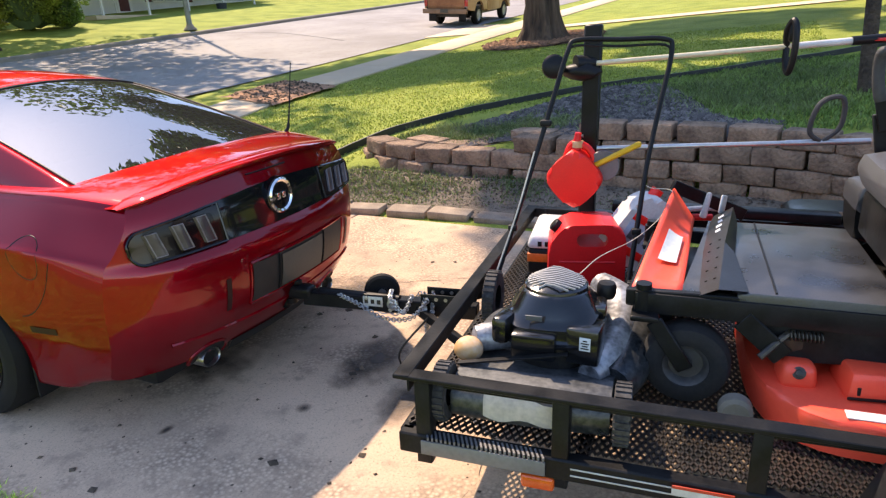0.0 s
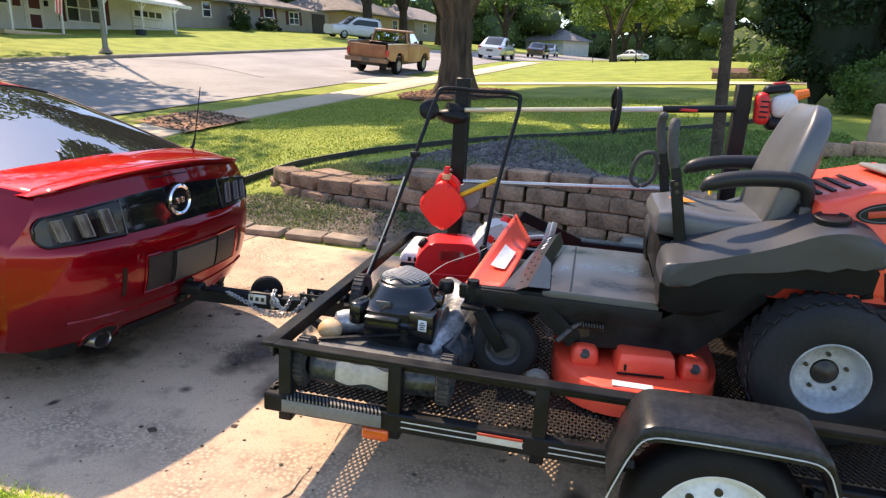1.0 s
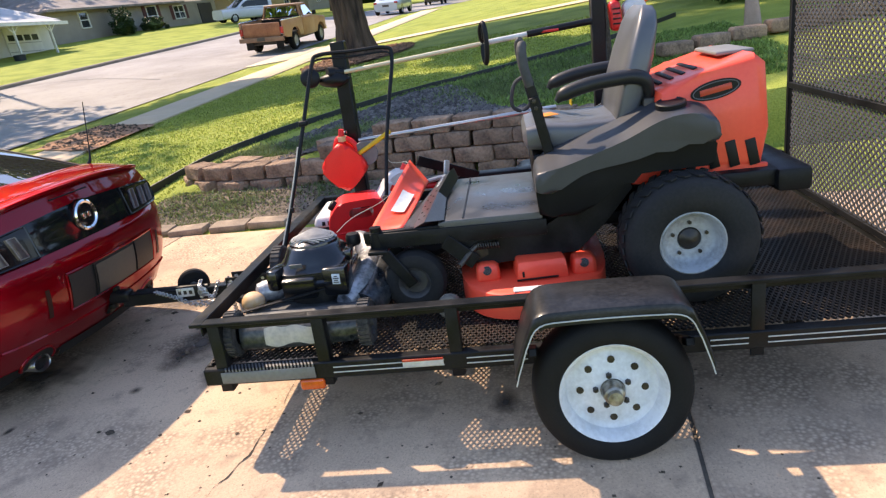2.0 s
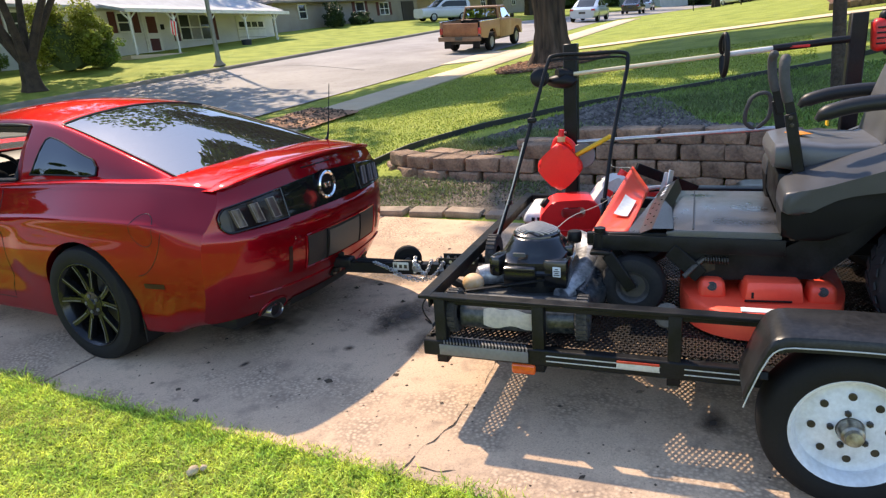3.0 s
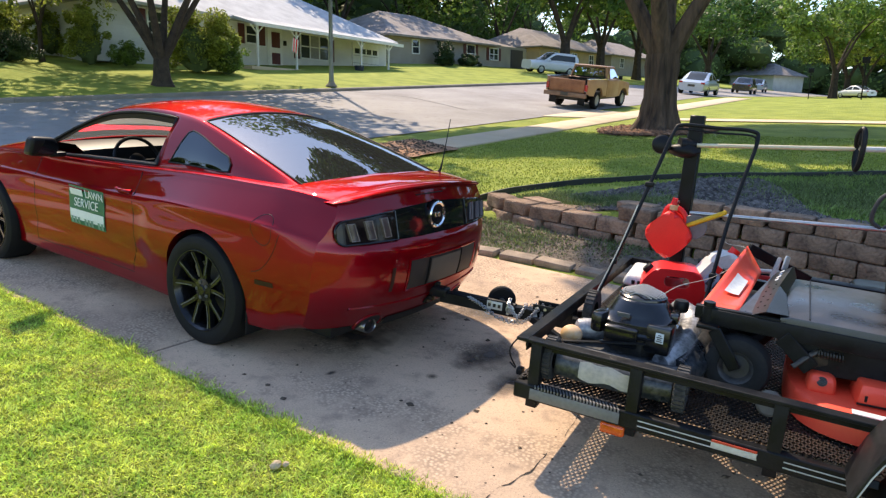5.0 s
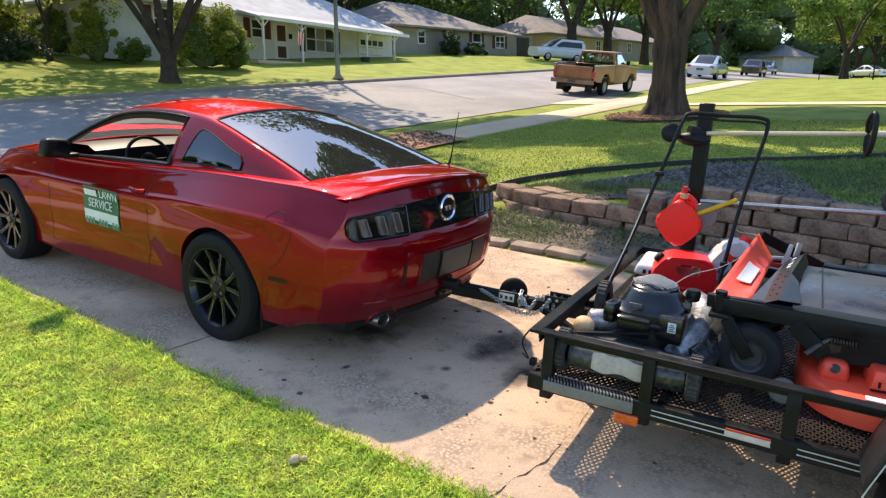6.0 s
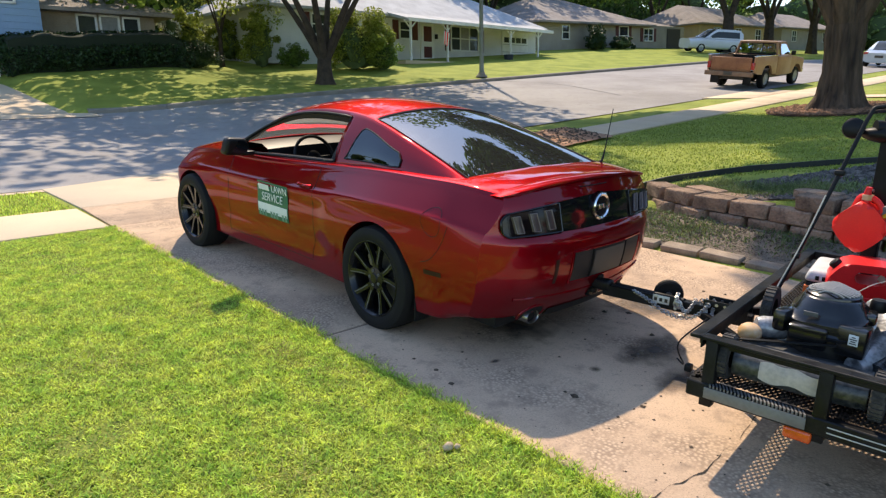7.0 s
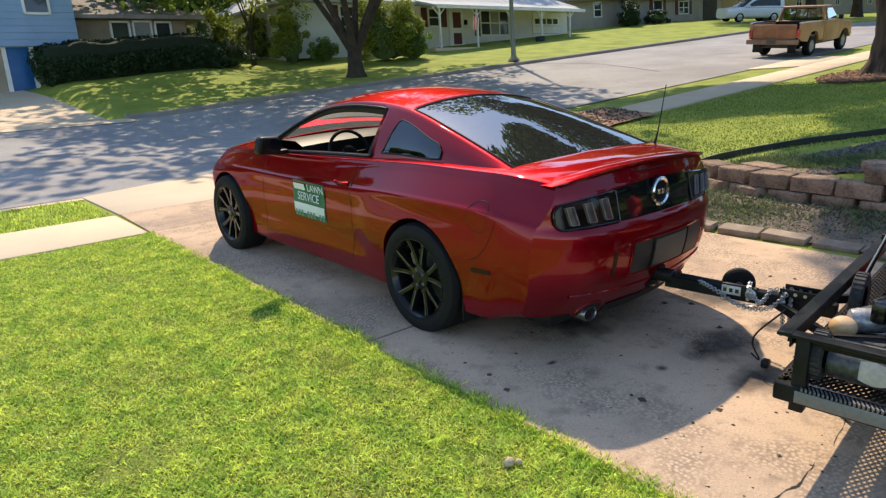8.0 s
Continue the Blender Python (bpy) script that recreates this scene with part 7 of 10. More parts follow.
# local: y forward, x right, z up from the floor
for x in (-0.285, 0.285):
    for y, r in ((0.375, 0.095), (-0.36, 0.115)):
        m = pose(x, y, r, 0, 90 if x > 0 else -90, 0)
        bm = BM()
        lathe(bm, [(r * 0.5, -0.022), (r * 0.93, -0.026), (r, -0.02), (r, 0.02), (r * 0.93, 0.026), (r * 0.62, 0.024), (r * 0.55, 0.012), (0.02, 0.012), (0.018, 0.03), (0.0, 0.03)], m, 32, False)
        w = part("wheel", bm, dusty_tyre, pm, "dusty black plastic mower wheel")
        bm = BM()
        for k in range(28):
            vs_ = box(bm, (0, 0, 0), (0.006, r * 0.12, 0.046), 0.0)
            bmesh.ops.transform(bm, matrix=m @ pose(0, 0, 0, 0, 0, k * 360 / 28) @ Matrix.Translation((r + 0.001, 0, 0)), verts=vs_)
        tagged(part("tread", bm, dusty_tyre, w, smooth=False), kind="stuff")
bm = BM()
o = []
for k in range(44):
    a = 2 * math.pi * k / 44
    c, s = math.cos(a), math.sin(a)
    o.append((0.265 * (abs(c) ** 0.6) * (1 if c > 0 else -1), 0.03 + 0.345 * (abs(s) ** 0.65) * (1 if s > 0 else -1)))
slab(bm, o, 0.045, 0.128, 0.035)
part("mower_deck", bm, deck_dark, pm, "scuffed dark mower deck")
bm = BM()
rows = []
for k in range(15):
    x = -0.25 + 0.5 * k / 14
    b = 0.012 * math.cos(math.pi * (k / 14 - 0.5))
    rows.append([(x, 0.28 + b, 0.150), (x, 0.35 + b, 0.147), (x, 0.388 + b, 0.136), (x, 0.404 + b, 0.122), (x, 0.412 + b, 0.112), (x, 0.418 + b, 0.08), (x, 0.417 + b, 0.048), (x, 0.405 + b, 0.03), (x, 0.37 + b, 0.02)])
grid(bm, rows)
guard = part("front_guard", bm, deck_dark, pm, "worn dark front guard")
# the guard's sunlit middle, laid on as a pale patch
bm = BM()
rows = []
for k in range(11):
    x = -0.10 + 0.24 * k / 10
    b = 0.012 * math.cos(math.pi * ((x + 0.25) / 0.5 - 0.5)) + 0.003
    top, low = 0.128 - 0.018 * smooth(4, 0, k) + 0.004 * math.sin(k * 1.7), 0.050 - 0.008 * math.sin(k)
    rows.append([(x, (0.404 if z > 0.12 else 0.412 if z > 0.10 else 0.4175) + b, z) for z in (top, 0.112, 0.08, low)])
grid(bm, rows)
part("bare_panel", bm, sunlit_alu, guard, "pale patch of the guard painted as sunlit metal")
bm = BM()
pts = curve_pts([(-0.17, 0.20, 0.17), (-0.24, 0.02, 0.20), (-0.25, -0.18, 0.26), (-0.16, -0.30, 0.30)], 5)
tube(bm, pts, [0.04, 0.05, 0.055, 0.06, 0.064, 0.066, 0.068, 0.07, 0.07, 0.07, 0.07, 0.068, 0.065, 0.06, 0.054, 0.045], 14)
part("discharge_tunnel", bm, silver, pm, "scuffed bright metal grass tunnel")
bm = BM()
tube(bm, [p + Vector((-0.045, 0.045, -0.050)) for p in pts[2:-2]], [0.068 + 0.016 * math.sin(math.pi * k / (len(pts) - 5)) for k in range(len(pts) - 4)], 14)
part("tunnel_skirt", bm, deck_dark, pm, "dark teal tunnel skirt")
bm = BM()
lathe(bm, [(0.14, 0.16), (0.145, 0.22), (0.13, 0.26), (0.14, 0.30)], pose(0, -0.02, 0), 28)
part("engine_block", bm, axle_grease, pm)
bm = BM()
rows = []
for z, k, e in ((0.30, 0.98, 0.55), (0.306, 1.10, 0.55), (0.318, 1.12, 0.55), (0.322, 1.0, 0.5), (0.365, 0.99, 0.5), (0.372, 0.93, 0.55), (0.395, 0.86, 0.75), (0.418, 0.74, 0.95), (0.428, 0.66, 1.0)):
    rows.append([(0.155 * k * (abs(math.cos(a)) ** e) * (1 if math.cos(a) > 0 else -1), -0.02 + 0.155 * k * (abs(math.sin(a)) ** e) * (1 if math.sin(a) > 0 else -1), z - 0.045 * max(0, math.sin(a) * 0.8 + 0.25 * math.cos(a)) * (0.3 < z < 0.40)) for a in [2 * math.pi * q / 40 for q in range(40)]])
V = grid(bm, rows, True)
bm.faces.new(V[-1])
shroud = part("engine_shroud", bm, engine_black, pm, "glossy black engine shroud")
# squared housings beside the shroud
for c, s, r in (((-0.115, 0.095, 0.285), (0.11, 0.10, 0.13), rotm("Z", -8)), ((0.05, 0.13, 0.27), (0.15, 0.05, 0.10), rotm("X", -10)), ((-0.15, -0.02, 0.36), (0.05, 0.10, 0.05), rotm("Z", 0))):
    bm = BM()
    box(bm, c, s, 0.012, r)
    part("engine_housing", bm, engine_black, shroud)
bm = BM()
lathe(bm, [(0.112, 0.415), (0.108, 0.436), (0.085, 0.450), (0.0, 0.455)], pose(0, -0.03, 0), 30, False)
screen = part("starter_cover", bm, engine_black, shroud)
for k in range(11):
    bm = BM()
    y = -0.03 + (k - 5) * 0.017
    hw = math.sqrt(max(0.0004, 0.098 ** 2 - (y + 0.03) ** 2))
    pts = [(-hw, y, 0.443), (-hw * 0.5, y + 0.010, 0.456), (0, y, 0.459), (hw * 0.5, y - 0.010, 0.456), (hw, y, 0.443)]
    tube(bm, pts, 0.0042, 5)
    part("cover_rib", bm, mat("grey_rib_plastic", (0.30, 0.30, 0.295), 0.35, bump=0.05) if k == 0 else bpy.data.materials["grey_rib_plastic"], screen)
bm = BM()
box(bm, (0.05, 0.135, 0.37), (0.055, 0.004, 0.022), 0.001, rotm("X", -20))
part("emblem", bm, label_grey, shroud)
bm = BM()
box(bm, (0.155, 0.08, 0.31), (0.06, 0.12, 0.10), 0.02, rotm("Z", -15))
part("air_filter_box", bm, engine_black, pm)
bm = BM()
box(bm, (-0.118, 0.148, 0.300), (0.036, 0.004, 0.046), 0.001, rotm("Z", -8))
lab = part("engine_label", bm, label_white, shroud, "small white label with unreadable print")
bm = BM()
for j, q in ((0, 0.026), (1, 0.018), (2, 0.026), (3, 0.014)):
    box(bm, (-0.118, 0.151, 0.286 + j * 0.009), (q, 0.002, 0.004), 0.0, rotm("Z", -8))
part("label_mark", bm, black_plastic, lab)
bm = BM()
lathe(bm, [(0.03, 0.36), (0.034, 0.37), (0.034, 0.40), (0.028, 0.412), (0.0, 0.414)], pose(-0.165, -0.10, 0.01), 20, False)
part("fuel_cap", bm, black_plastic, pm)
bm = BM()
lathe(bm, [(0.0, -0.075), (0.03, -0.075), (0.045, -0.065), (0.05, -0.03), (0.05, 0.03), (0.042, 0.06), (0.02, 0.07), (0.0, 0.07)], pose(0.19, 0.17, 0.24, 0, 90, 25), 22, False)
part("fuel_tank_end", bm, silver, pm, "dusty silver muffler guard")
# tan dome standing for the sunlit patch on the dusty muffler guard
bm = BM()
blob(bm, (0.255, 0.25, 0.225), 0.052, (1.0, 0.95, 0.8), 0.06, 1.2, 3, 5)
part("primer_cap", bm, tan_plastic, pm, "tan dome painted as the dusty muffler guard's sunlit patch")
bm = BM()
bar(bm, (0.26, 0.26, 0.195), (-0.10, 0.22, 0.25), 0.022, 0.006, 0.001)
part("height_lever", bm, steel_black, pm)
# the engine sits a little forward and low on its deck
for ob in pm.children:
    kind_ = ob.name.split(".")[0]
    if kind_ in ("engine_block", "engine_shroud", "air_filter_box", "fuel_cap"):
        ob.location = (-0.035, 0.09, -0.055)
    elif kind_ in ("discharge_tunnel", "tunnel_skirt", "height_lever"):
        ob.location = (0, 0.03, -0.04)
    elif kind_ in ("fuel_tank_end", "primer_cap"):
        ob.location = (-0.01, -0.05, -0.06)
# folding handle: two bent tubes with a cross bar
hl = lambda p: PM.inverted() @ TR @ Vector(p)
L0, L1, L2 = hl((-0.03, -0.10, 0.56)), hl((0.17, -0.215, 1.03)), hl((0.375, -0.318, 1.485))
R0, R1, R2 = hl((0.02, -0.655, 0.56)), hl((0.25, -0.69, 1.03)), hl((0.47, -0.752, 1.475))
top_l, top_r = hl((0.405, -0.355, 1.53)), hl((0.475, -0.715, 1.525))
bm = BM()
tube(bm, curve_pts([L0, lerp(L0, L1, 0.5), L1, lerp(L1, L2, 0.6), L2, top_l, lerp(top_l, top_r, 0.5), top_r, R2, lerp(R1, R2, 0.5), R1, lerp(R0, R1, 0.5), R0], 6), 0.0108, 10)
part("handle", bm, steel_black, pm, "black bent-tube handle")
bm = BM()
b1, b2 = lerp(L2, top_l, 0.8) - Vector((0, 0, 0.03)), lerp(R2, top_r, 0.8) - Vector((0, 0, 0.03))
tube(bm, curve_pts([lerp(L1, L2, 0.95), b1 + Vector((0, 0, 0.015)), lerp(b1, b2, 0.5) + Vector((0, 0, 0.012)), b2 + Vector((0, 0, 0.015)), lerp(R1, R2, 0.95)], 5), 0.006, 8)
part("stop_bail", bm, steel_black, pm)
for a, t in ((L0, 0.42), (R0, 0.42)):
    p = lerp(L0, L1, t) if a is L0 else lerp(R0, R1, t)
    bm = BM()
    box(bm, p, (0.04, 0.03, 0.03), 0.008)
    part("handle_clamp", bm, black_plastic, pm)
bm = BM()
box(bm, lerp(L1, L2, 0.35), (0.05, 0.045, 0.03), 0.01)
part("cable_clip", bm, black_plastic, pm)
white_cord = mat("pale_cord", srgb(206, 198, 180), 0.8, color2=srgb(160, 150, 130), scale=40, bump=0.2)
bm = BM()
tube(bm, curve_pts([lerp(L1, L2, 0.1) + Vector((0.01, 0.015, 0)), lerp(L0, L1, 0.6) + Vector((0.0, 0.035, 0)), L0 + Vector((0.0, 0.03, 0.02))], 6), 0.004, 6)
part("starter_rope", bm, white_cord, pm, "pale cord along the handle")
bm = BM()
tube(bm, curve_pts([lerp(R1, R2, 0.3), lerp(R0, R1, 0.85) + Vector((0.0, -0.04, -0.02)), hl((0.20, -0.80, 0.92)), hl((0.12, -0.77, 0.84)), hl((-0.05, -0.68, 0.785)), hl((-0.25, -0.56, 0.765)), hl((-0.36, -0.50, 0.73))], 7), 0.0018, 6)
part("throttle_cable", bm, white_cord, pm, "loose pale cord")

# ---- loose things on the trailer ----
red_can = mat("red_fuel_can_plastic", srgb(232, 26, 30), 0.4, color2=srgb(200, 18, 24), scale=6, fine=120, bump=0.08)
bright_red = mat("bright_red_plastic", srgb(250, 40, 30), 0.4, color2=srgb(228, 30, 24), scale=6, fine=120, bump=0.08)
white_plastic = mat("dirty_white_plastic", srgb(214, 212, 206), 0.5, color2=srgb(170, 166, 156), scale=7, fine=90, bump=0.08)
yellow = mat("yellow_plastic", srgb(232, 186, 30), 0.45, color2=srgb(190, 146, 20), scale=8, bump=0.08)
alu = mat("bare_aluminium_tube", (0.62, 0.60, 0.57), 0.35, 0.85, color2=(0.4, 0.38, 0.35), scale=10, bump=0.05)
tan_tube = mat("tan_worn_tube", srgb(226, 212, 176), 0.4, 0.2, color2=srgb(196, 176, 140), scale=8, bump=0.05)
engine_red = mat("red_engine_cover", srgb(214, 40, 34), 0.4, color2=srgb(160, 28, 24), bump=0.08)
orange_cap = mat("orange_plastic", srgb(236, 116, 34), 0.45, color2=srgb(190, 84, 24), bump=0.08)


def fuel_can(name, m, s, material, label):
    ob = thing(name, m, label, "fuel can")
    bm = BM()
    # body with a handle opening bridged by a bar
    w, l, h = s
    side_plate(bm, rounded([(-l * 0.5, 0.03), (-l * 0.5, h * 0.3), (-l * 0.5, h * 0.6), (-l * 0.485, h * 0.80), (-l * 0.42, h * 0.94), (-l * 0.30, h), (0, h), (l * 0.22, h * 0.985), (l * 0.33, h * 0.92), (l * 0.43, h * 0.78), (l * 0.49, h * 0.64), (l * 0.5, h * 0.3), (l * 0.5, 0.03), (l * 0.46, 0), (0, 0), (-l * 0.46, 0)], 3), -w * 0.5, w * 0.5, 0.05, 5)
    body = part("can_body", bm, material, ob)
    bm = BM()
    box(bm, (0, -l * 0.06, h * 0.765), (1.0, l * 0.40, h * 0.20), 0.028, None, 3)
    cut = new("cutter", mesh_of(bm, "cutter", material))
    cut.matrix_world = m
    bpy.context.view_layer.update()
    boolean_cut(body, [cut])
    for k in (-1, 1):
        bm = BM()
        tube(bm, [(k * w * 0.495, -l * 0.36, h * 0.42), (k * w * 0.495, l * 0.36, h * 0.42)], 0.006, 6)
        part("can_rib", bm, material, ob)
    bm = BM()
    lathe(bm, [(0.03, 0.0), (0.032, 0.03), (0.026, 0.036), (0.0, 0.037)], pose(0, l * 0.36, h * 0.85, -50, 0, 0), 20, False)
    part("can_cap", bm, black_plastic, ob)
    return ob


fuel_can("fuel_can", TR @ pose(0.44, -0.42, FLOOR, 0, 0, 12), (0.23, 0.36, 0.315), red_can, "red plastic fuel can standing on the mesh floor")

# small can hanging tilted on the rack post
hm = TR @ pose(W2 - 0.275, -0.325, 0.845, 0, 0, 0) @ pose(0, 0, 0, 45, 0, 0)
hang = thing("hanging_can", hm, "bright red small fuel can hung on the rack post", "fuel can")
bm = BM()
side_plate(bm, rounded([(0.118, 0.092), (0.045, 0.122), (-0.075, 0.112), (-0.118, 0.060), (-0.122, -0.075), (-0.085, -0.120), (0.060, -0.118), (0.118, -0.072)], 4), -0.065, 0.065, 0.03, 5)
part("can_body", bm, bright_red, hang)
bm = BM()
tube(bm, curve_pts([(0, -0.01, 0.10), (0, 0.02, 0.138), (0, 0.085, 0.142), (0, 0.135, 0.100), (0, 0.10, 0.02)], 5), 0.018, 9)
part("can_handle", bm, bright_red, hang)
bm = BM()
tube(bm, [(0, 0.09, 0.09), (0, 0.125, 0.125), (0, 0.155, 0.165)], [0.026, 0.02, 0.016], 12)
part("spout", bm, red_can, hang)
bm = BM()
lathe(bm, [(0.03, 0.0), (0.03, 0.03), (0.0, 0.032)], pose(0, 0.105, 0.112, -45, 0, 0), 16, False)
part("spout_collar", bm, tan_plastic, hang)
bm = BM()
tube(bm, curve_pts([(0.02, 0.13, 0.13), (0.06, 0.13, 0.16), (0.085, 0.10, 0.12)], 4), 0.004, 6)
part("hook", bm, zinc, hang)

# white and red jug lying against the cans
jm = TR @ pose(0.50, -0.655, FLOOR + 0.255, 0, 0, 0) @ pose(0, 0, 0, 32, 0, 20)
jug = thing("oil_jug", jm, "white jug with a red label leaning on the fuel can", "jug")
bm = BM()
side_plate(bm, rounded([(-0.115, -0.165), (-0.12, 0.0), (-0.115, 0.10), (-0.07, 0.165), (0.0, 0.185), (0.05, 0.18), (0.10, 0.12), (0.115, 0.05), (0.115, -0.16), (0.0, -0.168)], 4), -0.075, 0.075, 0.03, 4)
part("jug_body", bm, white_plastic, jug)
bm = BM()
lathe(bm, [(0.030, 0.175), (0.030, 0.215), (0.0, 0.217)], pose(0, 0.03, 0), 18, False)
part("jug_cap", bm, bright_red, jug)
for sgn in (-1, 1):
    bm = BM()
    box(bm, (sgn * 0.076, 0.0, -0.02), (0.004, 0.17, 0.20), 0.001)
    lb = part("jug_label", bm, mat("silver_blue_label", srgb(186, 194, 206), 0.4, color2=srgb(150, 160, 178), bump=0.02) if sgn < 0 else bpy.data.materials["silver_blue_label"], jug)
    for z in (0.062, -0.10):
        bm = BM()
        box(bm, (sgn * 0.0795, 0.0, z), (0.003, 0.172, 0.038), 0.001)
        part("label_band", bm, bright_red, lb)
    for k in range(3):
        bm = BM()
        box(bm, (sgn * 0.0795, 0.045 - k * 0.045, -0.02), (0.003, 0.03, 0.05), 0.001)
        part("label_bar", bm, label_grey, lb)

# white toolbox with an orange base
tb = thing("tool_case", TR @ pose(0.66, -0.24, FLOOR, 0, 0, 4), "white and orange plastic case standing on the mesh floor", "case")
bm = BM()
box(bm, (0, 0, 0.07), (0.42, 0.24, 0.14), 0.02, None, 3)
part("case_base", bm, black_plastic, tb)
bm = BM()
box(bm, (0, 0, 0.09), (0.426, 0.246, 0.045), 0.004, None, 2)
part("case_band", bm, orange_cap, tb)
bm = BM()
box(bm, (0, 0, 0.172), (0.44, 0.26, 0.07), 0.025, None, 3, (0.9, 0.85))
lid = part("case_lid", bm, white_plastic, tb)
bm = BM()
box(bm, (-0.16, -0.06, 0.20), (0.10, 0.02, 0.02), 0.006)
part("case_latch", bm, black_plastic, lid)
bm = BM()
for k in range(3):
    box(bm, (-0.214, 0.06 - k * 0.035, 0.165), (0.006, 0.02, 0.025), 0.001)
part("case_mark", bm, black_plastic, lid)


def trimmer(name, a, b, label, upper):
    """A long-shaft tool lying in the rack from a to b (trailer places)."""
    ob = thing(name, TR, label, "string trimmer")
    A, B = Vector(a), Vector(b)
    at = lambda t: lerp(A, B, t)
    bm = BM()
    tube(bm, [at(0.0), at(0.62)], 0.013, 10)
    part("shaft", bm, alu if not upper else tan_tube, ob)
    bm = BM()
    tube(bm, [at(0.565), at(0.80)], 0.0155, 12)
    part("shaft_sleeve", bm, white_plastic if upper else alu, ob)
    if upper:
        bm = BM()
        tube(bm, [at(0.72), at(0.97)], 0.021, 10)
        part("grip", bm, black_plastic, ob)
        bm = BM()
        box(bm, at(0.80) + Vector((-0.020, 0, -0.004)), (0.006, 0.13, 0.014), 0.002, rotm("X", 0))
        part("grip_mark", bm, engine_red, ob)
        # guard standing across the shaft
        g = at(0.555)
        bm = BM()
        ring = [g + Vector((0.0, 0.012, 0.0)), g + Vector((-0.02, 0.02, 0.07)), g + Vector((-0.05, 0.0, 0.115)), g + Vector((-0.075, -0.012, 0.06)), g + Vector((-0.075, -0.012, -0.05)), g + Vector((-0.05, 0.0, -0.115)), g + Vector((-0.02, 0.012, -0.07)), g + Vector((0.0, 0.012, 0.0))]
        tube(bm, curve_pts(ring, 4), 0.015, 8)
        box(bm, g + Vector((-0.03, 0.0, 0.06)), (0.05, 0.03, 0.08), 0.012)
        part("loop_guard", bm, black_plastic, ob)
        # power head beyond the post
        h = B + Vector((0, -0.10, 0.02))
        bm = BM()
        box(bm, h + Vector((0, 0.005, -0.01)), (0.125, 0.075, 0.175), 0.03, rotm("X", -6), 4, (0.86, 0.9))
        head = part("engine_cover", bm, engine_red, ob)
        for k in range(4):
            bm = BM()
            box(bm, h + Vector((-0.062, 0.005, -0.055 + 0.028 * k)), (0.008, 0.045, 0.009), 0.002)
            part("cooling_slot", bm, black_plastic, head)
        bm = BM()
        box(bm, h + Vector((-0.005, -0.105, 0.015)), (0.135, 0.15, 0.125), 0.042, rotm("X", -16), 4, (0.82, 0.85))
        part("engine_housing", bm, white_plastic, ob)
        bm = BM()
        box(bm, h + Vector((-0.005, -0.085, -0.085)), (0.12, 0.12, 0.07), 0.028, rotm("X", -8), 4)
        part("fuel_tank", bm, black_plastic, ob)
        bm = BM()
        box(bm, h + Vector((0, -0.055, 0.100)), (0.085, 0.15, 0.05), 0.02, rotm("X", -10), 3, (0.8, 0.8))
        part("top_cover", bm, black_plastic, ob)
        bm = BM()
        box(bm, h + Vector((0, -0.065, 0.130)), (0.04, 0.06, 0.012), 0.005, rotm("X", -10))
        part("cover_mark", bm, engine_red, ob)
        bm = BM()
        tube(bm, [h + Vector((0, -0.16, 0.07)), h + Vector((0, -0.22, 0.09))], [0.03, 0.022], 10)
        part("fuel_cap", bm, orange_cap, ob)
        # cutting head in front of the other post
        s = A + Vector((-0.02, 0.10, 0.0))
        bm = BM()
        tube(bm, curve_pts([A, A + Vector((0, 0.06, 0.0)), s], 4), [0.02, 0.026, 0.03, 0.034, 0.036, 0.04, 0.04, 0.04, 0.042], 12)
        blob(bm, A + Vector((0, 0.07, -0.04)), 0.085, (0.7, 1.2, 0.55), 0.2, 2, 2, 3)
        part("gear_head", bm, black_plastic, ob)
        bm = BM()
        lathe(bm, [(0.0, -0.03), (0.045, -0.03), (0.058, -0.018), (0.058, 0.018), (0.045, 0.03), (0.018, 0.034), (0.0, 0.036)], Matrix.Translation(A + Vector((-0.06, 0.20, -0.01))) @ pose(0, 0, 0, 0, -80, 15), 26, False)
        part("line_spool", bm, black_plastic, ob)
    else:
        bm = BM()
        tube(bm, [at(0.58), at(0.74)], 0.015, 10)
        part("worn_sleeve", bm, yellow, ob, "worn yellow sleeve")
        g = at(0.665)
        bm = BM()
        pts = curve_pts([g, g + Vector((-0.03, 0.06, 0.06)), g + Vector((-0.04, 0.03, 0.19)), g + Vector((-0.03, -0.06, 0.21)), g + Vector((-0.01, -0.07, 0.08)), g], 5)
        tube(bm, pts, 0.012, 8)
        part("loop_handle", bm, bpy.data.materials["grey_rubber_grip"], ob)
        bm = BM()
        bar(bm, A + Vector((-0.07, 0.0, -0.075)), A + Vector((-0.07, -0.22, 0.045)), 0.028, 0.028, 0.008)
        part("yellow_tube", bm, yellow, ob)
        bm = BM()
        lathe(bm, [(0.0, -0.006), (0.075, -0.006), (0.078, 0.0), (0.075, 0.006), (0.0, 0.006)], Matrix.Translation(A + Vector((-0.06, -0.045, -0.075))) @ pose(0, 0, 0, 0, 90, 0), 30, False)
        part("edger_blade_guard", bm, mat("grey_disc_guard", (0.18, 0.17, 0.17), 0.5, 0.3, bump=0.1), ob)
    return ob


trimmer("string_trimmer", (W2 - 0.22, -0.40, 1.405), (W2 - 0.055, -1.95, 1.515), "string trimmer with red engine lying in the trailer rack", True)
trimmer("stick_edger", (W2 - 0.225, -0.42, 0.985), (W2 - 0.06, -1.97, 1.045), "stick edger with yellow tube lying in the trailer rack", False)

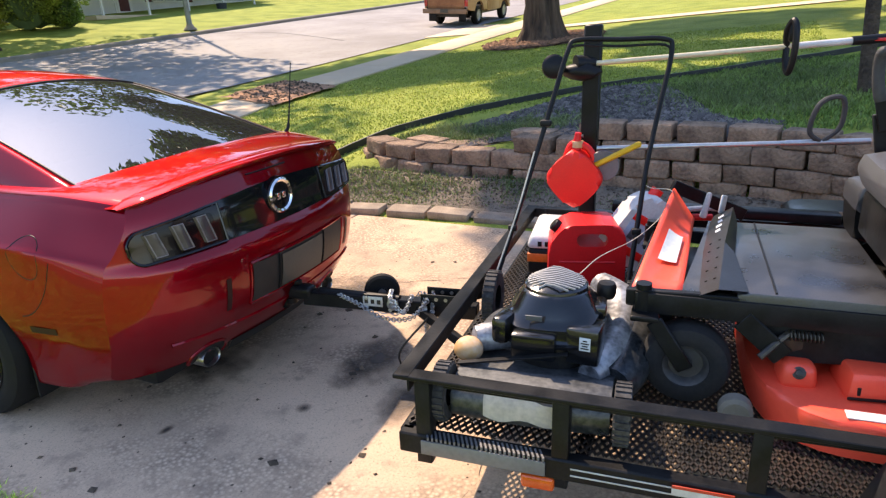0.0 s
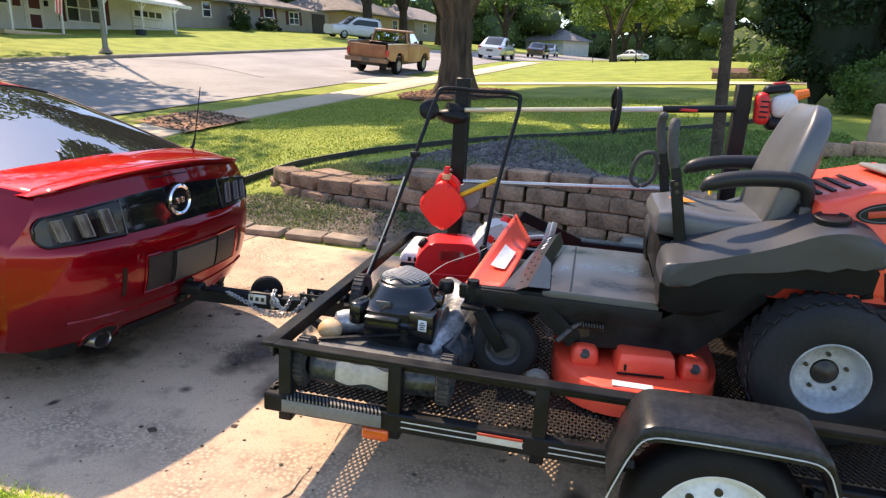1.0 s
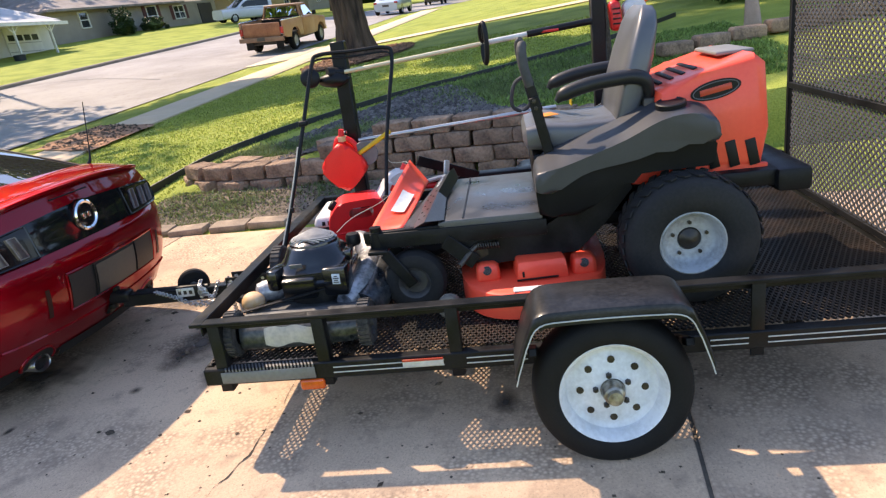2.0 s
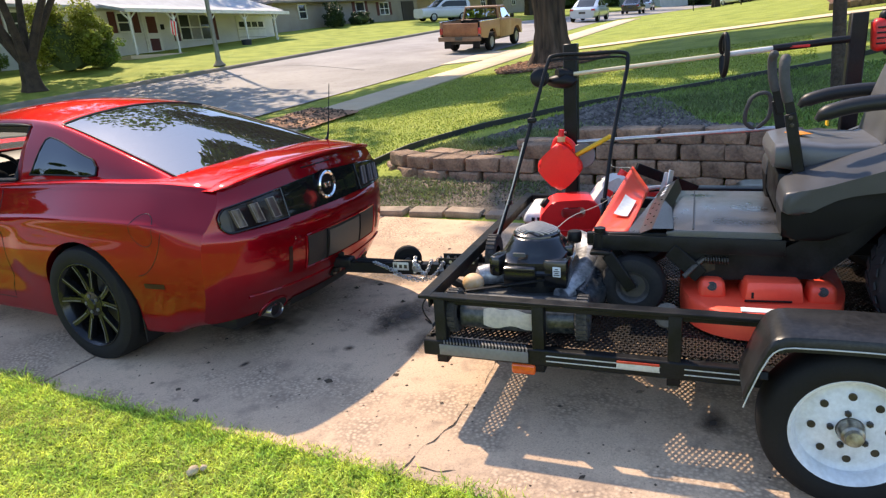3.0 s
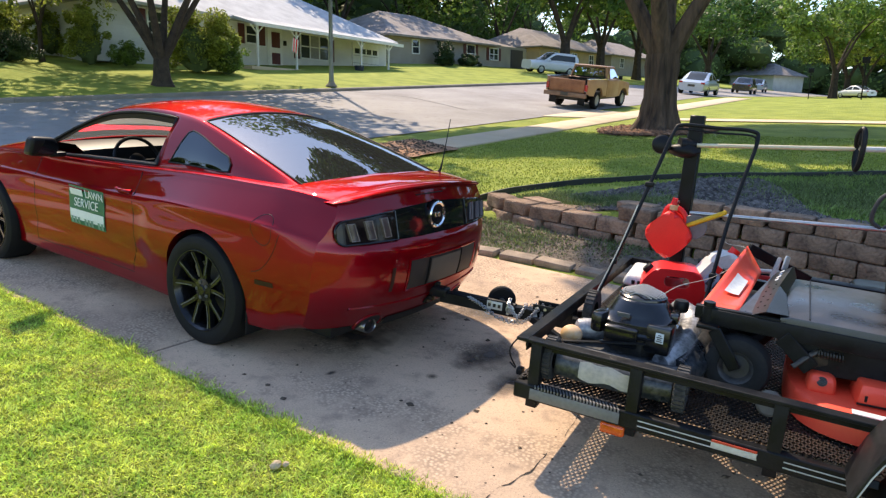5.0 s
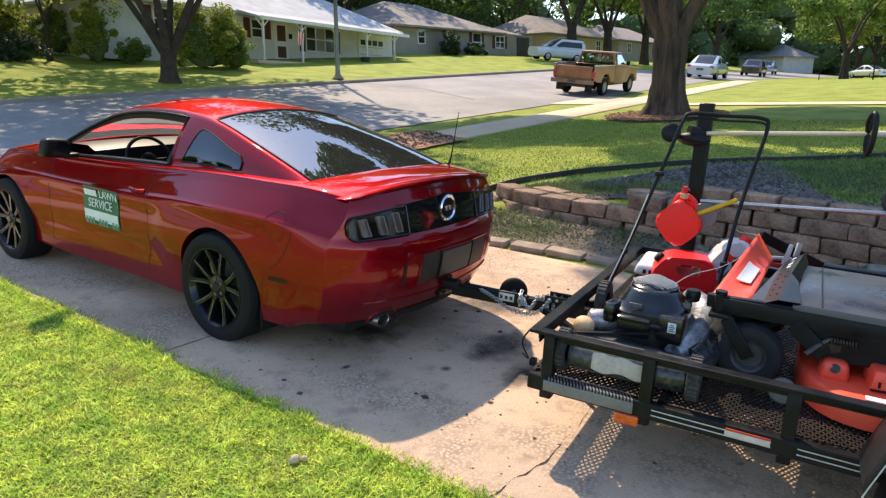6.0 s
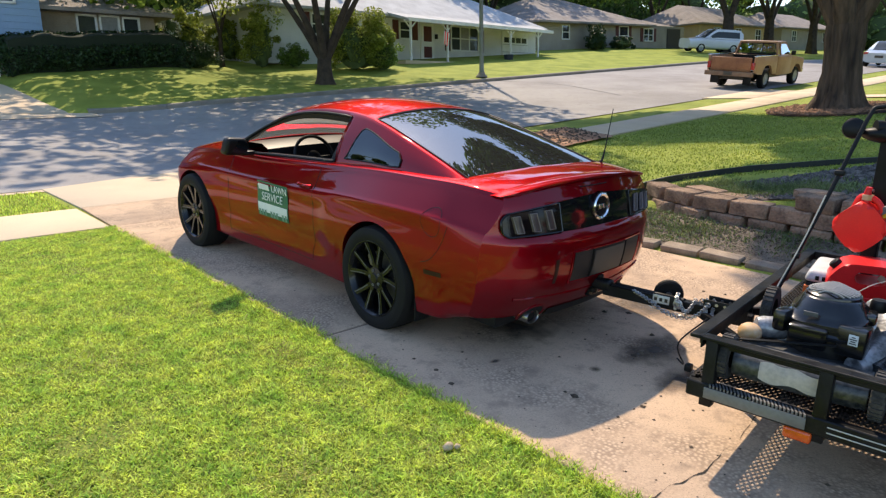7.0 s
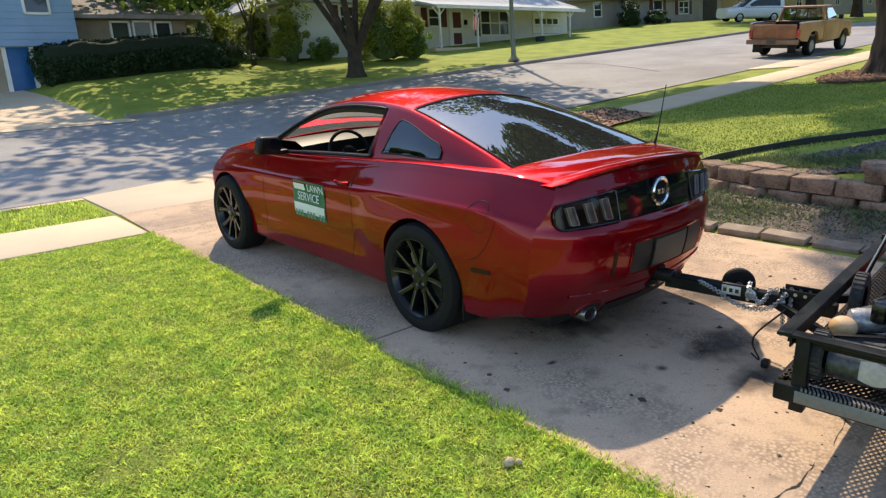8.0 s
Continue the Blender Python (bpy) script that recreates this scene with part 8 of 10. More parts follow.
# long-handled tool lying along the right rail
bl = thing("hedge_tool", TR, "black and white hand tool lying along the rail", "hand tool")
bm = BM()
tube(bm, curve_pts([(0.72, -0.78, 0.68), (0.76, -0.95, 0.70), (0.80, -1.12, 0.69)], 4), 0.014, 8)
part("tool_arm", bm, white_plastic, bl)
bm = BM()
tube(bm, curve_pts([(0.72, -0.80, 0.655), (0.78, -1.0, 0.65)], 4), 0.018, 8)
part("tool_grip", bm, engine_red, bl)
bm = BM()
box(bm, (0.60, -0.96, 0.76), (0.03, 0.035, 0.13), 0.012, rotm("X", 10), 2, (0.7, 0.7))
part("tool_peg", bm, white_plastic, bl)

# ---- trees ----
bark = mat("grey_brown_bark", srgb(108, 88, 70), 0.95, color2=srgb(52, 42, 34), scale=3, fine=7, amount=0.95, bump=1.0, height=0.09)


def ridged(m, squeeze=0.22):
    """Draws the grain of a bark out along the trunk."""
    nt = m.node_tree
    mp = nt.nodes.new("ShaderNodeMapping")
    mp.inputs["Scale"].default_value = (1.6, 1.6, squeeze)
    co = [n for n in nt.nodes if n.type == "TEX_COORD"][0]
    for n in [n for n in nt.nodes if n.type == "TEX_NOISE"]:
        nt.links.new(mp.outputs[0], n.inputs["Vector"])
    nt.links.new(co.outputs["Object"], mp.inputs["Vector"])


ridged(bark)
bark_dark = mat("dark_bark", srgb(78, 66, 54), 0.95, color2=srgb(44, 38, 32), scale=4, fine=30, amount=0.9, bump=1.0, height=0.03)
leaf_a = leafy("broad_leaf_green", srgb(116, 140, 62), srgb(78, 108, 44), 0.5, 0.45, 0.35)
leaf_b = leafy("deep_leaf_green", srgb(92, 122, 56), srgb(58, 88, 40), 0.5, 0.4, 0.35)
leaf_c = leafy("yellow_leaf_green", srgb(156, 164, 74), srgb(104, 126, 50), 0.5, 0.5, 0.35)
leaf_d = leafy("hedge_leaf_green", srgb(50, 72, 36), srgb(30, 50, 26), 0.5, 0.2, 1.0)
leaf_far = leafy("far_leaf_green", srgb(146, 164, 92), srgb(98, 124, 62), 0.5, 0.5, 0.12)
leaf_w = leafy("pale_blossom", srgb(206, 206, 190), srgb(150, 160, 130), 0.6, 0.3, 1.0)


def leaf_mesh(name, centres, radii, count, size, material, seed, squash=0.75, shell=0.45):
    """Many small leaves thrown round clump centres."""
    rr = np.random.RandomState(seed)
    C, R = np.array(centres, float), np.array(radii, float)
    pick = rr.choice(len(C), count, p=R ** 2 / np.sum(R ** 2))
    d = rr.normal(size=(count, 3))
    d /= np.linalg.norm(d, axis=1)[:, None]
    rad = (shell + (1 - shell) * rr.rand(count) ** 0.6) * R[pick]
    P = C[pick] + d * rad[:, None] * np.array([1, 1, squash])
    u = rr.normal(size=(count, 3))
    u /= np.linalg.norm(u, axis=1)[:, None]
    n = d * 0.5 + rr.normal(size=(count, 3)) * 0.6 + np.array([0, 0, 0.5])
    v = np.cross(n, u)
    v /= np.linalg.norm(v, axis=1)[:, None] + 1e-9
    u = np.cross(v, n)
    u /= np.linalg.norm(u, axis=1)[:, None] + 1e-9
    s = (size * rr.uniform(0.6, 1.4, count))[:, None]
    V = np.stack([P - u * s, P + v * s * 0.55, P + u * s, P - v * s * 0.55], 1).reshape(-1, 3)
    i = np.arange(count) * 4
    F = np.stack([i, i + 1, i + 2, i + 3], 1)
    me = bpy.data.meshes.new(name)
    me.vertices.add(len(V))
    me.vertices.foreach_set("co", V.ravel())
    me.loops.add(len(F) * 4)
    me.loops.foreach_set("vertex_index", F.ravel())
    me.polygons.add(len(F))
    me.polygons.foreach_set("loop_start", np.arange(len(F)) * 4)
    me.polygons.foreach_set("loop_total", np.full(len(F), 4))
    me.update()
    me.validate()
    me.materials.append(material)
    return me


def tree(x, y, r0, fork, height, spread, seed, leafmat, barkmat, leaves, size, label, z=None, limbs=5, low=0.55, lean=(0, 0), group="street trees", flare=1.35, name="tree", limb_r=0.55, top_r=0.86, flutes=0.09, seg=22, steps=12, ridges=0.0, shift=(0, 0)):
    rnd = random.Random(seed)
    z = ground_z(x, y) if z is None else z
    t = thing(name, upright(x, y, z - 0.05), label, "tree", group)
    bm = BM()
    P, R = [], []
    for k in range(steps + 1):
        s = (k / steps) ** 1.5
        P.append(Vector((lean[0] * s + 0.05 * r0 * math.sin(s * 5 + seed), lean[1] * s, fork * s)))
        R.append(r0 * (1 + (flare - 1) * (1 - s) ** 5) * lerp(1, top_r, s))
    rings = tube(bm, P, R, seg)
    for ring, p in zip(rings, P):
        for v in ring:
            d = v.co - p
            a = math.atan2(d.y, d.x)
            v.co = p + d * (1 + flutes * math.sin(a * 5 + seed + 0.4 * p.z) * (1.6 - 1.1 * p.z / max(fork, 0.1)) + 0.03 * math.sin(a * 9 + p.z) + 0.04 * noise.noise(v.co * 3) - ridges * abs(noise.noise(Vector((math.cos(a) * 4.5, math.sin(a) * 4.5, p.z * 0.9 + seed)))) + 0.4 * ridges * noise.noise(Vector((math.cos(a) * 11, math.sin(a) * 11, p.z * 2.2))))
    part("trunk", bm, barkmat, t)
    cen, rad = [], []
    top = P[-1]
    for i in range(limbs):
        a = 2 * math.pi * (i + 0.3 * rnd.random()) / limbs + seed
        out = spread * rnd.uniform(0.5, 0.85)
        end = top + Vector((math.cos(a) * out, math.sin(a) * out, (height - fork) * rnd.uniform(0.35, 0.75)))
        mid = lerp(top, end, 0.45) + Vector((0, 0, (height - fork) * 0.12))
        pts = curve_pts([top - Vector((0, 0, r0 * 0.8)), lerp(top, mid, 0.4) + Vector((0, 0, 0.1)), mid, end], 4)
        bm = BM()
        tube(bm, pts, [r0 * lerp(limb_r, 0.07, k / (len(pts) - 1)) for k in range(len(pts))], 9)
        part("limb", bm, barkmat, t)
        for j in range(3):
            q = lerp(mid, end, 0.2 + 0.4 * j)
            a2 = a + rnd.uniform(-1.2, 1.2)
            e2 = q + Vector((math.cos(a2), math.sin(a2), rnd.uniform(-0.1, 0.7))) * spread * 0.38
            bm = BM()
            tube(bm, curve_pts([q, lerp(q, e2, 0.5) + Vector((0, 0, 0.12)), e2], 3), [r0 * 0.16, r0 * 0.14, r0 * 0.12, r0 * 0.10, r0 * 0.08, r0 * 0.05, r0 * 0.03], 6)
            part("branch", bm, barkmat, t)
            cen.append(e2)
            rad.append(spread * rnd.uniform(0.2, 0.34))
        cen.append(end)
        rad.append(spread * rnd.uniform(0.25, 0.38))
    for i in range(limbs * 3):
        a = rnd.uniform(0, 6.28)
        k = rnd.uniform(0.1, 0.9)
        cen.append(top + Vector((math.cos(a) * spread * k, math.sin(a) * spread * k, (height - fork) * rnd.uniform(low, 1.0) * (1.05 - 0.35 * k * k))))
        rad.append(spread * rnd.uniform(0.18, 0.32))
    cen = [Vector(c) + Vector((shift[0], shift[1], 0)) * min(1.0, (c[2] - fork) / 4) for c in cen]
    crown = new("crown", leaf_mesh("crown", cen, rad, leaves, size, leafmat, seed))
    crown.parent = t
    tagged(crown, kind="stuff")
    return t


tree(15.75, 2.35, 0.36, 2.1, 13.5, 7.4, 3, leaf_b, bark, 95000, 0.125, "thick old street tree with flared roots on bark mulch", limbs=4, low=0.42, flare=2.1, limb_r=0.80, top_r=1.22, flutes=0.10, seg=72, steps=34, ridges=0.16, shift=(-0.8, -0.6))
tree(10.15, 17.0, 0.27, 0.95, 10.5, 7.6, 8, leaf_a, bark_dark, 12000, 0.20, "dark multi-stemmed tree on the lawn across the street", limbs=6, low=0.45, flare=1.45, shift=(-1.6, 0.4))
tree(9.7, 23.9, 0.09, 1.3, 5.8, 2.4, 91, leaf_c, bark_dark, 4200, 0.085, "small sunlit yellow-green tree between the houses", limbs=4, low=0.05, group="")
for i, (x, y, r, h, s, lm) in enumerate(((49.0, 20.5, 0.42, 12, 6.0, leaf_b), (55.5, 20.0, 0.38, 13, 6.5, leaf_a), (64.0, 19.5, 0.38, 12, 6.0, leaf_c), (76.0, 3.2, 0.35, 12, 5.5, leaf_a), (104.0, 2.0, 0.35, 12, 6.0, leaf_c), (86, 18, 0.4, 13, 7, leaf_b), (104, 4, 0.4, 13, 7, leaf_a),
                                         (13.5, -14.0, 0.30, 9, 4.5, leaf_b), (26.0, -15.5, 0.35, 11, 5.5, leaf_b), (38.0, -9.0, 0.35, 11, 5.0, leaf_a))):
    tree(x, y, r, 2.6, h, s, 20 + i, lm, bark_dark, 5200, 0.24, "leafy shade tree further along the street", limbs=4, low=0.3)
for i, (x, y, h, s, lm) in enumerate(((2, 34, 13, 6, leaf_b), (5.0, 37, 11, 4.2, leaf_c), (17, 39, 11, 5, leaf_a), (22, 36, 13, 6, leaf_b), (31, 34, 12, 5.5, leaf_a), (40, 37, 13, 6.5, leaf_b), (50, 38, 13, 7, leaf_a), (-8, 32, 12, 6, leaf_a), (62, 34, 14, 7, leaf_b), (74, 36, 14, 8, leaf_a))):
    tree(x, y, 0.3, 2.2, h, s, 50 + i, lm, bark_dark, 4800, 0.24, "green backyard tree rising behind the houses", limbs=4, low=0.1, group="backyard trees")


# foliage cores: the shade among the leaves is put into their dark colours
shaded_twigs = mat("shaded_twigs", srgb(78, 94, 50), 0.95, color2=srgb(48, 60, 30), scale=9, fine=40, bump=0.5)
deep_shade_twigs = mat("deep_shaded_twigs", srgb(34, 44, 26), 0.95, color2=srgb(20, 28, 16), scale=9, fine=40, bump=0.8)


def bush(x, y, sx, sy, h, lm, count, size, seed, label, name="bush", group="", z=None, bumps=9, inner=None):
    rnd = random.Random(seed)
    z = ground_z(x, y) if z is None else z
    t = thing(name, upright(x, y, z), label, "bush", group)
    cen, rad = [], []
    for k in range(bumps * 3):
        a = rnd.uniform(0, 6.28)
        e = rnd.uniform(0.12, 0.88)
        q = rnd.uniform(0.2, 0.95) * math.sqrt(max(0.05, 1 - (1.55 * (e - 0.38)) ** 2))
        cen.append((sx * q * math.cos(a), sy * q * math.sin(a), h * e))
        rad.append(min(sx, sy, h * 0.6) * rnd.uniform(0.2, 0.42))
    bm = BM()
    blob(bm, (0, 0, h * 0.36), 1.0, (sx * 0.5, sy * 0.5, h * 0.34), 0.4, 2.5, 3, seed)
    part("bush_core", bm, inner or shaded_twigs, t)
    cen.append((0, 0, h * 0.42))
    rad.append(min(sx, sy) * 0.7)
    lv = new("leaves", leaf_mesh("leaves", cen, rad, int(count * 2.6), size * 0.66, lm, seed, 0.85, 0.35))
    lv.parent = t
    tagged(lv, kind="stuff")
    return t


bush(13.9, 20.3, 1.55, 1.35, 2.45, leaf_c, 7500, 0.085, 4, "large round yellow-green bush beside the white house", bumps=12)
bush(15.0, 19.9, 1.0, 0.9, 1.5, leaf_a, 1800, 0.08, 5, "dark lower bush beside the white house")
bush(8.0, 22.3, 0.85, 0.85, 1.08, leaf_d, 3000, 0.045, 6, "clipped round dark green bush at the hedge end")
bush(9.6, 27.0, 1.3, 1.2, 2.2, leaf_c, 4500, 0.10, 7, "sunlit yellow-green shrub between the houses")
bush(7.9, 24.5, 0.6, 0.6, 2.3, leaf_w, 900, 0.08, 8, "pale flowering shrub behind the hedge")
bush(11.0, 26.0, 0.8, 0.8, 1.9, leaf_c, 1300, 0.10, 17, "small sunlit shrub beside the white house wall")
bush(11.0, 23.0, 0.9, 0.8, 2.3, leaf_c, 3600, 0.075, 18, "loose yellow-green shrub at the white house corner")
bush(12.3, 22.5, 0.7, 0.6, 1.0, leaf_a, 1800, 0.06, 19, "low green shrub at the white house wall")
bush(36.6, 23.9, 1.2, 0.9, 1.75, leaf_d, 1800, 0.09, 9, "dark upright bush at the beige house wall")
bush(39.9, 23.9, 1.7, 0.8, 0.9, leaf_d, 1500, 0.08, 10, "low dark bush at the beige house wall")
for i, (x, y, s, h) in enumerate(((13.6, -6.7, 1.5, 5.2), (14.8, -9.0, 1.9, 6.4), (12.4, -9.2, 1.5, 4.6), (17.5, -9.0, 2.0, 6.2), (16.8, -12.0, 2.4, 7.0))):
    bush(x, y, s, s, h, leaf_d, 11000, 0.085, 30 + i, "dark evergreen shrub in the front yard", "evergreen_shrub", "evergreens", inner=deep_shade_twigs)
bush(11.6, -7.0, 0.75, 0.7, 1.15, leaf_b, 2200, 0.045, 44, "low grey-green shrub before the evergreens")
bush(10.7, -8.0, 0.8, 0.8, 1.9, leafy("bronze_leaf", srgb(104, 78, 58), srgb(70, 56, 40), 0.5, 0.25, 1.0), 3000, 0.05, 45, "bronze-leaved upright shrub before the evergreens")
bm = BM()
box(bm, (0, 0, 0.25), (0.26, 0.10, 0.56), 0.05, None, 3, (0.55, 0.8))
st_ = part("standing_stone", bm, mat("pale_garden_stone", srgb(186, 158, 138), 0.9, color2=srgb(150, 124, 106), scale=6, bump=0.5))
st_.matrix_basis = upright(7.7, -6.15, ground_z(7.7, -6.15), 60)
tagged(st_, "pale upright garden stone in the bed", "stone")
bush(21.5, -6.6, 1.1, 1.0, 1.1, leaf_b, 1500, 0.07, 40, "clipped round shrub in a mulch bed")

def woods(name, line, height, depth, clumps, leaves, seed, label):
    """A belt of far trees: overlapping crowns on a core with shade in its colour."""
    rnd = random.Random(seed)
    q = curve_pts([(x, y, 0) for x, y in line], 16)
    cen, rad = [], []
    bm = BM()
    for k in range(clumps):
        p = q[rnd.randrange(len(q))] + Vector((rnd.uniform(-depth, depth), rnd.uniform(-depth, depth), 0))
        z = base_z(p.x, p.y)
        r = rnd.uniform(2.4, 4.2)
        h = height * rnd.uniform(0.0, 0.95) ** 1.0 if k % 3 else rnd.uniform(0.6, 2.4)
        cen.append((p.x, p.y, z + h))
        rad.append(r)
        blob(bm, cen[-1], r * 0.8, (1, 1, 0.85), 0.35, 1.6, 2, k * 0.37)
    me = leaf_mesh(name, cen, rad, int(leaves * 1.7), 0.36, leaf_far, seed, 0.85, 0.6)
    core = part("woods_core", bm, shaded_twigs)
    ob = tagged(new(name, me), label, "trees", kind="stuff")
    core.parent = ob
    tagged(core, kind="stuff")
    return ob


woods("far_woods", [(-30, 46), (0, 44), (30, 46), (60, 46), (90, 48)], 16, 4, 270, 28000, 101, "dense green trees behind the houses across the street")
woods("street_end_woods", [(100, 40), (128, 26), (140, 8), (132, -12), (110, -26)], 15, 7, 240, 24000, 102, "green trees closing the far end of the street")
woods("yard_woods", [(90, -30), (64, -22), (44, -20), (30, -24), (20, -26)], 12, 4, 170, 17000, 103, "green trees behind the neighbouring yards")

# ---- clipped hedge before the brick house ----
hedge = thing("hedge", Matrix(), "long clipped dark green hedge before brick house", "hedge")
bm = BM()
cen, rad = [], []
rows = []
for k in range(25):
    x = lerp(1.55, 7.0, k / 24)
    zb = ground_z(x, 21.7)
    hh = 1.12 + 0.10 * noise.noise(Vector((x * 1.3, 0, 0))) - 0.25 * smooth(6.5, 7.0, x)
    rows.append([(x, 21.25, zb - 0.05), (x, 21.15, zb + hh * 0.5), (x, 21.3, zb + hh * 0.93), (x, 21.7, zb + hh), (x, 22.1, zb + hh * 0.95), (x, 22.25, zb)])
    for j in range(3):
        cen.append((x, 21.35 + 0.3 * j, zb + hh * (0.35 + 0.18 * j)))
        rad.append(0.42)
V = grid(bm, rows)
bm.faces.new(V[0])
bm.faces.new(V[-1][::-1])
# near-black core colour stands for the shade inside the hedge
part("hedge_core", bm, deep_shade_twigs, hedge)
lv = new("leaves", leaf_mesh("leaves", cen, rad, 30000, 0.05, leaf_d, 77, 1.0, 0.85))
lv.parent = hedge
tagged(lv, kind="stuff")

# ---- street lamp post ----
lx, ly = 16.75, 15.75
lamp_post = thing("street_lamp", upright(lx, ly, ground_z(lx, ly)), "grey-green steel street lamp post at the kerb", "lamp post")
bm = BM()
tube(bm, [(0, 0, 0), (0, 0, 0.12), (0, 0, 0.9), (0, 0, 7.5)], [0.13, 0.10, 0.085, 0.06], 14)
part("pole", bm, mat("grey_green_pole", srgb(134, 142, 132), 0.6, 0.3, color2=srgb(100, 106, 98), scale=3, bump=0.1), lamp_post)
bm = BM()
lathe(bm, [(0.24, 0.0), (0.22, 0.06), (0.15, 0.12), (0.12, 0.2)], None, 18)
part("pole_base", bm, kerbmat, lamp_post)

# ---- houses ----
siding = mat("white_siding", srgb(222, 222, 216), 0.7, color2=srgb(196, 196, 190), scale=1.2, fine=30, amount=0.6, bump=0.1)
beige_siding = mat("beige_siding", srgb(162, 154, 138), 0.75, color2=srgb(140, 132, 118), scale=1.2, fine=30, amount=0.6, bump=0.1)
brick_tan = mat("tan_brick", srgb(162, 148, 126), 0.85, color2=srgb(134, 120, 100), scale=2, fine=25, amount=0.7, bump=0.4)
blue_siding = mat("blue_siding", srgb(140, 168, 198), 0.7, color2=srgb(124, 150, 180), scale=1.2, fine=30, amount=0.6, bump=0.1)
shingle_pale = mat("pale_grey_shingle", srgb(186, 188, 188), 0.85, color2=srgb(156, 158, 160), scale=1.5, fine=18, amount=0.8, bump=0.5, height=0.02)
shingle_brown = mat("weathered_shingle", srgb(150, 142, 136), 0.88, color2=srgb(112, 104, 100), scale=1.5, fine=18, amount=0.8, bump=0.5, height=0.02)
trim_white = mat("white_trim_paint", srgb(232, 232, 226), 0.5, color2=srgb(206, 206, 200), scale=4, bump=0.05)
shutter_red = mat("maroon_shutter", srgb(92, 42, 38), 0.6, color2=srgb(70, 32, 30), scale=5, bump=0.1)
pane_mat = mat("dark_window_pane", (0.025, 0.03, 0.035), 0.06, 0, color2=(0.06, 0.065, 0.07), scale=0.8, amount=0.8, bump=0.0, coat=0.5)
door_blue = mat("blue_door_paint", srgb(30, 92, 150), 0.45, color2=srgb(24, 74, 124), scale=4, bump=0.05)
curtain_grey = mat("pale_curtain", srgb(150, 150, 146), 0.8, bump=0.1)


def lap_wall(bm, x0, x1, y, z0, z1, lap=0.16, t=0.2):
    """A wall with overlapping boards facing the street."""
    n = int((z1 - z0) / lap)
    prof = [(y + t, z0)]
    for k in range(n):
        a, b = z0 + k * (z1 - z0) / n, z0 + (k + 1) * (z1 - z0) / n
        prof += [(y, a), (y + 0.02, b)]
    prof.append((y + t, z1))
    V = grid(bm, [[(x, p, q) for p, q in prof] for x in (x0, x1)], True)
    bm.faces.new(V[0])
    bm.faces.new(V[1][::-1])


def hip_roof(bm, x0, x1, y0, y1, z, h, inset_l, inset_r, over=0.45, thick=0.12):
    a = [(x0 - over, y0 - over, z), (x1 + over, y0 - over, z), (x1 + over, y1 + over, z), (x0 - over, y1 + over, z)]
    ym = (y0 + y1) / 2
    r = [(x0 + inset_l, ym, z + h), (x1 - inset_r, ym, z + h)]
    up = [bm.verts.new(p) for p in a]
    rv = [bm.verts.new(p) for p in r]
    lo = [bm.verts.new((p[0], p[1], p[2] - thick)) for p in a]
    bm.faces.new((up[0], up[1], rv[1], rv[0]))
    bm.faces.new((up[1], up[2], rv[1]))
    bm.faces.new((up[2], up[3], rv[0], rv[1]))
    bm.faces.new((up[3], up[0], rv[0]))
    for i in range(4):
        bm.faces.new((lo[i], lo[(i + 1) % 4], up[(i + 1) % 4], up[i]))
    bm.faces.new(lo[::-1])


def window(parent, x0, x1, y, z0, z1, panes=2, rail=True, shutters=None, curtain=False):
    bm = BM()
    w = 0.07
    for a, b in (((x0, z0), (x1, z0)), ((x0, z1), (x1, z1)), ((x0, z0), (x0, z1)), ((x1, z0), (x1, z1))):
        box(bm, ((a[0] + b[0]) / 2, y - 0.02, (a[1] + b[1]) / 2), (abs(b[0] - a[0]) + w, 0.07, abs(b[1] - a[1]) + w), 0.0)
    for k in range(1, panes):
        xx = lerp(x0, x1, k / panes)
        box(bm, (xx, y - 0.015, (z0 + z1) / 2), (0.06, 0.06, z1 - z0), 0.0)
    if rail:
        box(bm, ((x0 + x1) / 2, y - 0.012, (z0 + z1) / 2), (x1 - x0, 0.05, 0.05), 0.0)
    wn_ = part("window_frame", bm, trim_white, parent, smooth=False)
    for k in range(panes):
        bm = BM()
        box(bm, ((lerp(x0, x1, (k + 0.5) / panes)), y + 0.005, (z0 + z1) / 2), ((x1 - x0) / panes - 0.05, 0.02, z1 - z0 - 0.05), 0.0)
        part("pane", bm, curtain_grey if curtain and (k == 1 or panes == 1) else pane_mat, wn_, smooth=False)
    if shutters:
        for s, xx in ((-1, x0 - 0.26), (1, x1 + 0.26)):
            bm = BM()
            box(bm, (xx, y - 0.02, (z0 + z1) / 2), (0.36, 0.05, z1 - z0 + 0.08), 0.01)
            part("shutter", bm, shutters, parent, smooth=False)


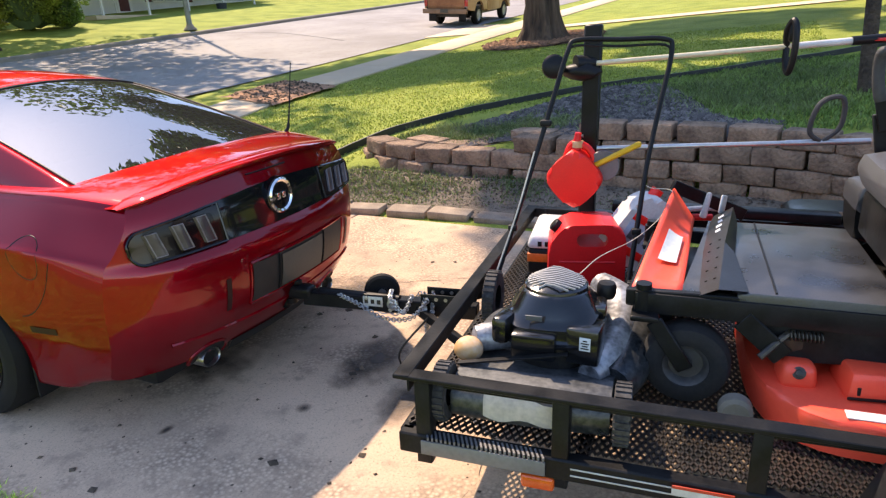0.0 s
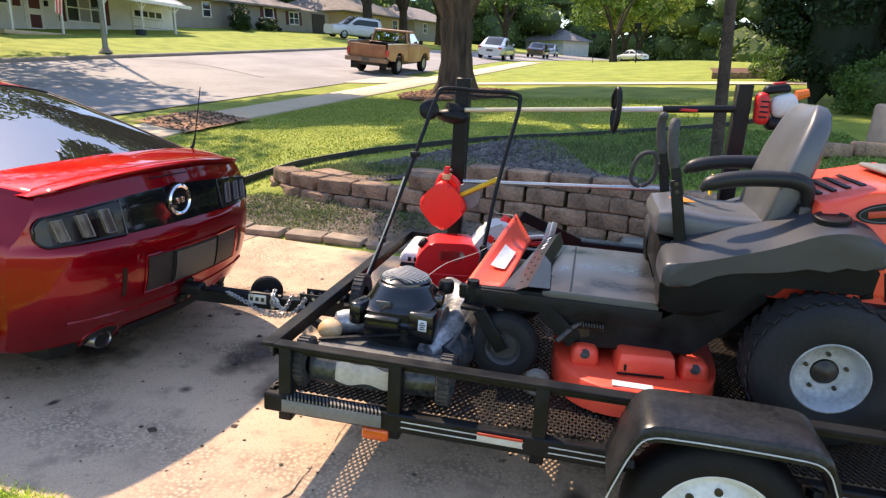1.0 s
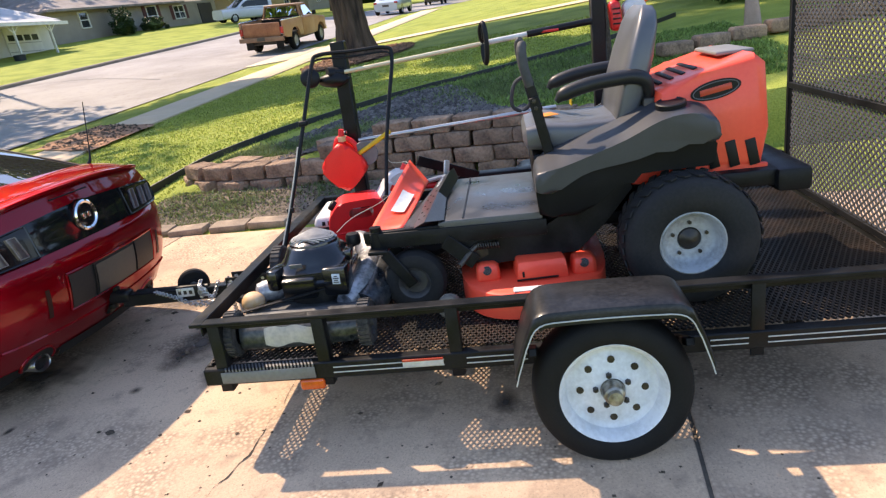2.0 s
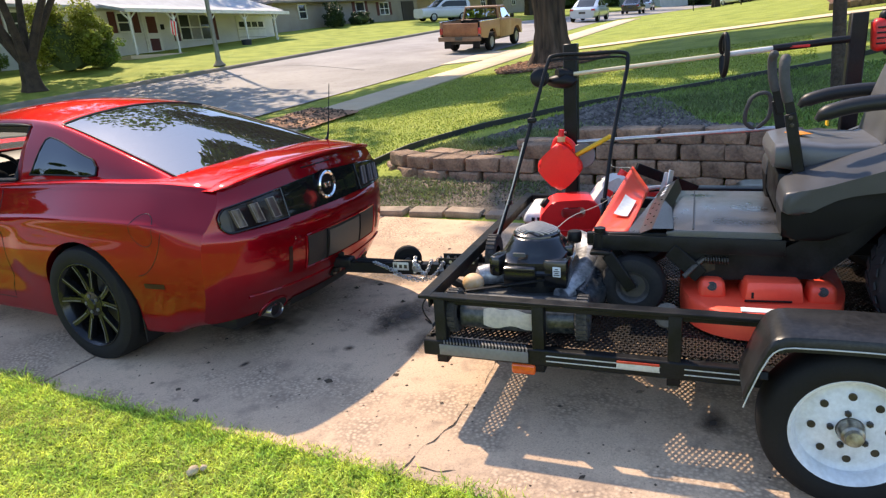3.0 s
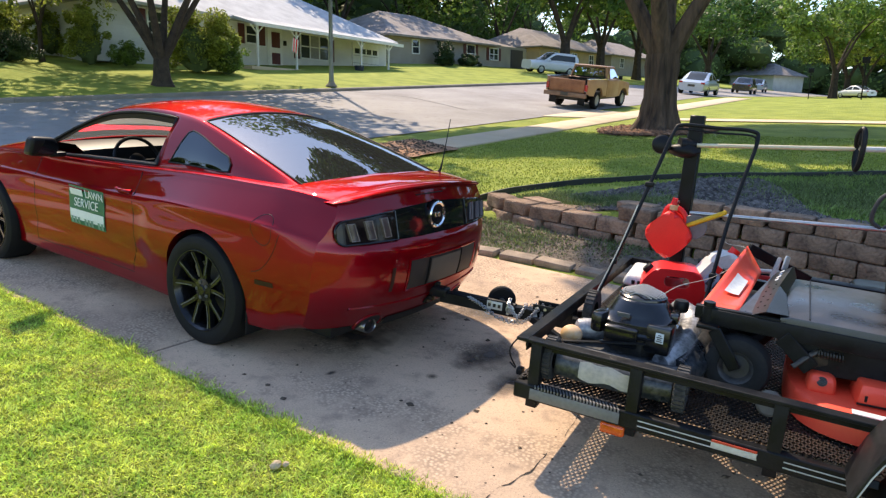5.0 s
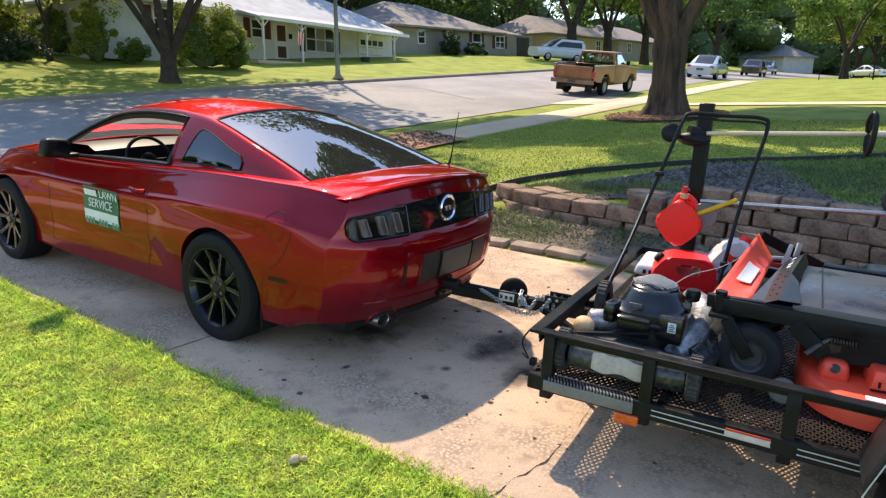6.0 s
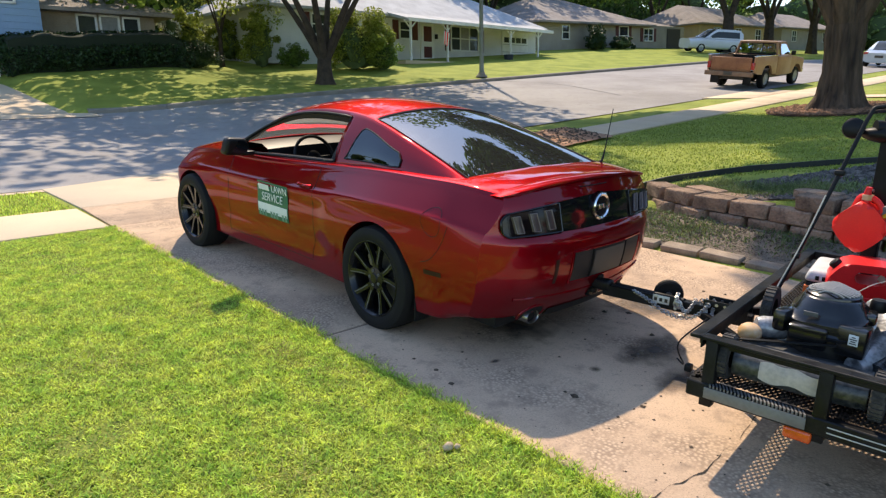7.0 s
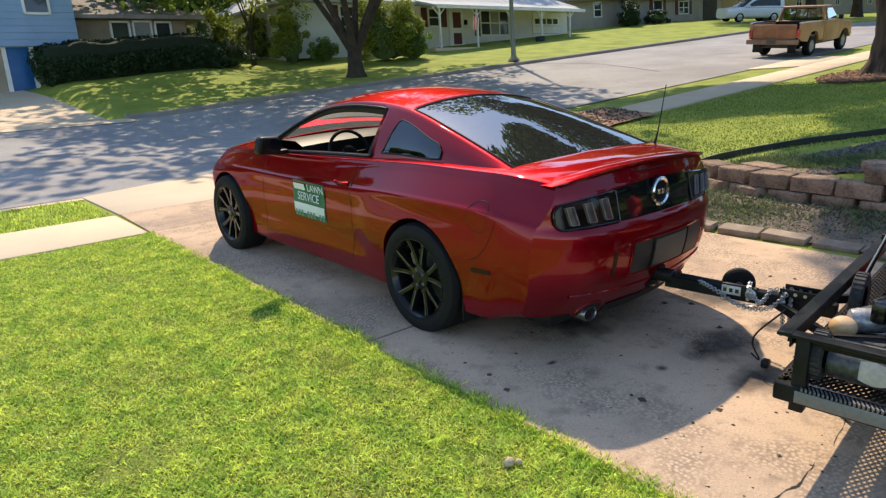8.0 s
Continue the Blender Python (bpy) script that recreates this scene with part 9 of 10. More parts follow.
def make_white_house():
    zb = 2.02
    hs = thing("house", upright(20.0, 23.4, zb), "white ranch house with pale grey roof and porch", "house", "houses across the street")
    # local: x along the street, y away from it, z up from the floor
    bm = BM()
    lap_wall(bm, -8.6, 9.6, 0.0, -0.2, 2.25)
    part("wall", bm, siding, hs, smooth=False)
    bm = BM()
    box(bm, (0.5, 4.2, 1.0), (18.1, 8.0, 2.4), 0.0)
    part("back_wall", bm, siding, hs, smooth=False)
    bm = BM()
    hip_roof(bm, -8.6, 9.6, 0.0, 8.2, 2.2, 2.35, 3.4, 3.4, 0.5)
    part("roof", bm, shingle_pale, hs, smooth=False)
    bm = BM()
    v = [bm.verts.new(p) for p in ((-2.2, -2.0, 1.86), (8.65, -2.0, 1.86), (9.2, 0.15, 2.42), (-2.2, 0.15, 2.42))]
    w = [bm.verts.new((q.co.x, q.co.y, q.co.z - 0.12)) for q in v]
    bm.faces.new(v)
    bm.faces.new(w[::-1])
    for i in range(4):
        bm.faces.new((w[i], w[(i + 1) % 4], v[(i + 1) % 4], v[i]))
    part("porch_roof", bm, shingle_pale, hs, smooth=False)
    bm = BM()
    box(bm, (3.2, -2.03, 1.80), (10.9, 0.05, 0.16), 0.0)
    part("fascia", bm, trim_white, hs, smooth=False)
    for x in (-1.97, 0.42, 2.78, 5.16, 7.5):
        bm = BM()
        box(bm, (x, -1.85, 0.85), (0.09, 0.09, 1.95), 0.01)
        for s in (-1, 1):
            bar(bm, (x, -1.85, 1.42), (x + s * 0.36, -1.85, 1.76), 0.05, 0.05, 0.0)
        part("porch_post", bm, trim_white, hs, smooth=False)
    bm = BM()
    box(bm, (2.9, -1.0, -0.12), (10.8, 2.1, 0.16), 0.01)
    part("porch_floor", bm, walkway, hs, smooth=False)
    bm = BM()
    box(bm, (0.72, -0.02, 0.98), (0.95, 0.06, 2.05), 0.01)
    d = part("door_frame", bm, trim_white, hs, smooth=False)
    bm = BM()
    box(bm, (0.72, -0.06, 0.98), (0.80, 0.04, 1.94), 0.01)
    dr = part("front_door", bm, trim_white, hs)
    bm = BM()
    box(bm, (0.72, -0.085, 1.45), (0.55, 0.02, 0.75), 0.01)
    part("door_panel", bm, shutter_red, dr)
    bm = BM()
    box(bm, (0.72, -0.085, 0.55), (0.55, 0.02, 0.55), 0.01)
    part("door_panel", bm, shutter_red, dr)
    window(hs, 2.45, 4.55, 0.0, 0.72, 1.95, 3, True, shutter_red, True)
    window(hs, -1.1, -0.35, 0.0, 1.15, 1.98, 1, True, shutter_red)
    window(hs, -6.2, -5.3, 0.0, 1.1, 1.98, 1, True, shutter_red)
    bm = BM()
    box(bm, (7.65, -0.03, 0.93), (2.3, 0.06, 1.98), 0.01)
    gd = part("garage_door", bm, trim_white, hs, smooth=False)
    for k in range(4):
        bm = BM()
        box(bm, (6.87 + k * 0.52, -0.065, 1.45), (0.40, 0.02, 0.28), 0.0)
        part("pane", bm, pane_mat, gd, smooth=False)
    for z in (0.35, 0.78, 1.2):
        bm = BM()
        box(bm, (7.65, -0.062, z), (2.25, 0.01, 0.025), 0.0)
        part("panel_seam", bm, curtain_grey, gd, smooth=False)
    bm = BM()
    box(bm, (1.35, -0.06, 1.35), (0.16, 0.10, 0.24), 0.02)
    part("letter_box", bm, black_plastic, hs)
    # barrel and ornaments by the porch
    return hs


make_white_house()
bm = BM()
lathe(bm, [(0.20, 0.0), (0.25, 0.5), (0.27, 0.56), (0.24, 0.58)], upright(24.6, 21.2, 2.0), 18)
tagged(part("planter_pot", bm, mat("dark_blue_pot", srgb(44, 52, 70), 0.5, bump=0.1)), "dark blue pot standing before the porch", "pot")
bm = BM()
rows = [[(-0.02, 0, 0.3), (0.25, -0.02, 0.55)], [(0.02, 0.0, -0.05), (0.42, -0.03, 0.25)]]
flag = thing("porch_flag", upright(19.85, 21.3, 3.2), "small red and white flag on the porch post", "flag")
for k in range(5):
    bm = BM()
    grid(bm, [[(0.05 + 0.07 * k, 0.02 * math.sin(k), 0.35 - 0.02 * k), (0.12 + 0.07 * k, 0.02 * math.sin(k + 1), 0.33 - 0.02 * k)], [(0.0 + 0.07 * k, 0.02, -0.25 - 0.03 * k), (0.07 + 0.07 * k, 0.03, -0.28 - 0.03 * k)]])
    part("flag_stripe", bm, (bright_red if k % 2 else trim_white), flag)


def make_beige_house():
    zb = 2.85
    hs = thing("house", upright(31.8, 25.0, zb), "beige ranch house with weathered brown-grey roof", "house", "houses across the street")
    hs.matrix_world = hs.matrix_world @ pose(0, 0, 0, 0, -2.2, 0)
    bm = BM()
    lap_wall(bm, 0.0, 19.2, 0.0, -0.4, 2.05)
    part("wall", bm, beige_siding, hs, smooth=False)
    bm = BM()
    box(bm, (9.6, 4.2, 0.9), (19.1, 8.0, 2.2), 0.0)
    part("back_wall", bm, beige_siding, hs, smooth=False)
    bm = BM()
    hip_roof(bm, 0, 13.2, 0.0, 8.2, 2.05, 2.05, 4.0, 5.0, 0.55)
    part("roof", bm, shingle_brown, hs, smooth=False)
    bm = BM()
    hip_roof(bm, 12.0, 19.2, 0.8, 7.6, 1.95, 1.35, 1.0, 3.6, 0.55)
    part("roof", bm, shingle_brown, hs, smooth=False)
    window(hs, 2.5, 3.3, 0.0, 0.95, 1.85, 1, True, None)
    window(hs, 9.4, 10.6, 0.0, 0.6, 1.9, 1, True, shutter_red)
    window(hs, 12.8, 14.2, 0.0, 0.9, 1.8, 2, True, shutter_red)
    bm = BM()
    box(bm, (17.4, -0.03, 0.85), (2.1, 0.06, 2.0), 0.01)
    part("garage_door", bm, mat("dark_garage_door", srgb(56, 50, 46), 0.6, bump=0.05), hs, smooth=False)
    return hs


make_beige_house()


def make_far_house(x, y, z, w, wallm, label, turn=0):
    hs = thing("house", upright(x, y, z) @ pose(0, 0, 0, 0, -2, turn), label, "house", "houses across the street")
    bm = BM()
    lap_wall(bm, 0, w, 0, -0.6, 2.3)
    part("wall", bm, wallm, hs, smooth=False)
    bm = BM()
    box(bm, (w / 2, 3.7, 0.9), (w - 0.1, 7, 2.6), 0.0)
    part("back_wall", bm, wallm, hs, smooth=False)
    bm = BM()
    hip_roof(bm, 0, w, 0, 7.4, 2.2, 2.0, 3, 3, 0.5)
    part("roof", bm, shingle_brown, hs, smooth=False)
    for k in range(3):
        xx = w * (0.18 + 0.3 * k)
        window(hs, xx, xx + 1.2, 0.0, 0.8, 1.9, 2, True, None)
    return hs


make_far_house(54.5, 25.5, 4.0, 15, mat("tan_siding", srgb(196, 172, 128), 0.75, color2=srgb(172, 150, 110), scale=1.2, bump=0.1), "tan ranch house behind shade trees")
make_far_house(74, 26, 4.8, 16, beige_siding, "grey-beige ranch house further up the street")
make_far_house(126, 12, base_z(126, 12) + 0.5, 9, siding, "white house at the far end of the street", 60)


def make_brick_house():
    zb = 1.35
    hs = thing("house", upright(0.0, 22.9, zb), "split-level house with tan brick and blue siding", "house", "houses across the street")
    bm = BM()
    lap_wall(bm, 2.8, 6.7, 0.0, -0.2, 2.05, 0.075)
    part("wall", bm, brick_tan, hs, smooth=False)
    bm = BM()
    box(bm, (4.0, 3.2, 0.9), (5.3, 6.0, 2.3), 0.0)
    part("back_wall", bm, brick_tan, hs, smooth=False)
    bm = BM()
    hip_roof(bm, 2.4, 6.7, 0.0, 6.2, 2.05, 1.5, 1.0, 2.6, 0.55)
    part("roof", bm, shingle_brown, hs, smooth=False)
    bm = BM()
    lap_wall(bm, -7.0, 2.75, -0.9, 1.02, 3.9, 0.2)
    part("upper_wall", bm, blue_siding, hs, smooth=False)
    bm = BM()
    box(bm, (-2.1, 2.4, 2.5), (9.6, 6.0, 2.8), 0.0)
    part("back_wall", bm, blue_siding, hs, smooth=False)
    bm = BM()
    box(bm, (-2.2, 2.5, 0.2), (9.5, 6.2, 1.7), 0.0)
    part("lower_wall", bm, brick_tan, hs, smooth=False)
    bm = BM()
    hip_roof(bm, -7.0, 2.75, -0.9, 5.4, 3.9, 1.8, 3, 3, 0.5)
    part("roof", bm, shingle_brown, hs, smooth=False)
    bm = BM()
    box(bm, (0.98, -0.64, 0.15), (0.62, 0.06, 1.75), 0.01)
    part("front_door", bm, door_blue, hs)
    bm = BM()
    for x in (0.60, 1.36):
        box(bm, (x, -0.66, 0.15), (0.12, 0.1, 1.8), 0.0)
    box(bm, (0.98, -0.66, 1.06), (0.9, 0.1, 0.1), 0.0)
    part("door_frame", bm, trim_white, hs, smooth=False)
    window(hs, 4.05, 4.66, 0.0, 0.62, 1.88, 1, True, None)
    window(hs, 4.80, 5.42, 0.0, 0.55, 1.90, 1, False, None, True)
    window(hs, 5.56, 6.12, 0.0, 0.62, 1.88, 1, True, None)
    window(hs, 1.35, 2.05, -0.9, 2.0, 2.75, 1, False, None)
    window(hs, -3.0, -1.6, -0.9, 1.8, 2.9, 2, True, None)
    return hs


make_brick_house()
strip("neighbour_drive", [[(x, lerp(15.52, 22.3, k / 6)) for x in np.linspace(-9.0, 1.50 - 0.1 * k, 6)] for k in range(7)], walkway, "concrete drive of the house across the street", "driveway", 0.022)
strip("far_gutter", [[(x, y) for x in np.arange(-12, 2.1, 0.7)] for y in (14.6, 15.0, 15.5)], walkway, "pale concrete gutter at the far drive", "gutter", 0.02)
sheet("front_walk", [[(lerp(20.0, 21.2, k / 3) , y) for k in range(4)] for y in np.arange(-14, 4.1, 0.6)], walkway, "pale concrete walk from the sidewalk to the house", "walk", 0.02)
sheet("mulch_ring", [[(15.75 + r * math.cos(a), 2.35 + 0.75 * r * math.sin(a)) for a in np.linspace(0, 2 * math.pi, 25)] for r in (0.2, 0.9, 1.6, 2.1)], mulch_mat, "bark mulch ring round the old tree", "mulch", 0.008)
pebbles("mulch_chips", 1500, lambda rr: (lambda a, r: (15.75 + r * math.cos(a), 2.35 + 0.75 * r * math.sin(a)))(rr.uniform(0, 6.28), 0.5 + 1.6 * rr.rand() ** 0.7), 0.05, mat("bark_chips", srgb(150, 112, 84), 0.95, color2=srgb(92, 64, 48), scale=9, island=True, vary=0.4), "loose bark chips round the old tree", "mulch", 21, lambda x, y: ground_z(x, y) + 0.03)
sheet("mulch_island", [[(lerp(23.5, 28.5, k / 6), lerp(-8.5, -4.8, j / 4)) for k in range(7)] for j in range(5)], mulch_mat, "brown mulch island bed in the yard", "mulch", 0.14)
island = thing("island_border", Matrix(), "brick border of the mulch island bed", "border", kind="structure")
for k in range(14):
    bm = BM()
    y = -8.6 + k * 0.29
    box(bm, (23.4, y, ground_z(23.4, y) + 0.09), (0.2, 0.28, 0.22), 0.02)
    part("border_block", bm, block_mat, island)
stones = thing("stone_border", Matrix(), "low border of flat stones along the far bed", "stone border", kind="structure")
for k in range(9):
    bm = BM()
    x, y = 6.3 + 0.12 * k, -4.9 - 0.46 * k
    box(bm, (x, y, ground_z(x, y) + 0.08), (0.28, 0.42, 0.17), 0.04, rotm("Z", 12 + 9 * math.sin(k * 2)), 3)
    part("stone", bm, block_mat, stones)
bm = BM()
tube(bm, [(0, 0, -0.1), (0.02, 0, 1.2), (0.12, 0.02, 3.6)], [0.075, 0.068, 0.055], 12)
yp = part("yard_post", bm, bark_dark)
yp.matrix_basis = upright(5.9, -4.05, ground_z(5.9, -4.05))
tagged(yp, "slim dark wooden post standing in the planting bed", "post")
for x, y in ((42.5, -1.0), (58, 3.4)):
    bm = BM()
    tube(bm, [(0, 0, 0), (0, 0, 2.3)], 0.035, 8)
    box(bm, (0, 0, 2.2), (0.03, 0.4, 0.35), 0.01)
    sp = part("sign_post", bm, steel_black)
    sp.matrix_basis = upright(x, y, ground_z(x, y))
    tagged(sp, "thin dark sign post beside the sidewalk", "post")

# ---- power line and service wire ----
bm = BM()
tube(bm, curve_pts([(-6, 26, 6.2), (6, 27, 4.9), (16, 28, 4.4)], 8), 0.014, 5)
tagged(part("service_wire", bm, black_plastic), "thin dark service wire between the houses", "wire")

# ---- street crack ----
bm = BM()
q = curve_pts([(17.2, 15.2, 0), (18.0, 13.0, 0), (17.4, 11.0, 0), (16.6, 9.2, 0)], 8)
grid(bm, [[(p.x - 0.04, p.y, base_z(p.x, p.y) + 0.007), (p.x + 0.05, p.y, base_z(p.x, p.y) + 0.007)] for p in q])
tagged(part("tar_seam", bm, mat("tar_seam", (0.03, 0.03, 0.03), 0.7, bump=0.2)), "dark tar seam across the street", "seam", kind="structure")

# ---- parked vehicles along the street ----
truck_tan = mat("faded_tan_truck_paint", srgb(178, 140, 104), 0.45, color2=srgb(146, 106, 74), scale=1.6, fine=25, amount=0.8, bump=0.05, coat=0.15)
truck_rust = mat("rusty_tailgate_paint", srgb(170, 118, 80), 0.55, color2=srgb(132, 84, 56), scale=2.5, fine=25, amount=0.9, bump=0.1)
bumper_rust = mat("rusty_bumper", srgb(150, 124, 102), 0.6, 0.3, color2=srgb(110, 78, 58), scale=4, fine=40, bump=0.1)
lamp_red = mat("red_lamp_lens", srgb(190, 44, 30), 0.25, color2=srgb(140, 26, 20), bump=0.02, coat=0.5)
auto_glass = mat("dark_auto_glass", (0.035, 0.04, 0.042), 0.1, 0, color2=(0.06, 0.065, 0.06), scale=1, bump=0.0, coat=0.0, spec=0.3)


def slope_pose(x, y, heading):
    """Stands on the road's slope at x, y; local y is the vehicle's front."""
    d = 1.0
    f = Vector((math.cos(heading), math.sin(heading), 0))
    s = Vector((-f.y, f.x, 0))
    zf = (base_z(x + f.x, y + f.y) - base_z(x - f.x, y - f.y)) / 2
    zs = (base_z(x + s.x, y + s.y) - base_z(x - s.x, y - s.y)) / 2
    F, S = (f + Vector((0, 0, zf))).normalized(), (s + Vector((0, 0, zs))).normalized()
    X = -S
    Z = X.cross(F).normalized()
    m = Matrix((X, F, Z)).transposed().to_4x4()
    m.translation = (x, y, base_z(x, y) + 0.004)
    return m


def road_wheel(parent, x, y, r, w, sgn, rimmat):
    m = pose(x, y, r, 0, 90 * sgn, 0)
    bm = BM()
    lathe(bm, [(r * 0.6, -w / 2), (r * 0.9, -w / 2), (r, -w * 0.32), (r, w * 0.32), (r * 0.9, w / 2), (r * 0.62, w * 0.48), (r * 0.6, w * 0.4)], m, 28, False)
    q = part("wheel", bm, tyre_rubber, parent)
    bm = BM()
    lathe(bm, [(r * 0.61, w * 0.2), (r * 0.6, w * 0.44), (r * 0.5, w * 0.3), (r * 0.2, w * 0.36), (0.0, w * 0.38)], m, 24, False)
    part("rim", bm, rimmat, q)


def make_pickup():
    # local: y forward from the tailgate at 0, x right, z up
    t = thing("pickup_truck", slope_pose(21.9, 8.0, 0.0), "old faded tan pickup truck parked at the kerb", "pickup truck")
    W = 0.90
    for x0, x1, nm in ((-W, -W + 0.08, "bed_side"), (W - 0.08, W, "bed_side")):
        bm = BM()
        o = [(0.02, 0.62), (0.02, 1.14), (0.06, 1.18), (1.98, 1.16), (2.0, 0.50), (1.60, 0.50), (1.55, 0.70), (1.40, 0.84), (1.15, 0.88), (0.90, 0.84), (0.75, 0.70), (0.70, 0.52), (0.3, 0.55)]
        side_plate(bm, o, x0, x1, 0.02, 2)
        part(nm, bm, truck_tan, t)
        bm = BM()
        box(bm, ((x0 + x1) / 2, 1.0, 1.185), (0.11, 1.98, 0.035), 0.01)
        part("bed_rail", bm, chrome if x0 > 0 else chrome, t)
    bm = BM()
    box(bm, (0, 1.0, 0.66), (1.66, 1.96, 0.06), 0.0)
    box(bm, (0, 1.96, 0.90), (1.66, 0.06, 0.5), 0.0)
    part("bed_floor", bm, black_plastic, t)
    bm = BM()
    box(bm, (0, 0.0, 0.88), (1.50, 0.06, 0.50), 0.02, None, 2)
    tg = part("tailgate", bm, truck_rust, t, "rust-worn tailgate")
    bm = BM()
    box(bm, (0, -0.034, 0.90), (1.2, 0.01, 0.24), 0.004)
    part("tailgate_panel", bm, truck_rust, tg)
    for s in (-1, 1):
        bm = BM()
        box(bm, (s * 0.825, 0.0, 0.84), (0.12, 0.07, 0.24), 0.015)
        part("tail_lamp", bm, lamp_red, t)
        bm = BM()
        box(bm, (s * 0.62, 0.12, 0.34), (0.30, 0.012, 0.34), 0.003)
        part("mudflap", bm, black_plastic, t)
    bm = BM()
    box(bm, (0, -0.10, 0.55), (1.80, 0.14, 0.17), 0.02)
    part("rear_bumper", bm, bumper_rust, t, "dented rusty rear bumper")
    bm = BM()
    box(bm, (0, -0.178, 0.56), (0.32, 0.01, 0.13), 0.003)
    part("number_plate", bm, plate_grey, t)
    # cab
    bm = BM()
    rows = []
    for z, y0, y1, w in ((0.45, 2.02, 3.35, W), (1.10, 2.02, 3.35, W), (1.16, 2.04, 3.32, W - 0.015)):
        rows.append([(-w, y0, z), (w, y0, z), (w, y1, z), (-w, y1, z)])
    V = grid(bm, rows, True)
    bm.faces.new(V[-1])
    bmesh.ops.bevel(bm, geom=list(bm.edges), offset=0.025, segments=2, profile=0.5, affect="EDGES")
    part("cab", bm, truck_tan, t)
    bm = BM()
    box(bm, (0, 2.54, 1.635), (1.46, 0.80, 0.07), 0.03, None, 3)
    part("cab_roof", bm, truck_tan, t)
    for s in (-1, 1):
        for lo_, hi_ in (((0.80, 2.09, 1.14), (0.70, 2.19, 1.63)), ((0.84, 3.26, 1.14), (0.72, 2.90, 1.63)), ((0.83, 2.36, 1.14), (0.73, 2.36, 1.63))):
            bm = BM()
            bar(bm, (s * lo_[0], lo_[1], lo_[2]), (s * hi_[0], hi_[1], hi_[2]), 0.07, 0.06, 0.01)
            part("pillar", bm, truck_tan, t)
    bm = BM()
    box(bm, (0, 2.35, 1.16), (1.3, 0.14, 0.24), 0.05)
    part("bench_seat", bm, cloth_dark, t)
    bm = BM()
    bm.faces.new([bm.verts.new(p) for p in ((-0.78, 3.24, 1.18), (0.78, 3.24, 1.18), (0.68, 2.93, 1.60), (-0.68, 2.93, 1.60))])
    part("windscreen", bm, clear_glass, t)
    bm = BM()
    v = [bm.verts.new(p) for p in ((-0.70, 2.062, 1.22), (0.70, 2.062, 1.22), (0.62, 2.135, 1.56), (-0.62, 2.135, 1.56))]
    bm.faces.new(v)
    part("rear_window", bm, clear_glass, t)
    bm = BM()
    for a, b in (((-0.72, 2.058, 1.20), (0.72, 2.058, 1.20)), ((0.72, 2.058, 1.20), (0.64, 2.135, 1.58)), ((0.64, 2.135, 1.58), (-0.64, 2.135, 1.58)), ((-0.64, 2.135, 1.58), (-0.72, 2.058, 1.20)), ((-0.22, 2.06, 1.2), (-0.2, 2.135, 1.58)), ((0.22, 2.06, 1.2), (0.2, 2.135, 1.58))):
        tube(bm, [a, b], 0.014, 6)
    part("window_seal", bm, black_plastic, t)
    for s in (-1, 1):
        bm = BM()
        v = [bm.verts.new((s * x, y, z)) for x, y, z in ((W - 0.025, 2.30, 1.20), (W - 0.022, 3.20, 1.20), (W - 0.135, 2.84, 1.57), (W - 0.135, 2.34, 1.57))]
        bm.faces.new(v)
        part("side_window", bm, clear_glass, t)
        bm = BM()
        box(bm, (s * (W + 0.09), 3.16, 1.24), (0.16, 0.08, 0.16), 0.02)
        part("wing_mirror", bm, black_plastic, t)
    bm = BM()
    o = [(3.30, 0.45), (3.30, 1.12), (3.6, 1.10), (4.55, 1.02), (4.66, 0.95), (4.66, 0.45), (4.46, 0.45), (4.40, 0.66), (4.24, 0.80), (4.0, 0.84), (3.78, 0.80), (3.62, 0.66), (3.56, 0.45)]
    side_plate(bm, o, -W, W, 0.04, 3)
    part("front_body", bm, truck_tan, t)
    bm = BM()
    box(bm, (0, 4.72, 0.52), (1.75, 0.12, 0.16), 0.02)
    part("front_bumper", bm, chrome, t)
    bm = BM()
    box(bm, (0, 2.3, 0.40), (1.1, 4.2, 0.16), 0.02)
    part("chassis", bm, axle_grease, t)
    for s in (-1, 1):
        for y in (1.13, 4.0):
            road_wheel(t, s * 0.78, y, 0.345, 0.22, s, grey_wheel)
    return t


make_pickup()


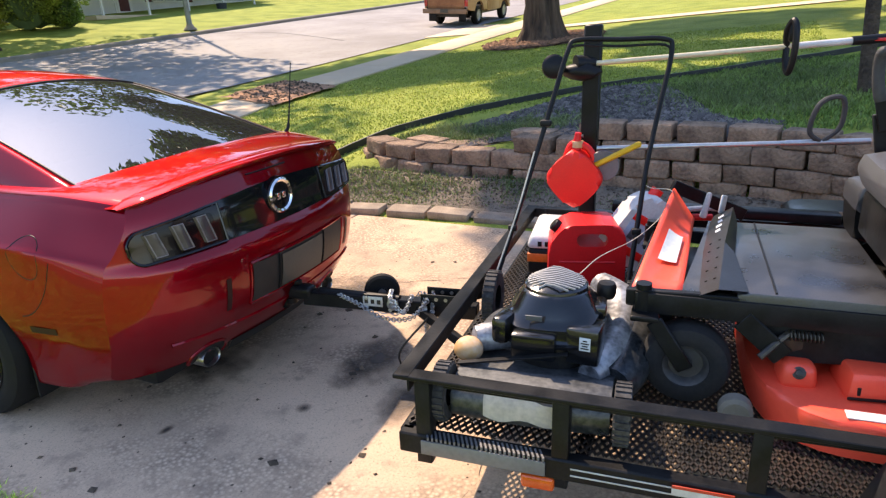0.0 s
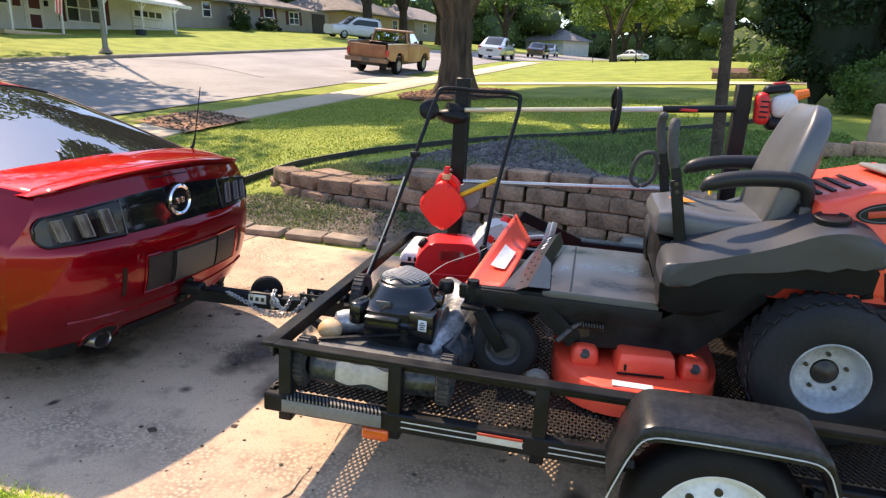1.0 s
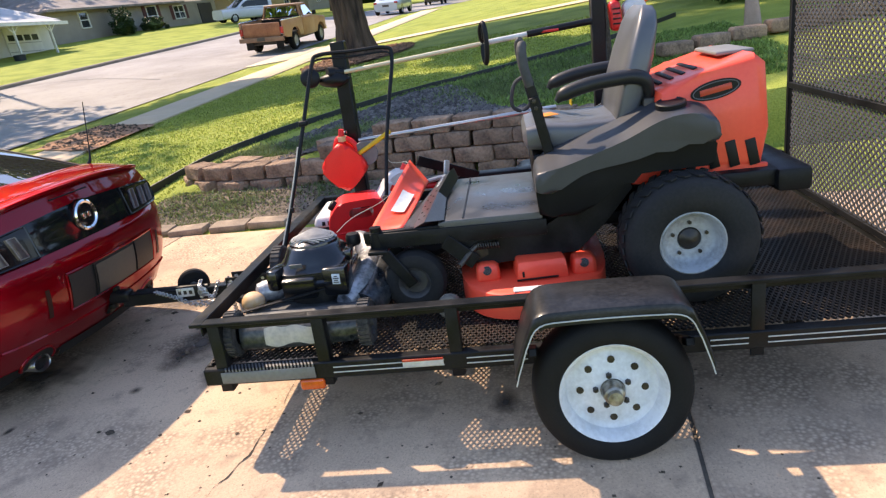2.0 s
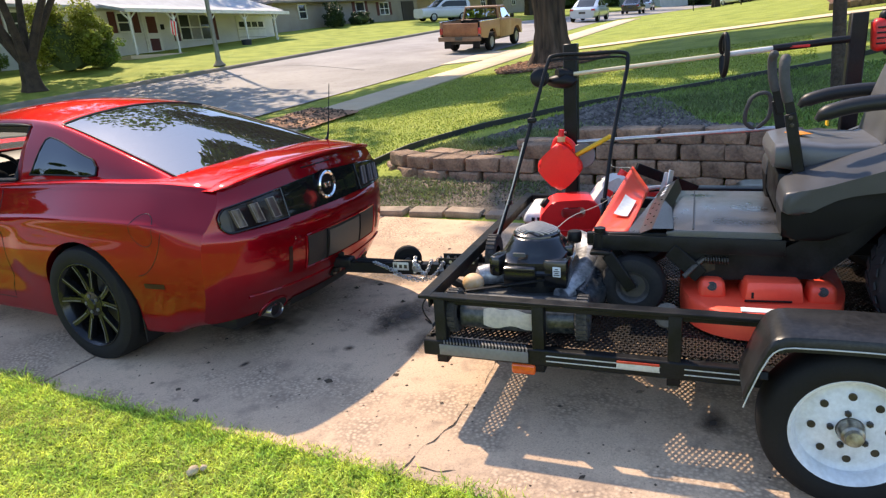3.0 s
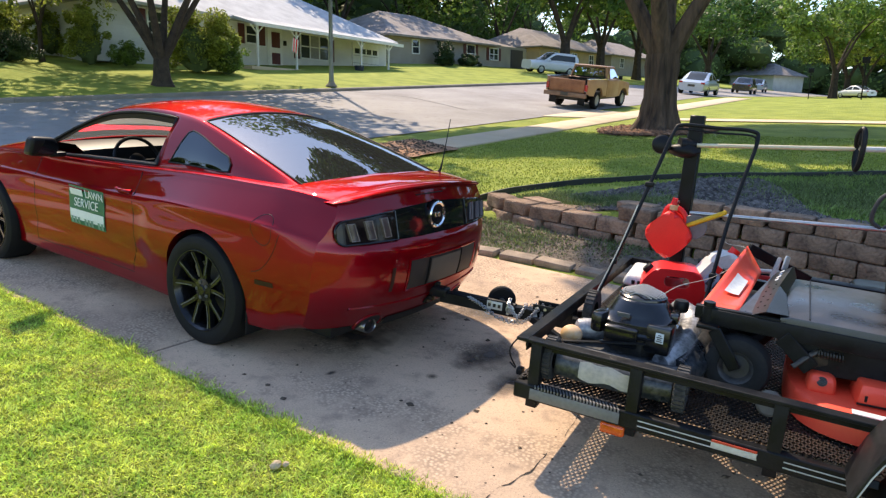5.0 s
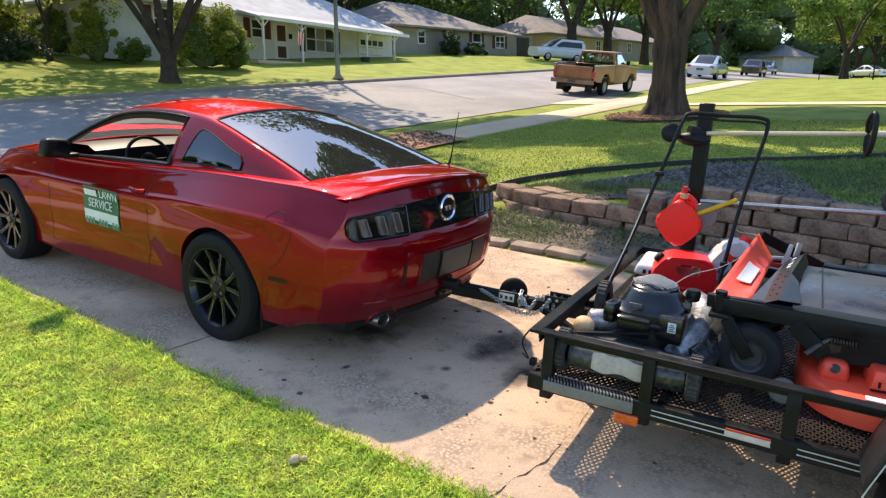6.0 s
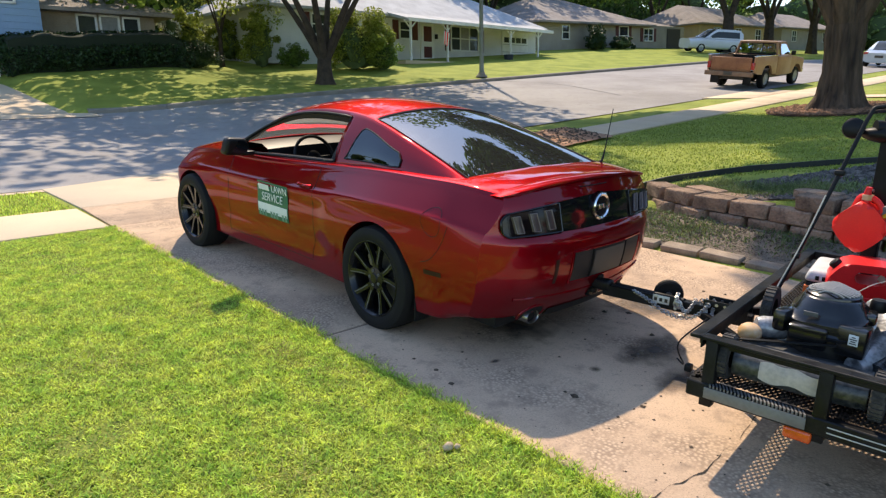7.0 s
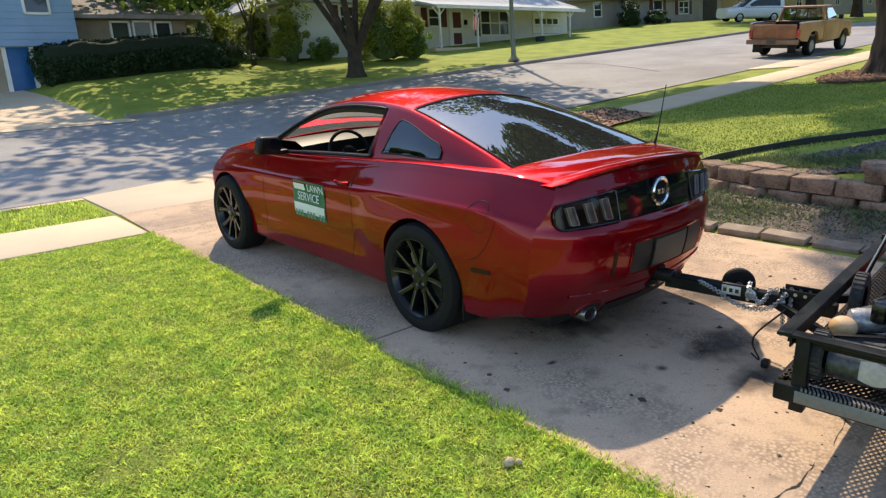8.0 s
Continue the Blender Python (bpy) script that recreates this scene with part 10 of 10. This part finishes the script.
def make_car(name, m, length, h, paintm, label, suv=False, w=0.88):
    t = thing(name, m, label, "car", "parked cars")
    L, b = length, 0.24
    bm = BM()
    belt = h * (0.66 if not suv else 0.62)
    Ys = np.linspace(0, L, 26)
    rows = []
    for y in Ys:
        u = y / L
        ex = 1 - 0.16 * (1 - smooth(0, 0.10, u)) - 0.22 * smooth(0.88, 1, u)
        top = belt * (0.86 + 0.14 * smooth(0, 0.06, u)) - (0.16 if not suv else 0.10) * smooth(0.68, 1.0, u) - (0.03 * (1 - smooth(0.02, 0.2, u)) if not suv else 0)
        row = []
        for k in range(24):
            a = 2 * math.pi * k / 24
            c, s = math.cos(a), math.sin(a)
            row.append((w * ex * (abs(c) ** 0.35) * (1 if c > 0 else -1), y, (b + top) / 2 + (top - b) / 2 * (abs(s) ** 0.5) * (1 if s > 0 else -1)))
        rows.append(row)
    V = grid(bm, rows, True)
    bm.faces.new(V[0])
    bm.faces.new(V[-1][::-1])
    body = part("body", bm, paintm, t)
    cuts = []
    for y in (L * 0.20, L * 0.80):
        bm = BM()
        lathe(bm, [(0.36, -2), (0.36, 2)], pose(0, y, 0.32, 0, 90, 0), 24)
        cuts.append(new("cutter", mesh_of(bm, "cutter", paintm)))
    boolean_cut(body, cuts)
    bm = BM()
    box(bm, (0, L / 2, 0.36), (1.3, L * 0.86, 0.22), 0.02)
    part("underbody", bm, black_plastic, t)
    # glasshouse: a rounded cabin, its panes let in between the pillars
    yr0, yr1, yf1, yf0 = (L * 0.03, L * 0.10, L * 0.50, L * 0.72) if suv else (L * 0.16, L * 0.38, L * 0.54, L * 0.75)
    ys_ = [*np.linspace(yr0, yr1, 6), *np.linspace(yr1, yf1, 9)[1:], *np.linspace(yf1, yf0, 7)[1:]]
    vs_ = [0.0, 0.14, 0.5, 0.80, 0.93, 1.0]
    cabin, panes = BM(), {"rear_window": BM(), "windscreen": BM(), "side_window": BM(), "side_window_far": BM()}

    def skin(y, v, s):
        rise = min(smooth(yr0 - 0.25, yr1 + 0.1, y), 1 - smooth(yf1 - 0.1, yf0 + 0.2, y)) if not suv else min(smooth(yr0 - 0.5, yr1, y), 1 - smooth(yf1 - 0.1, yf0 + 0.2, y))
        top = belt - 0.04 + (h - belt + 0.04) * rise
        ww = w - 0.07
        x = ww * (1 - 0.20 * v * rise) if v < 0.95 else ww * 0.74
        return Vector((s * x, y, lerp(belt - 0.04, top - 0.035, v) if v < 0.95 else top - 0.012))
    for a_, b_ in zip(ys_, ys_[1:]):
        m_ = (a_ + b_) / 2
        for s in (-1, 1):
            for c_, d_ in zip(vs_, vs_[1:]):
                k = (c_ + d_) / 2
                glassy = 0.14 < k < 0.80 and yr0 + 0.35 < m_ < yf0 - 0.35 and abs(m_ - lerp(yr1, yf1, 0.5)) > 0.07
                tgt = panes["side_window" if s < 0 else "side_window_far"] if glassy else cabin
                off = 0.012 if glassy else 0.0
                tgt.faces.new([tgt.verts.new(skin(y, v, s) - Vector((s * off, 0, 0))) for y, v in ((a_, c_), (b_, c_), (b_, d_), (a_, d_))])
        top_k = "rear_window" if yr0 + 0.06 < m_ < yr1 - 0.02 else "windscreen" if yf1 + 0.06 < m_ < yf0 - 0.05 else ""
        cols = (-1, -0.9, -0.45, 0, 0.45, 0.9, 1)
        for e_, f_ in zip(cols, cols[1:]):
            tgt = panes[top_k] if top_k and abs(e_ + f_) < 1.8 else cabin
            pt = lambda y, q: Vector((skin(y, 1.0, 1).x * q, y, skin(y, 1.0, 1).z + 0.03 * (1 - q * q) - (0.004 if tgt is not cabin else 0)))
            tgt.faces.new([tgt.verts.new(pt(y, q)) for y, q in ((a_, e_), (b_, e_), (b_, f_), (a_, f_))])
    for q in (cabin, *panes.values()):
        bmesh.ops.remove_doubles(q, verts=q.verts, dist=0.001)
    part("roof", cabin, paintm, t)
    for nm, q in panes.items():
        part(nm.replace("_far", ""), q, auto_glass, t)
    for s in (-1, 1):
        bm = BM()
        box(bm, (s * (w - 0.22), 0.045, belt * 0.80), (0.24, 0.10, 0.13 if not suv else 0.22), 0.03)
        part("tail_lamp", bm, lamp_red, t)
        bm = BM()
        box(bm, (s * (w + 0.03), L * 0.66, belt + 0.05), (0.14, 0.10, 0.11), 0.03)
        part("wing_mirror", bm, paintm, t)
    bm = BM()
    box(bm, (0, -0.005, belt * 0.62), (0.42, 0.03, 0.13), 0.005)
    part("number_plate", bm, plate_grey, t)
    for s in (-1, 1):
        for y in (L * 0.20, L * 0.80):
            road_wheel(t, s * (w - 0.10), y, 0.32, 0.2, s, grey_wheel)
    return t


silver_paint = mat("silver_car_paint", (0.50, 0.56, 0.62), 0.3, 0.3, color2=(0.43, 0.48, 0.54), scale=4, bump=0.01, coat=0.8)
dark_paint = mat("dark_maroon_car_paint", (0.035, 0.018, 0.022), 0.25, 0.2, color2=(0.05, 0.03, 0.03), scale=4, bump=0.01, coat=0.8)
white_paint = mat("white_car_paint", (0.75, 0.76, 0.76), 0.3, 0, color2=(0.66, 0.66, 0.66), scale=4, bump=0.01, coat=0.8)
make_car("sedan", slope_pose(40.3, 8.0, 0.03), 4.6, 1.40, silver_paint, "pale silver sedan parked along the street")
make_car("dark_sedan", slope_pose(63.5, 9.6, 0.05), 4.5, 1.45, dark_paint, "dark maroon car parked further along the street")
make_car("far_car", slope_pose(84.0, 12.0, 0.05), 4.5, 1.5, silver_paint, "pale car at the far end of the street")
make_car("suv", slope_pose(44.6, 19.7, 2.62) @ pose(0, -2.1, 0.16), 4.3, 1.60, white_paint, "white sport utility vehicle in the beige house driveway", True, 0.84)
make_car("white_car", slope_pose(92.0, 0.5, 0.9), 4.5, 1.45, white_paint, "white car parked at a far house")
